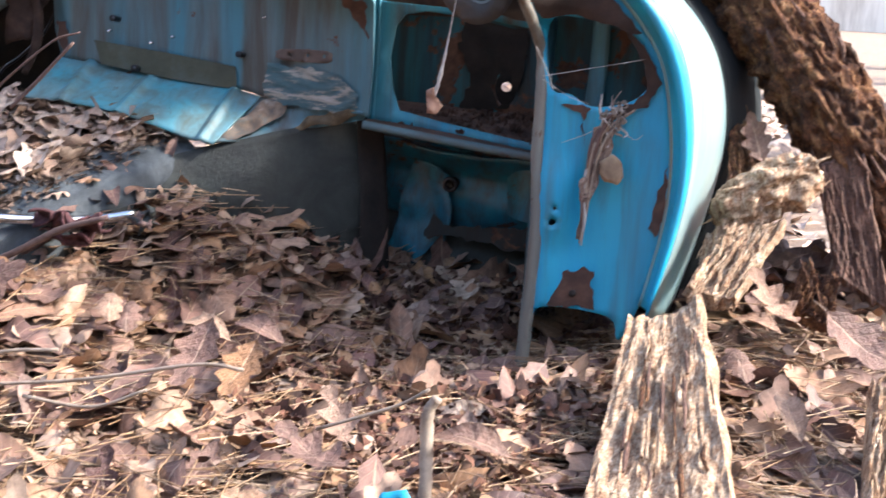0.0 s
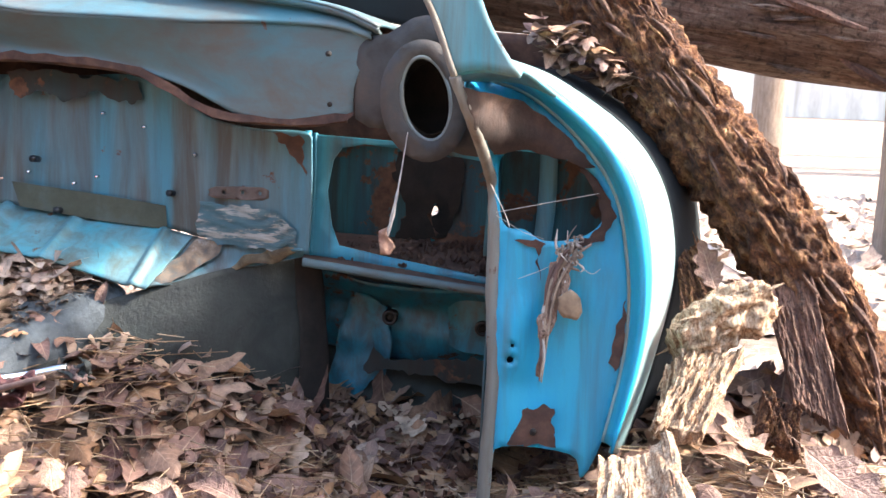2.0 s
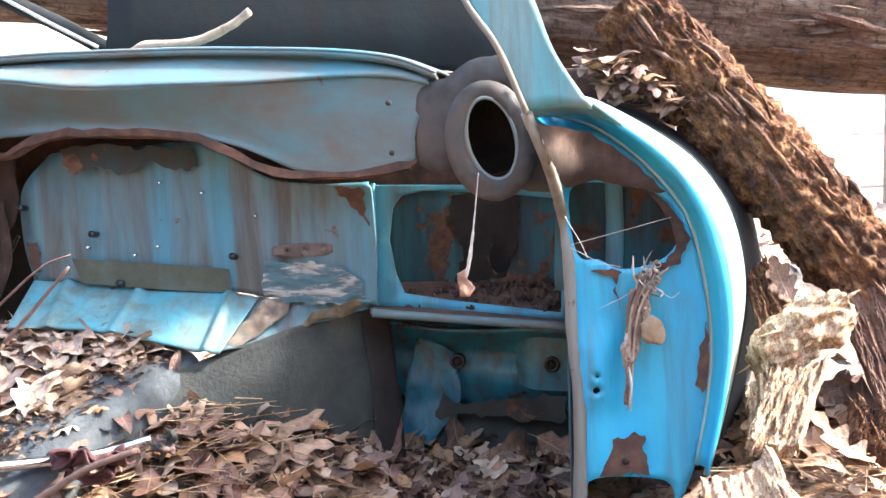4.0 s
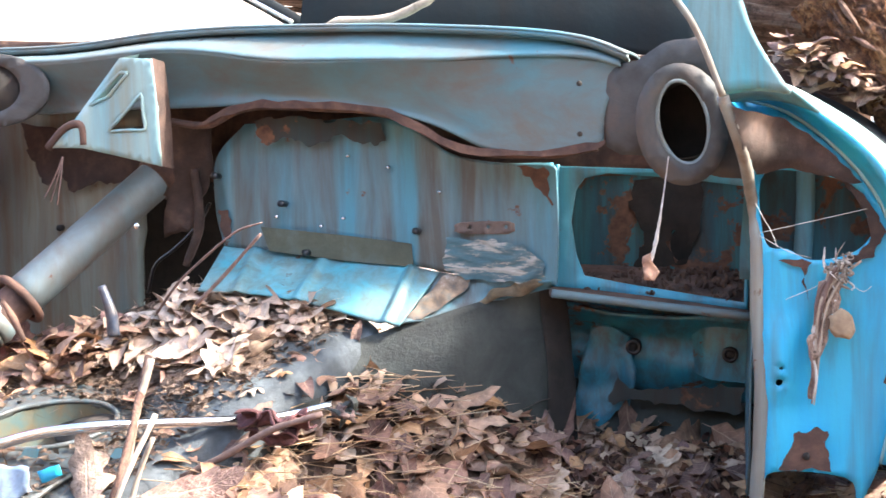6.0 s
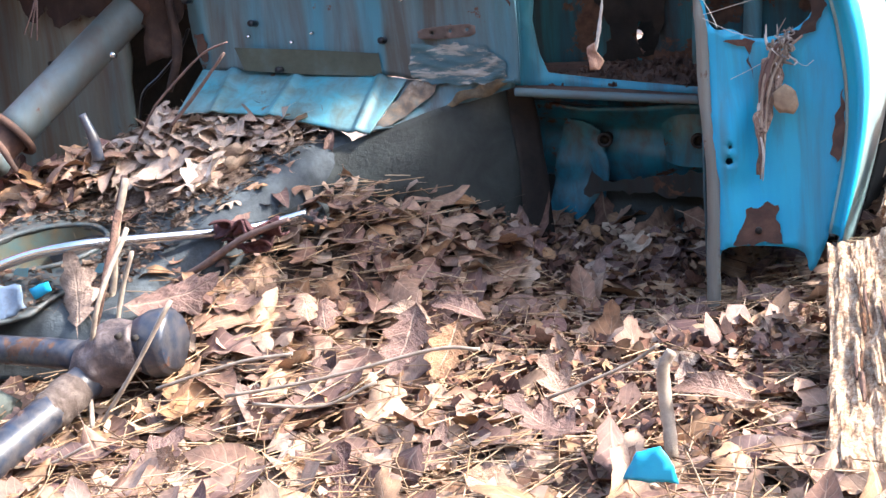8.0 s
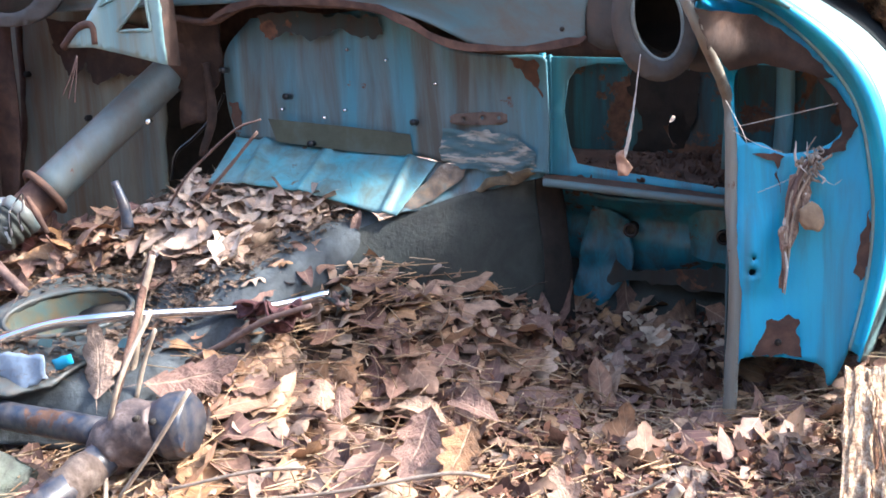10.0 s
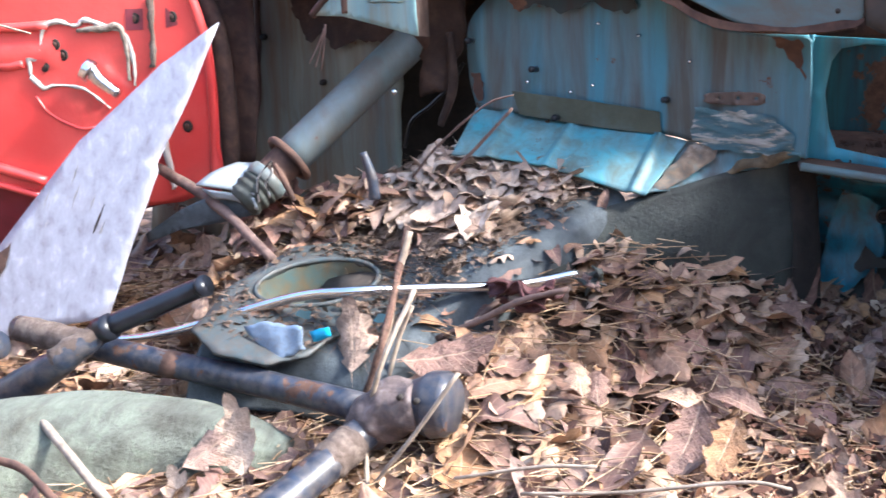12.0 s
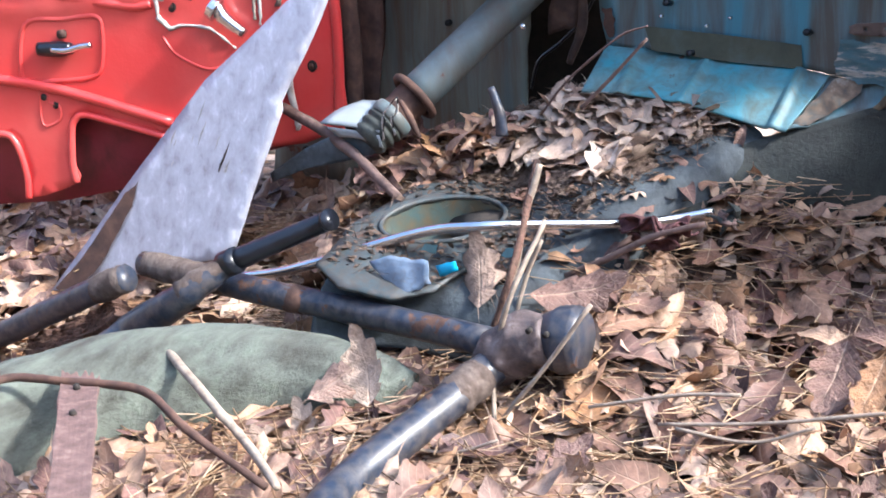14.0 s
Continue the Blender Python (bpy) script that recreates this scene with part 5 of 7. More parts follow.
bar("weathered_log", [(-1.260, 1.396, -0.060), (-1.185, 1.600, -0.040), (-1.070, 1.730, -0.012), (-0.930, 1.795, 0.008), (-0.800, 1.830, 0.015), (-0.715, 1.850, 0.012)], [0.13, 0.125, 0.112, 0.088, 0.062, 0.028], GREENLOG, "grey-green weathered log lying in the leaves", "log", seg=64, n=30, wobble=0.006, freq=24, along=3)
bar("bent_rod", [(-1.160, 1.960, 0.105), (-1.045, 1.960, 0.122), (-0.946, 1.960, 0.150), (-0.780, 1.990, 0.204), (-0.675, 1.990, 0.223), (-0.606, 2.050, 0.217), (-0.507, 2.130, 0.207), (-0.455, 2.180, 0.206), (-0.403, 2.210, 0.215)], [0.006, 0.008, 0.008, 0.008, 0.008, 0.008, 0.008], CHROME, "bent bright steel rod across the tunnel", "rod")

# ---- fallen timber ----
def timber(name, pts, radii, mat, label, splints, mats, size, face, **kw):
    """A log with splinters that stand off its surface on the side towards face."""
    ob = thing(name, pts[0], label, "log")
    part("wood", tube(pts, radii, **kw), mat, ob)
    line = spline(pts, 10)
    pick = np.random.default_rng(len(name))
    for i in range(splints):
        j = int(pick.integers(2, len(line) - 3))
        tang = line[j + 1] - line[j - 1]
        tang /= np.linalg.norm(tang)
        off = np.array(face) + pick.normal(0, 0.7, 3)
        off -= tang * (off @ tang)
        off /= np.linalg.norm(off)
        r = np.interp(j / len(line), np.linspace(0, 1, len(radii)), radii)
        p, ln = line[j] + off * r * pick.uniform(0.93, 1.06), pick.uniform(0.5, 1.4) * size
        t2 = tang + 0.15 * pick.normal(0, 1, 3)
        w = ln * pick.uniform(0.04, 0.09)
        part("splinter", tube([p - t2 * ln * 0.5, p + off * 0.004, p + t2 * ln * 0.5], [w * 0.3, w, w * 0.2], 6, 4, wobble=w * 0.4, freq=80), mats[i % len(mats)], ob, smooth=False)
    return ob


timber("fallen_log", [(-1.629, 2.850, 1.225), (-0.954, 2.850, 1.055), (-0.306, 2.850, 0.954), (0.211, 2.850, 0.885), (0.804, 2.850, 0.803), (1.461, 2.850, 0.704)], [0.13, 0.14, 0.145, 0.145, 0.15, 0.15], BEAM, "fallen brown tree log lying across the car", 50, [BEAM, BARK], 0.12, (0, -1, -0.6), seg=64, n=40, wobble=0.012, freq=26, along=9)
timber("rotten_log", [(0.302, 2.500, 0.820), (0.383, 2.500, 0.712), (0.496, 2.500, 0.576), (0.599, 2.480, 0.447), (0.686, 2.480, 0.317), (0.743, 2.480, 0.211), (0.815, 2.480, 0.059)], [0.055, 0.062, 0.068, 0.066, 0.064, 0.062, 0.06], ROTTEN, "crumbling rotten log leaning against the fender", 110, [ROTTEN, ROTTEN, BARK], 0.06, (0.5, -0.8, 0.2), seg=150, n=80, wobble=0.015, freq=66, along=1.4)


def board(name, corners, thick, wob, freq, mat, label, nu=40, nv=44):
    ob = part(name, slab(corners, thick, wob * 0.8, freq * 1.5, nu, nv), mat, smooth=False)
    return tagged(ob, label, "wood piece")


board("splintered_slab", [(0.365, 2.120, 0.151), (0.458, 2.120, 0.185), (0.533, 1.740, 0.027), (0.358, 1.740, -0.001)], 0.035, 0.007, 7, SPLINTER, "splintered upright slab of rotten wood")
board("bark_plate", [(0.591, 2.420, 0.354), (0.662, 2.420, 0.372), (0.722, 2.360, 0.148), (0.638, 2.360, 0.198)], 0.02, 0.006, 8, BARK, "flat plate of brown bark")
tagged(part("rotten_chunk", tube([(0.590, 2.350, 0.352), (0.570, 2.340, 0.340), (0.520, 2.335, 0.311), (0.475, 2.330, 0.276), (0.462, 2.325, 0.268)], [0.018, 0.036, 0.040, 0.037, 0.022], 110, 26, wobble=0.015, freq=62, along=1.6), SPLINTER), "pale crumbling block of rotten wood", "wood piece")

# ---- leaves ----
rng = np.random.default_rng(5)


def leaf_shape(kind, n, roll, bend, twist=0.0, seed=0.0, across=2):
    """A dry leaf one unit long about its rib: its edges roll up by roll, its length bows by bend. Returns vertices, faces and
    for each vertex its place across (-1 to 1) and along (0 to 1)."""
    s = np.linspace(0, 1, n)
    hull = np.sin(np.pi * np.clip(s, 0, 1) ** 0.85) ** 0.7
    if kind == "oak":
        w = 0.34 * hull * (0.42 + 0.58 * np.abs(np.sin(np.pi * 3.5 * s + 0.3)) ** 0.8)
        ahead = 0.07 * np.abs(np.sin(np.pi * 3.5 * s + 0.3))
    elif kind == "lobed":
        w = 0.30 * hull * (0.62 + 0.38 * np.sin(s * 22 + 0.5))
        ahead = 0.03 * np.sin(s * 22 + 0.5)
    elif kind == "torn":
        w = 0.28 * hull * (0.75 + 0.5 * np.array([noise.noise(Vector((v * 6, seed, 1))) for v in s]))
        ahead = 0.05 * np.array([noise.noise(Vector((v * 9, seed, 4))) for v in s])
    else:
        w = 0.22 * np.sin(np.pi * s ** 0.85) ** 0.85 * (1 + 0.06 * np.sin(s * 31))
        ahead = 0 * s
    w[0], w[-1] = 0.012, 0.006
    verts, faces, place = [], [], []
    for i in range(n):
        for j in range(-across, across + 1):
            q = j / across
            x = q * w[i] * (1 + 0.12 * noise.noise(Vector((i * 0.7, q, seed))))
            own = roll * (1 + 0.5 * noise.noise(Vector((s[i] * 2, q, seed + 7))))
            px, pz = (math.sin(own * x) / own, (1 - math.cos(own * x)) / own) if abs(own) > 0.05 else (x, 0.0)
            c, d = math.cos(twist * (s[i] - 0.5)), math.sin(twist * (s[i] - 0.5))
            px, pz = px * c - pz * d, px * d + pz * c
            y = s[i] + ahead[i] * abs(q)
            pz += bend * (y - 0.5) ** 2 + 0.045 * noise.noise(Vector((x * 6, y * 5, seed)))
            verts.append((px, y, pz))
            place.append((q, s[i]))
        if i:
            k = 2 * across + 1
            for j in range(2 * across):
                a, b = k * (i - 1) + j, k * i + j
                faces.append((a, a + 1, b + 1, b))
    k, z0 = len(verts), verts[across][2]
    verts += [(-0.007, 0, z0), (0.007, 0, z0), (0.02, -0.22, z0 + 0.03)]
    place += [(0, 0)] * 3
    faces.append((k, k + 1, k + 2))
    return np.array(verts), faces, np.array(place)


def mark_veins(mesh, place):
    """Keeps for each vertex its place across and along its leaf."""
    for name, col in (("across", 0), ("along", 1)):
        mesh.attributes.new(name, "FLOAT", "POINT").data.foreach_set("value", np.ascontiguousarray(place[:, col], dtype=np.float32))


LEAF_KINDS = (("oak", 15, 2.5, 0.5, 0.3), ("oak", 15, -3.2, -0.5, 0.5), ("oak", 15, 1.2, 0.7, -0.4), ("lobed", 14, 3.8, 0.5, 0.5), ("torn", 9, 2.5, 0.6, 0.6),
              ("plain", 9, 5.5, -0.5, 0.4), ("plain", 9, -3.0, 0.6, -0.6), ("torn", 9, -4.5, 0.4, -0.8), ("lobed", 14, -4.0, -0.6, -0.5), ("plain", 9, 7.5, 0.3, 0.7), ("torn", 8, 1.0, -0.4, 0.3), ("oak", 15, 4.5, -0.7, 0.8))
SHAPES = [leaf_shape(k, n, c, b, w, i * 1.7) for i, (k, n, c, b, w) in enumerate(LEAF_KINDS)]
ROUGH_SHAPES = [leaf_shape(k, 8, c, b, w, i * 1.7, 1) for i, (k, n, c, b, w) in enumerate(LEAF_KINDS)]


def leaf_turns(n, tilt):
    """Random orientations: a turn about z after a tilt about a level axis."""
    a, b, c = rng.uniform(0, 2 * np.pi, n), rng.uniform(0, 2 * np.pi, n), np.abs(rng.normal(0, tilt, n))
    ax = np.stack([np.cos(b), np.sin(b), 0 * b], -1)
    out = []
    for ai, axi, ci in zip(a, ax, c):
        out.append(np.array(Matrix.Rotation(0.3, 3, "X") @ Matrix.Rotation(ci, 3, Vector(axi)) @ Matrix.Rotation(ai, 3, "Z")))
    return np.array(out)


def scatter(xy, z, size, tilt, shapes=SHAPES):
    """One mesh of many leaves."""
    verts, faces, place, k = [], [], [], 0
    turns = leaf_turns(len(xy), tilt)
    for i, (p, zz, sc) in enumerate(zip(xy, z, size)):
        v, f, uv = shapes[i % len(shapes)]
        v = (v - np.array((0, 0.45, 0))) * sc * np.array((1, 1, 1 if i % 3 else -1))
        verts.append(v @ turns[i].T + np.array((p[0], p[1], zz)))
        faces += [tuple(q + k for q in one) for one in f]
        place.append(uv)
        k += len(v)
    me = bpy.data.meshes.new("leaves")
    me.from_pydata(np.concatenate(verts).tolist(), [], faces)
    mark_veins(me, np.concatenate(place))
    return me


def bed(n, x0, x1, y0, y1, lift=0.032, small=0.045, large=0.12, tilt=0.42, shapes=SHAPES):
    xy = np.c_[rng.uniform(x0, x1, n), rng.uniform(y0, y1, n)] + rng.normal(0, 0.14, (n, 2)) * np.array((1, 0.6))
    z = ground_z(xy[:, 0], xy[:, 1]) + rng.uniform(0.0, lift, n)
    return scatter(xy, z, rng.uniform(small, large, n), tilt, shapes)


tagged(part("leaf_litter", bed(8500, -2.2, 1.3, 1.0, 2.62, 0.036, 0.055, 0.135), LITTER), "thick bed of dry brown oak leaves", "leaf litter", kind="stuff")
tagged(part("leaf_litter", bed(9000, -6.5, 6, -5, 3.0, 0.015, 0.06, 0.13, 0.34, ROUGH_SHAPES), LITTER), "thinner spread of fallen leaves round the wreck", "leaf litter", kind="stuff")
tagged(part("leaf_litter", bed(9000, -4, 6, 2.9, 8, 0.02, 0.08, 0.16, 0.34, ROUGH_SHAPES), PALELEAF), "fallen leaves on the forest floor, sunlight put into their pale colour", "leaf litter", kind="stuff")


def pile(rows, n, lift, small, large, tilt):
    """Leaves heaped on a sheet that is given by rows of points."""
    net = np.array([[np.array(p) for p in r] for r in rows])
    h, w = net.shape[:2]
    spots = []
    for _ in range(n):
        u, v = (h - 1.001) * (0.14 + 0.86 * rng.uniform(0, 1) ** 1.3), rng.uniform(0, w - 1.001)
        i, j, a, b = int(u), int(v), u % 1, v % 1
        spots.append((net[i, j] * (1 - b) + net[i, j + 1] * b) * (1 - a) + (net[i + 1, j] * (1 - b) + net[i + 1, j + 1] * b) * a)
    spots = np.array([p for p in spots if not in_well(p, 1.25)])
    n = len(spots)
    return scatter(spots[:, :2], spots[:, 2] + rng.uniform(0.002, lift, n), rng.uniform(small, large, n), tilt)


# the pile's sunlit brightness comes from the paler leaf colour
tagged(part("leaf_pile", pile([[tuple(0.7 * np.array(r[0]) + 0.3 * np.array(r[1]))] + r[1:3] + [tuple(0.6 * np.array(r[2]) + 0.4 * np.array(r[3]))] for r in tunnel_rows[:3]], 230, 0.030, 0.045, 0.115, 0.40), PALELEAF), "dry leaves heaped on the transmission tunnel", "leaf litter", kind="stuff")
tagged(part("leaf_pile", pile([r[:6] for r in tunnel_rows[1:5]], 70, 0.012, 0.03, 0.075, 0.3), LITTER), "loose leaves strewn over the tunnel lining", "leaf litter", kind="stuff")

FOOT_HEAP = [[(-1.060, 2.330, 0.250), (-0.920, 2.320, 0.285), (-0.740, 2.310, 0.325)], [(-1.020, 2.220, 0.215), (-0.890, 2.225, 0.262), (-0.750, 2.240, 0.282)], [(-1.020, 2.080, 0.130), (-0.930, 2.130, 0.180), (-0.830, 2.200, 0.238)]]
heap_soil = loft(FOOT_HEAP, 8, 8, 0.010, 18)
tagged(part("leaf_mould", heap_soil, SOILCRUST), "brown leaf mould heaped at the foot of the column", "leaf mould", kind="stuff")
tagged(part("leaf_pile", pile(FOOT_HEAP, 130, 0.030, 0.04, 0.105, 0.5), LITTER), "curled leaves heaped at the foot of the column", "leaf litter", kind="stuff")


def needles(n, x0, x1, y0, y1):
    verts, faces = [], []
    for i in range(n):
        x, y, a, ln = rng.uniform(x0, x1), rng.uniform(y0, y1), rng.uniform(0, 2 * np.pi), rng.uniform(0.07, 0.20)
        z = float(ground_z(x, y)) + rng.uniform(0.012, 0.044)
        dx, dy, dz, bow = np.cos(a) * ln, np.sin(a) * ln, rng.normal(0, 0.012), rng.normal(0, 0.012)
        k = len(verts)
        for s in (0, 0.5, 1):
            q = np.array((x + dx * (s - 0.5) - dy * bow * 8 * s * (1 - s), y + dy * (s - 0.5) + dx * bow * 8 * s * (1 - s), z + dz * (s - 0.5)))
            w = np.array((-np.sin(a), np.cos(a), 0)) * 0.0010
            verts += [q - w, q + w, q + np.array((0, 0, 0.0013))]
        for b in (k, k + 3):
            faces += [(b, b + 1, b + 4, b + 3), (b + 1, b + 2, b + 5, b + 4), (b + 2, b, b + 3, b + 5)]
    me = bpy.data.meshes.new("needles")
    me.from_pydata([tuple(v) for v in verts], [], faces)
    return me


def crumbs(n, x0, x1, y0, y1, low=0.008, high=0.04, large=0.018):
    """Torn leaf bits and wood crumbs among the leaves: small bent flakes."""
    verts, faces = [], []
    for i in range(n):
        x, y = rng.uniform(x0, x1), rng.uniform(y0, y1)
        z, sc = float(ground_z(x, y)) + rng.uniform(low, high), rng.uniform(0.005, large)
        turn = np.array(Euler((rng.normal(0, 0.6), rng.normal(0, 0.6), rng.uniform(0, 6.28))).to_matrix())
        k, ring = len(verts), [(np.cos(a) * rng.uniform(0.4, 1), np.sin(a) * rng.uniform(0.3, 0.8), rng.normal(0, 0.2)) for a in np.arange(5) * 1.257]
        verts += [tuple(turn @ (np.array(q) * sc) + np.array((x, y, z))) for q in ring]
        faces += [(k, k + 1, k + 2), (k, k + 2, k + 3), (k, k + 3, k + 4)]
    me = bpy.data.meshes.new("crumbs")
    me.from_pydata(verts, [], faces)
    return me


def bits_on(rows, n):
    """Crumbs and needles spread over a sheet given by rows of points."""
    net = np.array([[np.array(p) for p in r] for r in rows])
    h, w = net.shape[:2]
    verts, faces = [], []
    for i in range(n):
        u, v = rng.uniform(0, h - 1.001), rng.uniform(0, w - 1.001)
        a, b, i0, j0 = u % 1, v % 1, int(u), int(v)
        p = (net[i0, j0] * (1 - b) + net[i0, j0 + 1] * b) * (1 - a) + (net[i0 + 1, j0] * (1 - b) + net[i0 + 1, j0 + 1] * b) * a
        if in_well(p, 1.1):
            continue
        long = i % 3 == 0
        sc, k = rng.uniform(0.003, 0.010), len(verts)
        turn = np.array(Euler((rng.normal(0, 0.35), rng.normal(0, 0.35), rng.uniform(0, 6.28))).to_matrix())
        shape = np.array([(-6, 0, 0), (0, 0.12, 0.1), (6, 0, 0), (0, -0.12, 0.1)]) * 0.8 if long else np.array([(1, 0.2, 0), (0.1, 0.7, 0.3), (-0.9, 0.1, 0), (-0.1, -0.6, 0.2)])
        verts += [tuple(turn @ (q * sc) + p + np.array((0, -0.004, 0.012))) for q in shape]
        faces += [(k, k + 1, k + 2, k + 3)]
    me = bpy.data.meshes.new("bits")
    me.from_pydata(verts, [], faces)
    return me


tagged(part("leaf_crumbs", bits_on([r[:4] for r in tunnel_rows[:5]], 2400), SOILCRUST), "crumbs and needles on the tunnel lining", "leaf litter", kind="stuff")
tagged(part("leaf_crumbs", bits_on(FOOT_HEAP, 500), NEEDLE), "needles and crumbs on the leaf heap", "leaf litter", kind="stuff")
tagged(part("leaf_crumbs", bits_on([[(-0.90, 1.92, 0.160), (-0.73, 1.94, 0.134)], [(-0.91, 2.01, 0.192), (-0.69, 2.02, 0.157)], [(-0.86, 2.14, 0.227), (-0.66, 2.12, 0.182)], [(-0.79, 2.20, 0.232), (-0.68, 2.18, 0.207)]], 700), SOILCRUST), "crumbs and needles on the floor plate", "leaf litter", kind="stuff")
tagged(part("leaf_crumbs", crumbs(9000, -1.9, 1.2, 1.15, 2.6), LITTER), "crumbled leaf bits between the leaves", "leaf litter", kind="stuff")
def heap(n, spots, spread):
    """Crumbs gathered in loose patches."""
    mesh = crumbs(n, -1, 1, -1, 1, 0, 0.001, 0.016)
    co = np.zeros(len(mesh.vertices) * 3)
    mesh.vertices.foreach_get("co", co)
    co = co.reshape(-1, 5, 3)
    mid = co.mean(1)
    to = np.array(spots)[rng.integers(0, len(spots), len(co))] + rng.normal(0, 1, (len(co), 2)) * np.array(spread)
    z = ground_z(to[:, 0], to[:, 1]) + rng.uniform(0.012, 0.036, len(co))
    co += (np.c_[to, z] - mid)[:, None, :]
    mesh.vertices.foreach_set("co", co.ravel())
    return mesh


tagged(part("wood_mulch", heap(2200, [p[:2] for p in [(-0.211, 2.418, 0.040), (-0.081, 2.574, 0.040), (0.045, 2.394, 0.040), (0.130, 2.526, 0.040), (0.034, 2.696, 0.040), (-0.055, 2.238, 0.040), (0.212, 2.381, 0.040), (-0.147, 2.428, 0.050), (-0.005, 2.268, 0.050), (0.078, 2.486, 0.050), (0.154, 2.363, 0.050), (0.089, 2.150, 0.050)]], (0.085, 0.07)), MULCH), "reddish brown crumbs of rotten wood among the leaves", "wood mulch", kind="stuff")
rot = heap(2600, [(-0.02, 2.12), (0.10, 2.00), (0.16, 2.15), (-0.12, 2.16), (0.06, 1.90), (0.20, 1.86), (0.26, 2.02), (-0.04, 2.00)], (0.09, 0.08))
rot.transform(Matrix.Translation((0, 0, 0.010)))
tagged(part("wood_mulch", rot, MULCH), "dark crumbled rotten wood spread before the pillar", "wood mulch", kind="stuff")
tagged(part("pine_needles", needles(6500, -1.6, 0.9, 1.15, 2.35), NEEDLE), "scattered orange-brown pine needles", "pine needles", kind="stuff")

# ---- small fittings of the car ----
for x, y, z in [(-0.322, 2.425, 0.454), (-0.508, 2.425, 0.419), (-0.547, 2.425, 0.499), (-0.659, 2.420, 0.546)]:
    part("stud", tube([(x, y + 0.004, z), (x - 0.002, y - 0.016, z + 0.002)], 0.0055, 8, 3), BLACK, firewall, "black trim plug")
for x, y, z in [(-0.559, 2.420, 0.479), (-0.483, 2.420, 0.464), (-0.445, 2.420, 0.476), (-0.285, 2.420, 0.517), (-0.368, 2.420, 0.557), (-0.435, 2.420, 0.576)]:
    part("screw", tube([(x, y + 0.004, z), (x, y - 0.005, z)], 0.003, 6, 2), CHROME, firewall)
strip = plate([(-0.590, 2.423, 0.462), (-0.439, 2.423, 0.448), (-0.333, 2.423, 0.435), (-0.331, 2.423, 0.398), (-0.440, 2.423, 0.405), (-0.576, 2.423, 0.423)], step=0.02, smooth=1, ragged=0.002)
part("tar_strip", strip, plain("tar_strip", [(0.3, (0.030, 0.038, 0.026)), (0.5, (0.055, 0.065, 0.044)), (0.7, (0.07, 0.10, 0.09))], 14, 0.6), firewall, "olive strip of old sealant")
tag_plate = plate([(-0.252, 2.412, 0.469), (-0.174, 2.412, 0.471), (-0.164, 2.412, 0.461), (-0.174, 2.412, 0.451), (-0.252, 2.412, 0.452), (-0.259, 2.412, 0.460)], [ellipse((-0.236, 2.412, 0.461), 0.003, 0.003, n=8), ellipse((-0.206, 2.412, 0.462), 0.003, 0.003, n=8), ellipse((-0.178, 2.412, 0.462), 0.003, 0.003, n=8)], step=0.006, smooth=2)
solid(part("maker_plate", tag_plate, plain("dull_brown_plate", [(0.3, (0.06, 0.045, 0.04)), (0.6, (0.13, 0.095, 0.08)), (0.75, (0.10, 0.14, 0.15))], 30, 0.7), firewall, "rusty blank plate with three holes"), 0.003)
foil = plate([(-0.271, 2.406, 0.444), (-0.211, 2.406, 0.445), (-0.150, 2.406, 0.433), (-0.120, 2.404, 0.410), (-0.118, 2.404, 0.384), (-0.146, 2.406, 0.379), (-0.189, 2.406, 0.374), (-0.242, 2.406, 0.380), (-0.278, 2.406, 0.397)], step=0.005, smooth=-10, ragged=0.008, relief=lambda p: 0.0016 * math.sin(p[2] * 300 + 14 * rough3(p, 14)) + 0.003 * rough3(p, 30))
part("torn_insulation", foil, plain("torn_insulation", [(0.44, (0.06, 0.125, 0.145)), (0.52, (0.10, 0.15, 0.16)), (0.555, (0.30, 0.30, 0.27)), (0.72, (0.46, 0.44, 0.40))], 16, 0.9, stretch=(1, 1, 4.5), bump=1.0), firewall, "torn wrinkled insulation patch")
streak = loft([[on_flange(u, v, 0.004) for u in us] for v, us in ((0.02, (0.10, 0.2, 0.34)), (0.35, (0.05, 0.2, 0.36)), (0.7, (0.02, 0.16, 0.30)), (0.98, (0.01, 0.08, 0.2)))], 8, 8, 0.007, 40)
part("rust_streak", streak, plain("pale_rust", [(0.35, (0.06, 0.07, 0.07)), (0.48, (0.14, 0.10, 0.07)), (0.58, (0.24, 0.17, 0.12)), (0.68, (0.42, 0.39, 0.34))], 22, 0.85), firewall, "pale rust streak")
patch = loft([[on_flange(u, v, 0.004) for u in us] for v, us in ((0.1, (0.70, 0.8, 0.93)), (0.45, (0.64, 0.8, 0.96)), (0.8, (0.60, 0.78, 0.95)), (1.05, (0.60, 0.75, 0.9)))], 8, 8, 0.008, 40)
solid(part("rusty_flange_patch", patch, plain("yellowed_rust", [(0.35, (0.05, 0.035, 0.022)), (0.55, (0.15, 0.115, 0.07)), (0.7, (0.26, 0.22, 0.14))], 30, 0.85), tunnel, "yellowed rusty patch"), 0.003)
for pts in ([(-0.043, 2.270, 0.675), (-0.044, 2.275, 0.676)], [(-0.604, 2.372, 0.762), (-0.604, 2.372, 0.762)], [(-0.296, 2.336, 0.744), (-0.296, 2.336, 0.744)], [(-0.047, 2.306, 0.604), (-0.047, 2.306, 0.604)]):
    (x, y, z) = pts[0]
    part("screw_hole", tube([(x, y + 0.004, z), (x, y - 0.004, z)], 0.004, 8, 2), DARK, dashboard)
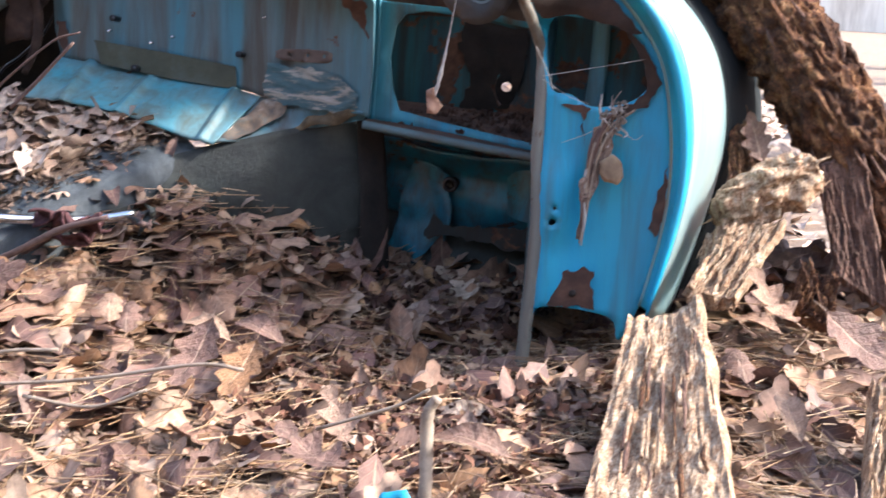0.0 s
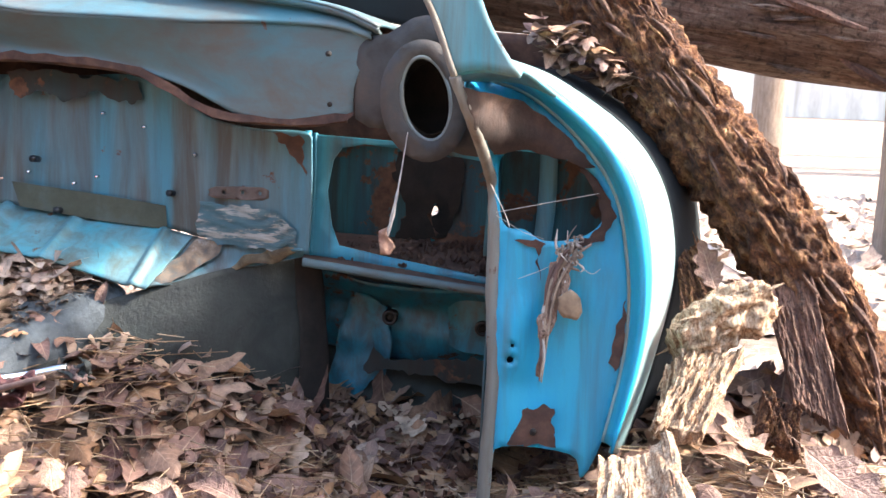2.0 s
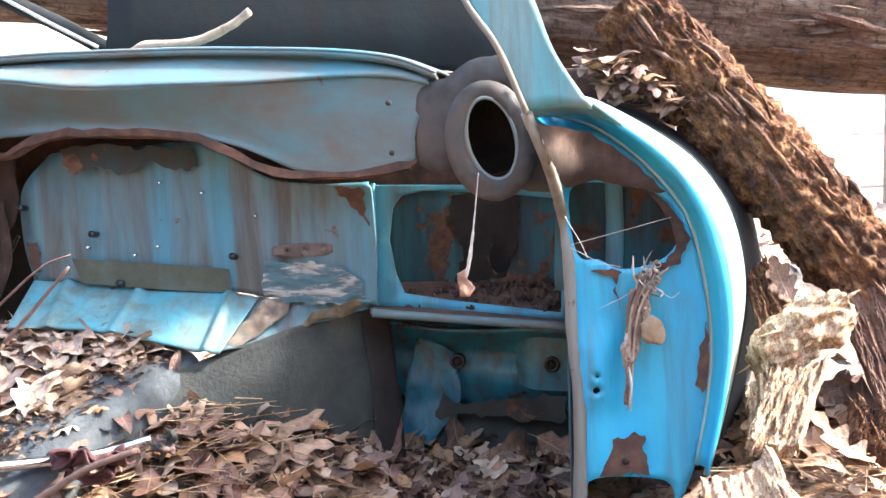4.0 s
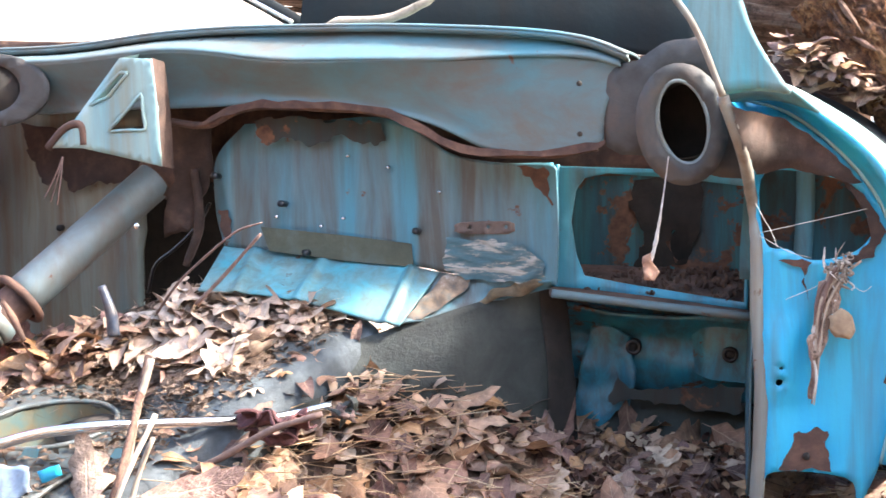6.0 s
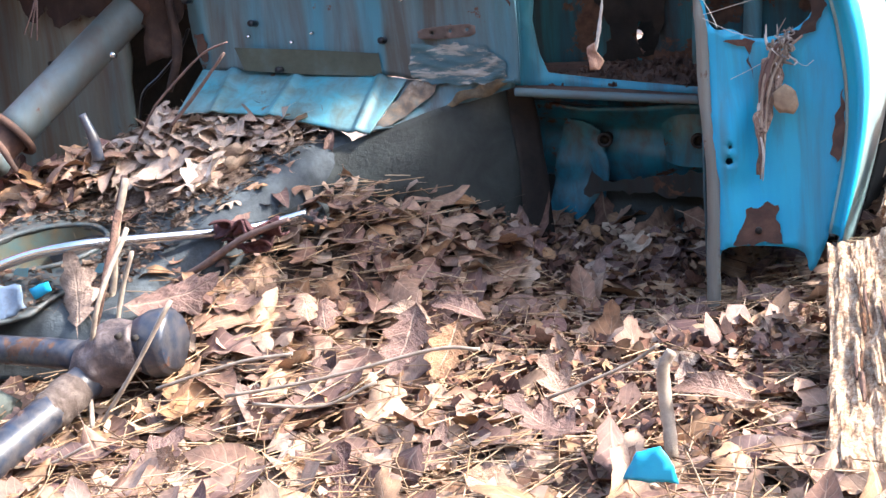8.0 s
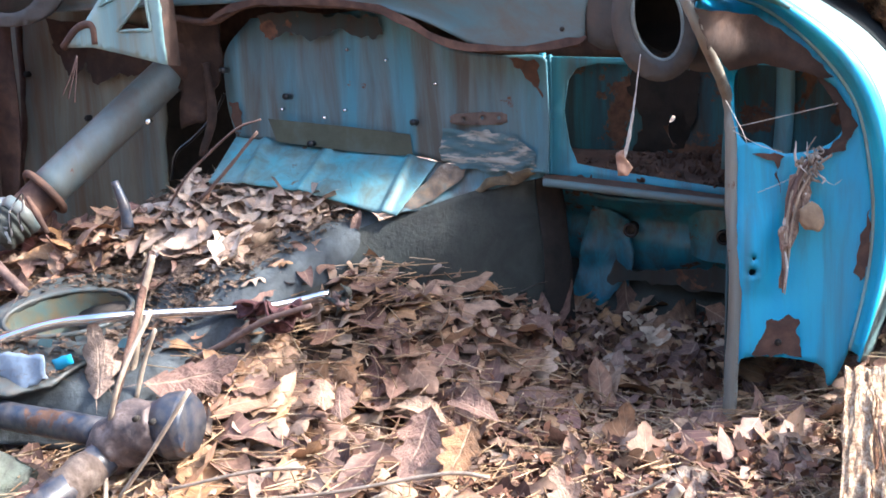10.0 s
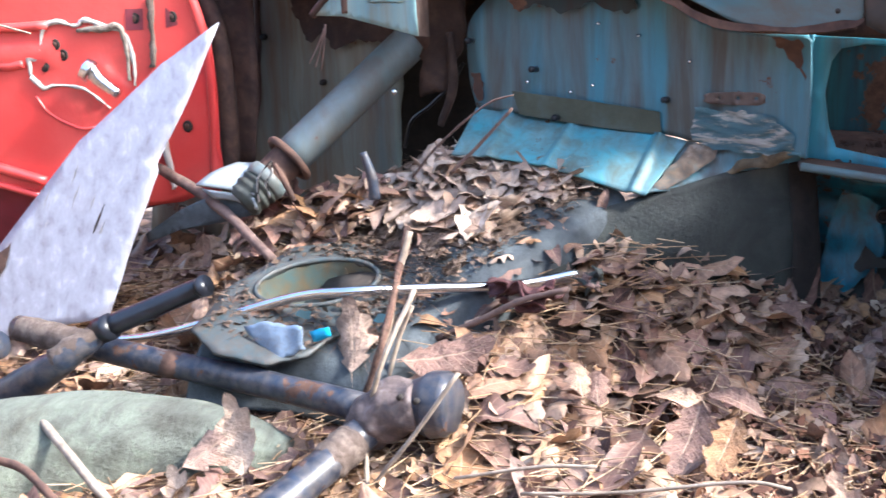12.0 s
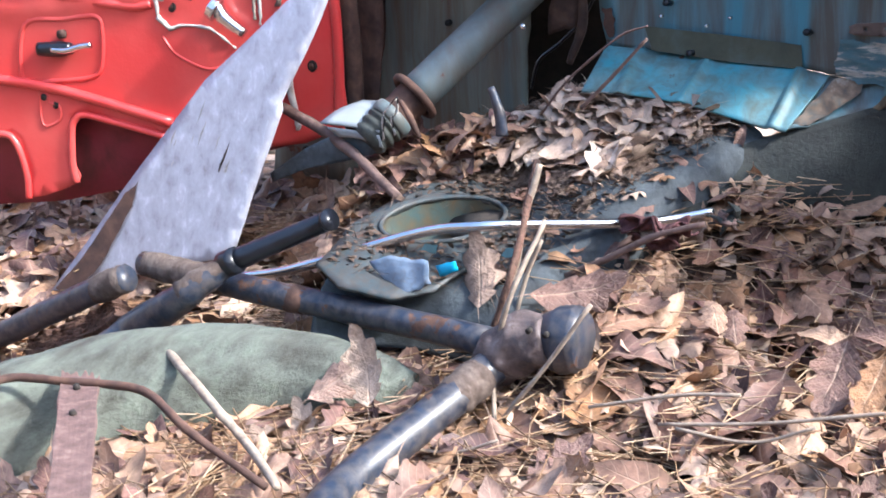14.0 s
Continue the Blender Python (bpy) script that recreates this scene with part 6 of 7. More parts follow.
bar("broken_lever", [(-0.743, 2.200, 0.314), (-0.746, 2.200, 0.349), (-0.760, 2.200, 0.390)], [0.010, 0.009, 0.006], BLACKTUBE, "broken grey lever standing in the leaves", "lever")
# side wall added to keep sky light out of the footwell
kick = loft([[(0.202, 2.280, 0.548), (0.197, 2.600, 0.534)], [(0.197, 2.280, 0.366), (0.191, 2.600, 0.319)], [(0.190, 2.280, 0.089), (0.183, 2.600, -0.007)]], 4, 5, 0.004)
solid(part("kick_panel", kick, DARKBLUE, car, "dark blue kick panel, added to shade the footwell"), 0.004)
# plastic bracket and clamp at the column's foot
solid(part("plastic_shroud", loft([[(-1.078, 2.185, 0.322), (-1.010, 2.185, 0.318), (-0.962, 2.185, 0.312)], [(-1.060, 2.215, 0.340), (-1.000, 2.220, 0.338), (-0.955, 2.225, 0.326)], [(-1.030, 2.245, 0.352), (-0.985, 2.250, 0.350), (-0.950, 2.255, 0.338)]], 4, 4), PLASTIC, steer, "pale grey plastic shroud"), 0.004)
solid(part("shroud_side", loft([[(-1.064, 2.184, 0.316), (-1.010, 2.184, 0.312), (-0.962, 2.184, 0.306)], [(-1.045, 2.188, 0.300), (-1.000, 2.188, 0.298), (-0.958, 2.188, 0.285)]], 3, 3), PLASTIC, steer), 0.003)
solid(part("flat_bracket", plate([(-1.199, 2.195, 0.226), (-1.120, 2.198, 0.275), (-1.058, 2.200, 0.302), (-0.969, 2.200, 0.300), (-0.964, 2.200, 0.276), (-1.045, 2.200, 0.255), (-1.124, 2.198, 0.238), (-1.195, 2.195, 0.210)], step=0.01, smooth=-4), RUBBER, steer, "flat dark grey bracket"), 0.004)
for k in range(3):
    o = np.array((0.004 * k, -0.003 * k, 0.003 * k))
    part("wire", tube([np.array(q) + o * (1 if j % 2 else -1) for j, q in enumerate([(-0.955, 2.188, 0.300), (-0.953, 2.182, 0.330), (-0.944, 2.178, 0.347), (-0.925, 2.180, 0.367), (-0.922, 2.182, 0.350), (-0.938, 2.185, 0.333), (-0.930, 2.185, 0.310)])], 0.0013, 6), (WEB, WEB, BLACK, WEB)[k], steer, "knotted white wire" if k == 0 else "")
part("clamp", tube([(-0.925, 2.198, 0.362), (-0.903, 2.186, 0.340), (-0.888, 2.190, 0.305)], [0.004, 0.006, 0.004], 10, wobble=0.001), RUST, steer, "rusty clamp")
# hanging tag and cobwebs
hang = thing("hanging_tag", (0.059, 2.200, 0.410), "dry leaf scrap hanging on a cobweb thread", "leaf")
part("thread", tube([(0.086, 2.190, 0.572), (0.077, 2.190, 0.506), (0.069, 2.190, 0.460), (0.062, 2.190, 0.430)], [0.0006, 0.0012, 0.0030, 0.0022], 7, 10, wobble=0.0012, freq=150), WEB, hang)
solid(part("scrap", plate([(0.050, 2.190, 0.438), (0.061, 2.186, 0.443), (0.064, 2.190, 0.428), (0.073, 2.192, 0.416), (0.066, 2.190, 0.404), (0.053, 2.188, 0.405)], step=0.004, smooth=-4, ragged=0.002, relief=lambda p: 0.003 * rough3(p, 80)), plain("scrap_leaf", [(0.3, (0.20, 0.10, 0.07)), (0.7, (0.36, 0.22, 0.15))], 60), hang), 0.001)
debris = thing("web_debris", (0.272, 2.240, 0.231), "cobwebbed bark shred and round leaf stuck to the pillar", "debris")
spine = spline([(0.324, 2.237, 0.428), (0.301, 2.237, 0.411), (0.288, 2.237, 0.368), (0.278, 2.237, 0.306), (0.274, 2.237, 0.231)], 6)
for i in range(10):
    j0, j1 = sorted(rng.integers(0, len(spine), 2))
    j1 = max(j1, min(j0 + 6, len(spine) - 1))
    mid, w = (j0 + j1) // 2, 0.0045 * rng.uniform(0.5, 1.3)
    jit = rng.normal(0, 0.006, (3, 3)) * np.array((1, 0.4, 0.6))
    part("bark_shred", tube([spine[j0] + jit[0], spine[mid] + jit[1], spine[j1] + jit[2] * 0.5], [w * 0.5, w, w * 0.3], 7, 5, wobble=w * 0.5, freq=120), (DARKTWIG, TWIG, WEB, TWIG)[i % 4], debris, smooth=False)
pick = np.random.default_rng(21)
for i in range(34):
    c = np.array((0.312, 2.238, 0.418)) + pick.normal(0, 1, 3) * np.array((0.008, 0.003, 0.012))
    q, side = pick.normal(0, 1, 3) * np.array((0.005, 0.002, 0.010)), pick.normal(0, 0.005, 3)
    w = pick.uniform(0.001, 0.0036)
    part("web_wad", tube([c - q, c + side, c + q], [w * 0.4, w, w * 0.4], 6, 5, wobble=w * 0.6, freq=200), (DUSTWEB, WEB, DUSTWEB)[i % 3], debris, smooth=False)
for rim in ([(0.282, 2.240, 0.398), (0.298, 2.240, 0.402), (0.300, 2.240, 0.352), (0.285, 2.240, 0.290), (0.274, 2.240, 0.236), (0.269, 2.240, 0.239), (0.276, 2.240, 0.321)], [(0.298, 2.238, 0.406), (0.311, 2.238, 0.398), (0.307, 2.238, 0.352), (0.298, 2.238, 0.341)], [(0.269, 2.236, 0.329), (0.280, 2.236, 0.333), (0.284, 2.236, 0.298), (0.270, 2.236, 0.290)]):
    solid(part("bark_strip", plate([(x, y, z) for x, y, z in rim], step=0.006, smooth=-6, ragged=0.005, relief=lambda p: 0.004 * rough3(p, 60)), BARKPALE, debris, "peeling strip of bark"), 0.003)
solid(part("round_leaf", plate([(0.296, 2.232, 0.353), (0.312, 2.232, 0.365), (0.327, 2.232, 0.353), (0.330, 2.232, 0.334), (0.320, 2.232, 0.321), (0.304, 2.232, 0.324), (0.295, 2.232, 0.338)], step=0.006, smooth=-5, ragged=0.003, relief=lambda p: 0.005 * rough3(p, 45)), plain("round_leaf", [(0.3, (0.13, 0.08, 0.05)), (0.55, (0.24, 0.165, 0.10)), (0.75, (0.34, 0.26, 0.18))], 40), debris, "round tan leaf"), 0.001)
for pts in ([(0.205, 2.240, 0.465), (0.275, 2.240, 0.481), (0.344, 2.240, 0.497)], [(0.205, 2.240, 0.461), (0.242, 2.240, 0.440), (0.272, 2.240, 0.431)], [(0.239, 2.240, 0.374), (0.271, 2.240, 0.388), (0.290, 2.240, 0.399)], [(0.321, 2.240, 0.398), (0.339, 2.240, 0.386), (0.351, 2.240, 0.393)], [(0.199, 2.200, 0.507), (0.220, 2.200, 0.468), (0.227, 2.200, 0.449)]):
    part("web_strand", tube(pts, 0.0005, 5), WEB, debris)

# ---- scrap, twigs and sticks ----
strap = board("rusty_strap", [(-1.098, 1.569, 0.085), (-1.039, 1.580, 0.085), (-0.696, 1.207, 0.100), (-0.737, 1.189, 0.100)], 0.006, 0.0004, 4, plain("rusty_strap", [(0.3, (0.07, 0.042, 0.036)), (0.55, (0.14, 0.082, 0.07)), (0.7, (0.22, 0.15, 0.13))], 45, 0.85), "flat rusty steel strap")
strap["category"] = "metal strap"
for x, y, z in ((-1.030, 1.530, 0.089), (-0.965, 1.458, 0.091)):
    part("rivet", tube([(x, y, z), (x, y - 0.001, z + 0.006)], [0.005, 0.004], 8, 2), DARK, strap, "dark rivet head")
chunk = board("bark_chunk", [(-1.515, 1.900, -0.028), (-1.298, 1.900, 0.069), (-1.252, 1.860, 0.053), (-1.509, 1.860, -0.076)], 0.03, 0.008, 6, BARK, "rough piece of dark bark")
def stick(name, pts, r, mat, label):
    return bar(name, pts, [r, r, r * 0.8], mat, label, "stick", seg=9, wobble=r * 0.25, freq=60)


stick("rusty_rod", [(-1.149, 1.473, 0.090), (-1.142, 1.524, 0.090), (-1.065, 1.540, 0.090), (-0.945, 1.557, 0.090), (-0.838, 1.516, 0.070), (-0.705, 1.492, 0.030)], 0.006, RUST, "bent rusty rod over the log")
stick("stick", [(-1.222, 2.260, 0.336), (-1.053, 2.200, 0.289), (-0.891, 2.120, 0.220)], 0.010, DARKTWIG, "brown stick leaning on the metal sheet")
stick("stick", [(-0.593, 2.020, 0.313), (-0.608, 2.000, 0.243), (-0.634, 2.000, 0.140), (-0.642, 1.950, 0.087)], 0.005, TWIG, "pale stick lying over the tunnel")
stick("dry_stalk", [(-0.531, 1.900, 0.265), (-0.554, 1.840, 0.179), (-0.582, 1.840, 0.082), (-0.554, 1.780, 0.013), (-0.551, 1.780, -0.018)], 0.0035, TWIG, "thin pale stalk bent over the tube")
stick("stick", [(-0.479, 2.150, 0.201), (-0.539, 2.100, 0.157), (-0.594, 2.100, 0.129), (-0.636, 2.050, 0.126)], 0.006, DARKTWIG, "dark twig beside the bent rod")
stick("dry_stalk", [(-1.036, 1.710, 0.080), (-0.869, 1.607, 0.060), (-0.795, 1.578, 0.030), (-0.692, 1.497, 0.030)], 0.0065, TWIG, "dry split stalk lying on the log")
stick("twig", [(-0.710, 2.280, 0.338), (-0.660, 2.250, 0.387), (-0.621, 2.250, 0.422), (-0.563, 2.250, 0.466), (-0.519, 2.250, 0.481)], 0.002, DARKTWIG, "thin dark twig leaning on the firewall")
stick("twig", [(0.197, 1.700, 0.035), (0.191, 1.720, 0.091), (0.190, 1.720, 0.129), (0.200, 1.720, 0.146)], 0.0075, TWIG, "short grey twig standing in the leaves")
stick("stick", [(-0.629, 1.950, -0.067), (-0.630, 1.950, 0.006), (-0.601, 1.970, 0.145), (-0.571, 1.970, 0.217)], 0.004, TWIG, "pale thin stick lying on the leaves")
stick("stick", [(-0.493, 2.500, 0.787), (-0.468, 2.500, 0.797), (-0.391, 2.500, 0.798), (-0.332, 2.500, 0.818), (-0.293, 2.500, 0.842)], 0.008, TWIG, "bare pale stick lying on the cowl")
stick("twig", [(-1.494, 2.120, 0.123), (-1.342, 2.120, 0.099), (-1.229, 2.120, 0.089)], 0.007, DARKTWIG, "brown rod behind the grip bar")
stick("twig", [(-0.607, 2.200, 0.363), (-0.558, 2.200, 0.410), (-0.502, 2.200, 0.468)], 0.003, DARKTWIG, "thin dark twig by the tunnel")
stick("rusty_rod", [(-0.570, 2.050, 0.143), (-0.497, 2.050, 0.180), (-0.434, 2.050, 0.215), (-0.364, 2.050, 0.238)], 0.005, DARKTWIG, "dark root crossing the leaves")
for pts in ([(-0.274, 1.620, 0.130), (-0.160, 1.620, 0.150), (-0.032, 1.620, 0.182), (0.018, 1.620, 0.182)], [(-0.283, 1.700, 0.092), (-0.197, 1.700, 0.090), (-0.128, 1.700, 0.119)], [(-0.345, 1.600, 0.146), (-0.245, 1.600, 0.175), (-0.180, 1.600, 0.185)], [(-0.665, 1.700, 0.003), (-0.573, 1.700, 0.011), (-0.509, 1.700, 0.038)], [(0.055, 1.750, 0.082), (0.146, 1.750, 0.121), (0.183, 1.750, 0.145)]):
    bar("dry_stalk", pts, 0.0022, TWIG, "long dry grass stalk on the leaves", "stick", seg=6)

scrap = part("blue_scrap", plate([(0.156, 1.620, 0.044), (0.172, 1.620, 0.072), (0.195, 1.620, 0.080), (0.208, 1.620, 0.059), (0.211, 1.620, 0.041)], step=0.008, smooth=-6, ragged=0.003, relief=lambda p: 0.004 * rough3(p, 30)), BLUE)
tagged(solid(scrap, 0.003), "small piece of blue metal among leaves", "metal scrap")

# ---- more rotten wood at the foot of the fender ----
board("rotten_chunk", [(0.479, 2.300, 0.268), (0.557, 2.300, 0.275), (0.498, 2.200, 0.175), (0.428, 2.200, 0.184)], 0.03, 0.012, 8, SPLINTER, "pale flake of rotten wood")
board("rotten_chunk", [(0.585, 2.280, 0.225), (0.633, 2.280, 0.205), (0.630, 2.240, 0.141), (0.574, 2.240, 0.175)], 0.03, 0.014, 8, ROTTEN, "orange-brown rotten chunk of wood")
board("rotten_chunk", [(0.664, 2.000, 0.141), (0.729, 2.000, 0.136), (0.727, 1.850, 0.012), (0.656, 1.850, 0.014)], 0.035, 0.012, 8, SPLINTER, "splintered pale stump piece")
board("rotten_chunk", [(0.463, 2.440, 0.392), (0.495, 2.440, 0.412), (0.545, 2.360, 0.315), (0.474, 2.360, 0.300)], 0.02, 0.010, 8, ROTTEN, "rotten splinter beside the fender")
board("rotten_chunk", [(0.453, 2.300, 0.249), (0.478, 2.300, 0.276), (0.466, 2.240, 0.179), (0.439, 2.240, 0.168)], 0.02, 0.010, 8, SPLINTER, "pale splinter against the fender")
heap = pile([[(0.208, 2.420, 0.740), (0.299, 2.420, 0.722), (0.371, 2.420, 0.651)], [(0.256, 2.460, 0.667), (0.323, 2.460, 0.654), (0.389, 2.460, 0.617)]], 70, 0.02, 0.03, 0.07, 0.35)
tagged(part("leaf_pile", heap, LITTER), "sunlit leaf crumbs lying on the fender", "leaf litter", kind="stuff")

# ---- trees behind ----
def tree(x, y, r, h, lean):
    ob = thing("tree", (x, y, 0.0), "bare grey-brown forest tree trunk", "tree", "trees behind the car")
    part("trunk", tube([(x, y, -0.2), (x + lean * 0.3, y, h * 0.4), (x + lean, y, h)], [r * 1.25, r, r * 0.5], 14, 10, wobble=r * 0.12, freq=8, along=4), TRUNKBARK, ob)
    for k in range(5):
        a, z0 = rng.uniform(0, 6.28), h * rng.uniform(0.45, 0.9)
        q = np.array((x + lean * z0 / h, y, z0))
        part("limb", tube([q, q + np.array((np.cos(a), np.sin(a), 0.6)) * h * 0.08, q + np.array((np.cos(a), np.sin(a), 0.9)) * h * 0.18], [r * 0.35, r * 0.2, r * 0.05], 6, 4), TRUNKBARK, ob)
for x, y, r, h, lean in ((2.1, 8.0, 0.16, 9, 0.4), (3.0, 11, 0.2, 11, -0.3), (1.9, 14, 0.14, 10, 0.2), (1.45, 5.2, 0.13, 7, 0.1), (4.6, 12, 0.2, 12, 0.5), (6.5, 15, 0.22, 12, -0.2)):
    tree(x, y, r, h, lean)

# ---- single leaves that lie on top ----
KINDS = [("oak", 22, 2.0, 0.5, 0.3, "pointed tan oak leaf, dry"), ("oak", 22, -1.8, 0.5, -0.4, "deeply lobed pale oak leaf, dry"), ("lobed", 20, 3.0, 0.6, 0.5, "round-lobed brown oak leaf, curled"), ("plain", 14, 4.5, -0.5, 0.4, "oval tan leaf, curled"), ("oak", 22, -3.0, -0.5, 0.6, "reddish brown oak leaf, dry")]
first = []
for kind, n, c, b, w, label in KINDS:
    v, fa, uv = leaf_shape(kind, n, c, b, w, 0.37 * n + c, 3)
    me = bpy.data.meshes.new("fallen_leaf")
    me.from_pydata((v - np.array((0, 0.45, 0))).tolist(), [], fa)
    mark_veins(me, uv)
    first.append((me, label))


def lay(k, p, size, turn, tilt_x=0.0, tilt_y=0.0):
    me, label = first[k]
    p = (p[0], p[1], max(p[2], float(ground_z(p[0], p[1])) + 0.03))
    if not me.materials:
        me.materials.append(LEAF)
        me.polygons.foreach_set("use_smooth", [True] * len(me.polygons))
    ob = tagged(new("fallen_leaf", me), label, "leaf", "fallen leaves on top")
    ob.matrix_world = Matrix.Translation(p) @ Euler((radians(tilt_x), radians(tilt_y), 0)).to_matrix().to_4x4() @ Matrix.Rotation(radians(turn), 4, "Z") @ Matrix.Scale(size, 4)


lay(1, (-0.521, 1.960, 0.149), 0.13, -60, 40, 10)
lay(1, (-0.668, 1.970, 0.153), 0.11, 15, 60, 0)
lay(0, (-0.198, 2.160, 0.006), 0.13, 185, 45, 0)
lay(2, (-0.349, 2.110, 0.087), 0.085, 60, 35, 0)
lay(3, (0.180, 2.000, 0.007), 0.12, 80, 25, 0)
lay(3, (-0.192, 2.200, 0.067), 0.09, 70, 25, 0)
lay(3, (-0.397, 2.320, 0.303), 0.045, 10, 70, 20)
lay(2, (-0.163, 2.450, 0.157), 0.075, -20, 75, 10)
lay(1, (-0.696, 2.020, 0.111), 0.10, 10, 55, 0)
lay(4, (-0.461, 2.100, 0.215), 0.07, 80, 20, 10)
lay(3, (-0.180, 1.980, 0.120), 0.085, 70, 20, 0)
lay(0, (-0.147, 1.880, 0.115), 0.10, 170, 45, 0)
lay(4, (-0.333, 2.000, 0.129), 0.075, 30, 15, 10)
lay(1, (-0.779, 1.760, 0.057), 0.11, -30, 50, 10)
lay(0, (-0.705, 1.720, 0.090), 0.11, 10, 60, -20)
lay(2, (-0.752, 1.660, -0.004), 0.10, 80, 25, 0)
lay(3, (-0.577, 2.300, 0.281), 0.11, 80, 20, 0)
lay(0, (-0.650, 2.280, 0.313), 0.085, 120, 20, 0)
lay(3, (-0.505, 2.320, 0.317), 0.07, 60, 20, 0)
lay(0, (-0.116, 1.950, 0.079), 0.09, 175, 40, 10)
lay(2, (0.050, 1.850, 0.056), 0.10, 30, 30, 0)
lay(3, (-0.113, 2.000, 0.120), 0.085, 70, 25, 0)
lay(4, (-0.307, 2.000, 0.117), 0.07, 20, 25, 0)
lay(3, (0.243, 1.720, 0.105), 0.09, 80, 25, 0)
lay(2, (0.056, 1.750, 0.049), 0.12, 60, 20, 0)
lay(3, (0.578, 2.020, 0.088), 0.09, 20, 25, 0)
lay(0, (0.651, 2.050, 0.176), 0.12, -120, 35, 10)
lay(2, (0.548, 2.150, 0.192), 0.11, 40, 30, 10)
lay(3, (0.534, 2.200, 0.156), 0.07, 70, 20, 0)
lay(4, (0.512, 2.120, 0.118), 0.08, 20, 20, 0)
lay(0, (0.506, 2.350, 0.387), 0.07, 20, 80, 0)
lay(2, (-0.469, 2.500, 0.263), 0.05, 10, 60, 0)
for i in range(200):
    x, y = rng.uniform(-1.5, 0.95), rng.uniform(1.25, 2.3)
    lay((0, 1, 2, 4, 0, 2, 4, 3)[i % 8], (x, y, float(ground_z(x, y)) + rng.uniform(0.015, 0.035)), rng.uniform(0.05, 0.10), rng.uniform(0, 360), rng.normal(24, 20), rng.normal(0, 22))

# ---- pale far woods, and an unseen bank added behind the eye ----
def far_woods():
    """Far woods with an uneven top; their sunlit glare is a pale colour."""
    verts, faces, n = [], [], 70
    for i in range(n + 1):
        a = math.pi * (0.05 + 0.9 * i / n)
        for z, r in ((-1.0, 55), (6, 56), (12 + 4 * noise.noise(Vector((i * 0.8, 5, 0))), 57)):
            verts.append((r * math.cos(a), r * math.sin(a), z))
        if i:
            faces += [(3 * i - 3 + j, 3 * i + j, 3 * i + j + 1, 3 * i - 2 + j) for j in range(2)]
    me = bpy.data.meshes.new("woods")
    me.from_pydata(verts, [], faces)
    return me


def woods():
    """Unseen wooded bank added behind to block low sky, with an uneven top."""
    verts, faces, n = [], [], 60
    for i in range(n + 1):
        a = math.pi * (0.97 + 1.06 * i / n)
        for z, r in ((-1.0, 11), (1.5, 11.5), (3.5 + 1.2 * noise.noise(Vector((i * 0.7, 0, 0))), 12), (5.5 + 2.5 * noise.noise(Vector((i * 0.9, 3, 0))), 12.5)):
            verts.append((r * math.cos(a), 1 + r * math.sin(a), z))
        if i:
            faces += [(4 * i - 4 + j, 4 * i + j, 4 * i + j + 1, 4 * i - 3 + j) for j in range(3)]
    me = bpy.data.meshes.new("woods")
    me.from_pydata(verts, [], faces)
    return me


# brown bank added out of view, only to darken what faces it
SKYBLOCK = plain("far_woods", [(0.3, (0.05, 0.04, 0.03)), (0.6, (0.13, 0.10, 0.075)), (0.8, (0.22, 0.17, 0.12))], 3, 0.95, stretch=(3, 3, 0.4))
tagged(part("backdrop", woods(), SKYBLOCK), "unseen brown wooded bank, added to block the low sky", "woods", kind="structure")
# very pale tones stand in for the glare on the distance
PALEWOODS = plain("glare_pale_woods", [(0.35, (0.42, 0.36, 0.30)), (0.6, (0.68, 0.62, 0.54))], 0.5, 0.95, stretch=(3, 3, 0.3))
tagged(part("backdrop", far_woods(), PALEWOODS), "distant woods, sunlit glare put into their pale colour", "woods", kind="structure")

# rag and tuft on the bent rod
rag = thing("crumpled_rag", (-0.464, 2.120, 0.194), "crumpled dark red rag caught on the rod", "rag")
for k, (lift, out, run) in enumerate(((0.0, 0.0, 1.0), (0.012, 0.010, 0.8), (-0.010, -0.012, 0.7))):
    at = np.array((-0.452, 2.098 - out, 0.212 + lift))
    rows = [[tuple(at + np.array(((u - 0.5) * 0.105 * run, (v - 0.5) * 0.05, 0.016 * math.sin(3 * u + v * 2 + k) + 0.02 * (u - 0.5)))) for u in (0, 0.3, 0.6, 1.0)] for v in (0, 0.5, 1.0)]
    solid(part("fold", loft(rows, 10, 8, 0.016, 45), RAG, rag), 0.003)
tuft = thing("lint_tuft", (-0.372, 2.190, 0.207), "grey tuft of lint at the rod's end", "lint")
pick = np.random.default_rng(4)
for k in range(14):
    p = np.array((-0.369, 2.180, 0.214)) + pick.normal(0, 1, 3) * np.array((0.012, 0.006, 0.006))
    q = pick.normal(0, 1, 3) * np.array((0.014, 0.006, 0.010))
    part("wad", tube([p - q, p + pick.normal(0, 0.004, 3), p + q], [0.001, 0.005, 0.001], 8, 5, wobble=0.003, freq=120), (DARKTWIG, LINING)[k % 2], tuft, smooth=False)

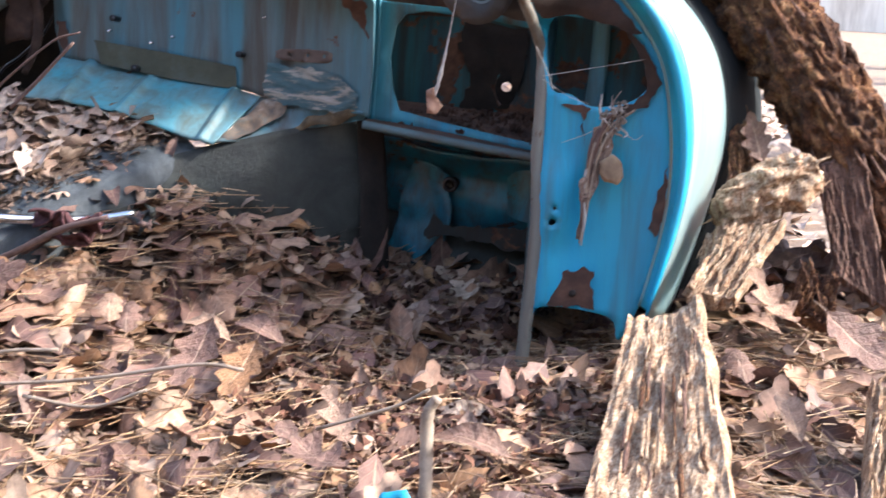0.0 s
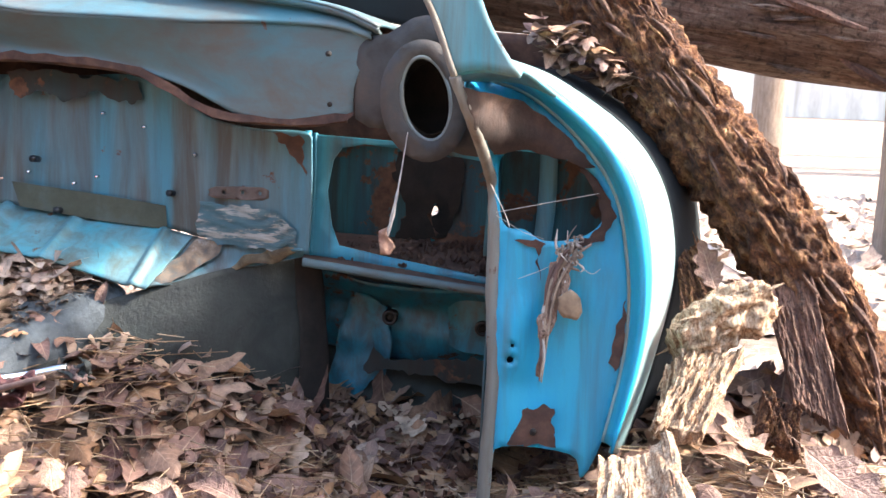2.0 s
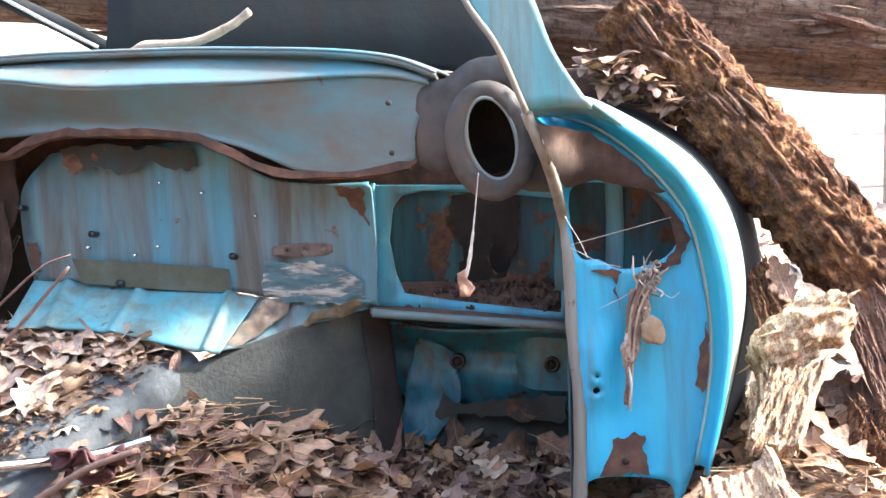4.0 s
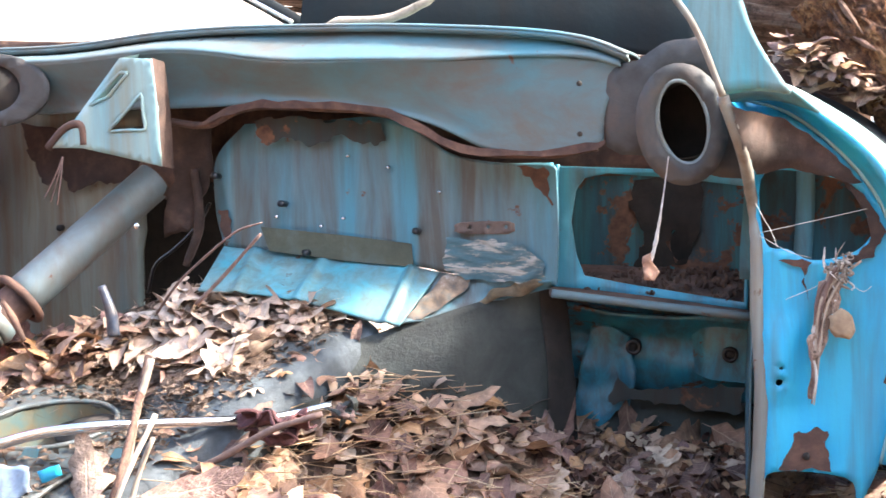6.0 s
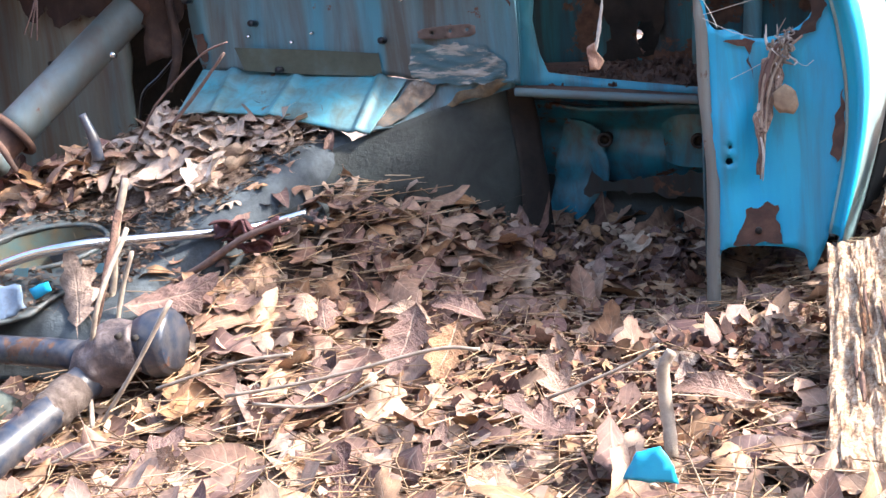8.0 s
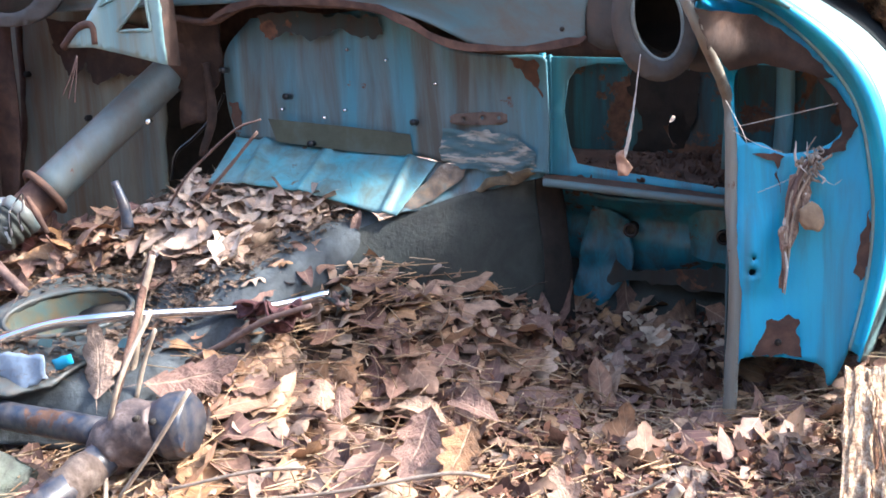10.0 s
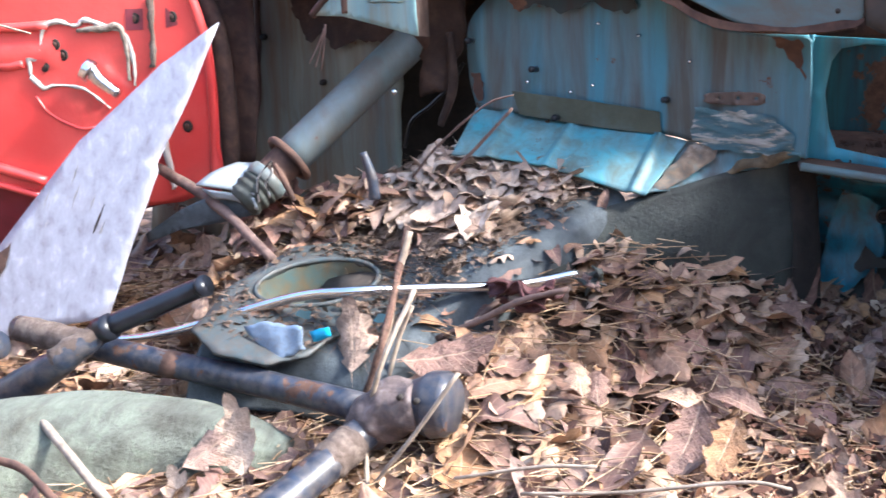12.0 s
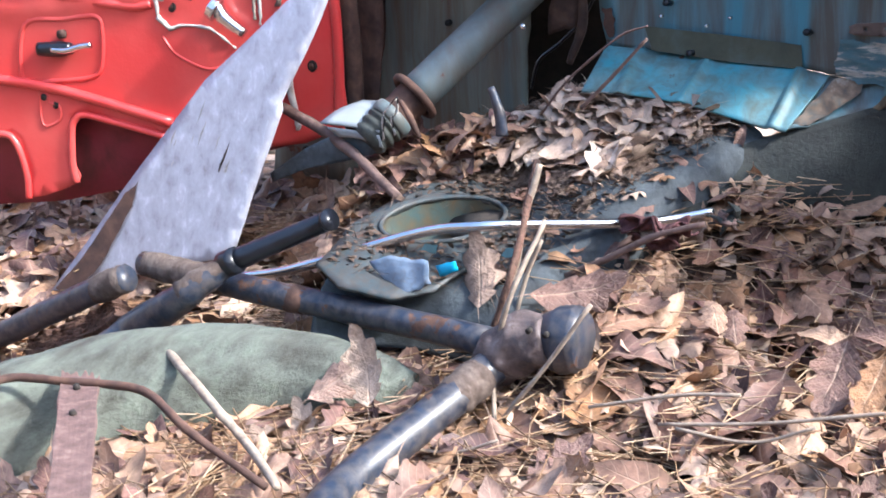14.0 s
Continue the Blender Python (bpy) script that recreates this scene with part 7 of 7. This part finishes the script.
# torn paint, twigs on the door and finer sticks
for pts in ([(-1.870, 2.134, 0.581), (-1.731, 2.176, 0.583), (-1.628, 2.207, 0.591), (-1.522, 2.238, 0.592), (-1.465, 2.256, 0.578), (-1.444, 2.262, 0.572)], [(-1.522, 2.238, 0.592), (-1.514, 2.241, 0.610), (-1.496, 2.246, 0.646), (-1.483, 2.250, 0.676)], [(-1.685, 2.190, 0.586), (-1.644, 2.202, 0.626), (-1.607, 2.213, 0.665)]):
    stick("dry_twig", [(x, y - 0.03, z) for x, y, z in pts], 0.0022, TWIG, "thin bleached twig lying against the red door")
stick("dry_twig", [(x, y - 0.03, z) for x, y, z in [(-1.686, 2.189, 0.681), (-1.689, 2.188, 0.629), (-1.689, 2.188, 0.595), (-1.697, 2.186, 0.560)]], 0.003, DARKTWIG, "short brown twig against the red door")
stick("stick", [(-0.612, 2.050, 0.310), (-0.598, 1.970, 0.235), (-0.598, 1.920, 0.167), (-0.632, 1.920, 0.081)], 0.0055, BARK, "weathered brown stick leaning over the tunnel")
stick("dry_stalk", [(-0.426, 1.800, 0.191), (-0.488, 1.790, 0.101), (-0.547, 1.790, 0.026), (-0.622, 1.780, -0.088)], 0.003, TWIG, "thin yellow stalk over the knuckle")

stain = plate([(-0.593, 2.418, 0.635), (-0.537, 2.418, 0.641), (-0.453, 2.418, 0.632), (-0.379, 2.418, 0.628), (-0.370, 2.418, 0.601), (-0.409, 2.418, 0.594), (-0.446, 2.418, 0.605), (-0.493, 2.418, 0.595), (-0.540, 2.418, 0.605), (-0.584, 2.418, 0.596)], step=0.008, smooth=-10, ragged=0.010)
part("rust_stain", stain, CORNER, firewall, "brown rust stain along the top of the firewall")
for spots in ([(-0.159, 2.413, 0.557), (-0.108, 2.409, 0.551), (-0.106, 2.409, 0.489), (-0.124, 2.410, 0.523)], [(-0.671, 2.454, 0.489), (-0.654, 2.452, 0.489), (-0.650, 2.452, 0.441), (-0.665, 2.453, 0.439)]):
    part("rust_stain", plate([(x, y - 0.006, z) for x, y, z in spots], step=0.008, smooth=-8, ragged=0.007), RUST, firewall)

# scratches on the sheet, broom-like twigs under the bracket, chips on the tubes
for i in range(14):
    p = np.array((-1.255, 2.144, 0.240)) + np.array((rng.uniform(-0.13, 0.03), -0.0035, rng.uniform(-0.10, 0.10)))
    ln = rng.uniform(0.01, 0.035)
    part("scratch", plate([tuple(p + np.array(q) * ln) for q in ((-0.5, 0, -0.9), (0.1, 0, 0.1), (0.5, 0, 0.9), (-0.05, 0, 0.1))], step=0.01, smooth=-3, ragged=0.001), (WEB, WEB, MUD)[i % 3], blade, smooth=False)
for k in range(3):
    a = np.array((-0.875, 2.305, 0.584))
    stick("twig", [a, a + np.array((0.005 * k - 0.012, -0.004, -0.03)), a + np.array((0.011 * k - 0.032, -0.006, -0.065 - 0.006 * k))], 0.0013, DARKTWIG, "straw caught on the column bracket")

# splinters that stand along the upright slab
edge = np.array([(0.371, 2.090, 0.155), (0.456, 2.090, 0.186)])
foot = np.array([(0.363, 1.740, 0.013), (0.527, 1.740, 0.039)])
for i in range(26):
    u, v, ln = rng.uniform(0.05, 0.95), rng.uniform(0.0, 0.75), rng.uniform(0.03, 0.09)
    top, low = edge[0] + (edge[1] - edge[0]) * u, foot[0] + (foot[1] - foot[0]) * u
    run = (low - top) / np.linalg.norm(low - top)
    p = top + (low - top) * v + np.array((0, -0.003, 0.003))
    w = rng.uniform(0.002, 0.0045)
    part("splinter", tube([p, p + run * ln * 0.5 + np.array((rng.normal(0, 0.002), -0.002, 0.002)), p + run * ln], [w * 0.4, w, w * 0.5], 6, 4, wobble=w * 0.5, freq=120), (SPLINTER, BARK, ROTTEN)[i % 3], bpy.data.objects["splintered_slab"], smooth=False)

# splinters that lift off the rotten pieces
pick = np.random.default_rng(17)
for piece in [o for o in scene.objects if o.name.split(".")[0] in ("rotten_chunk", "bark_plate", "bark_chunk")]:
    co = np.array([v.co for v in piece.data.vertices])
    run = np.linalg.svd(co - co.mean(0), full_matrices=False)[2][0]
    front = [v for v in piece.data.vertices if v.normal.y < -0.2 or v.normal.z > 0.5]
    for i in range(14):
        v = front[int(pick.integers(len(front)))]
        p, nrm = np.array(v.co), np.array(v.normal)
        ln, w = pick.uniform(0.018, 0.05), pick.uniform(0.0012, 0.0035)
        way = run + pick.normal(0, 0.16, 3)
        part("splinter", tube([p - way * ln * 0.5, p + nrm * 0.002, p + way * ln * 0.5 + nrm * pick.uniform(0, 0.006)], [w * 0.3, w, w * 0.2], 6, 4, wobble=w * 0.5, freq=120), piece.data.materials[0], piece, smooth=False)
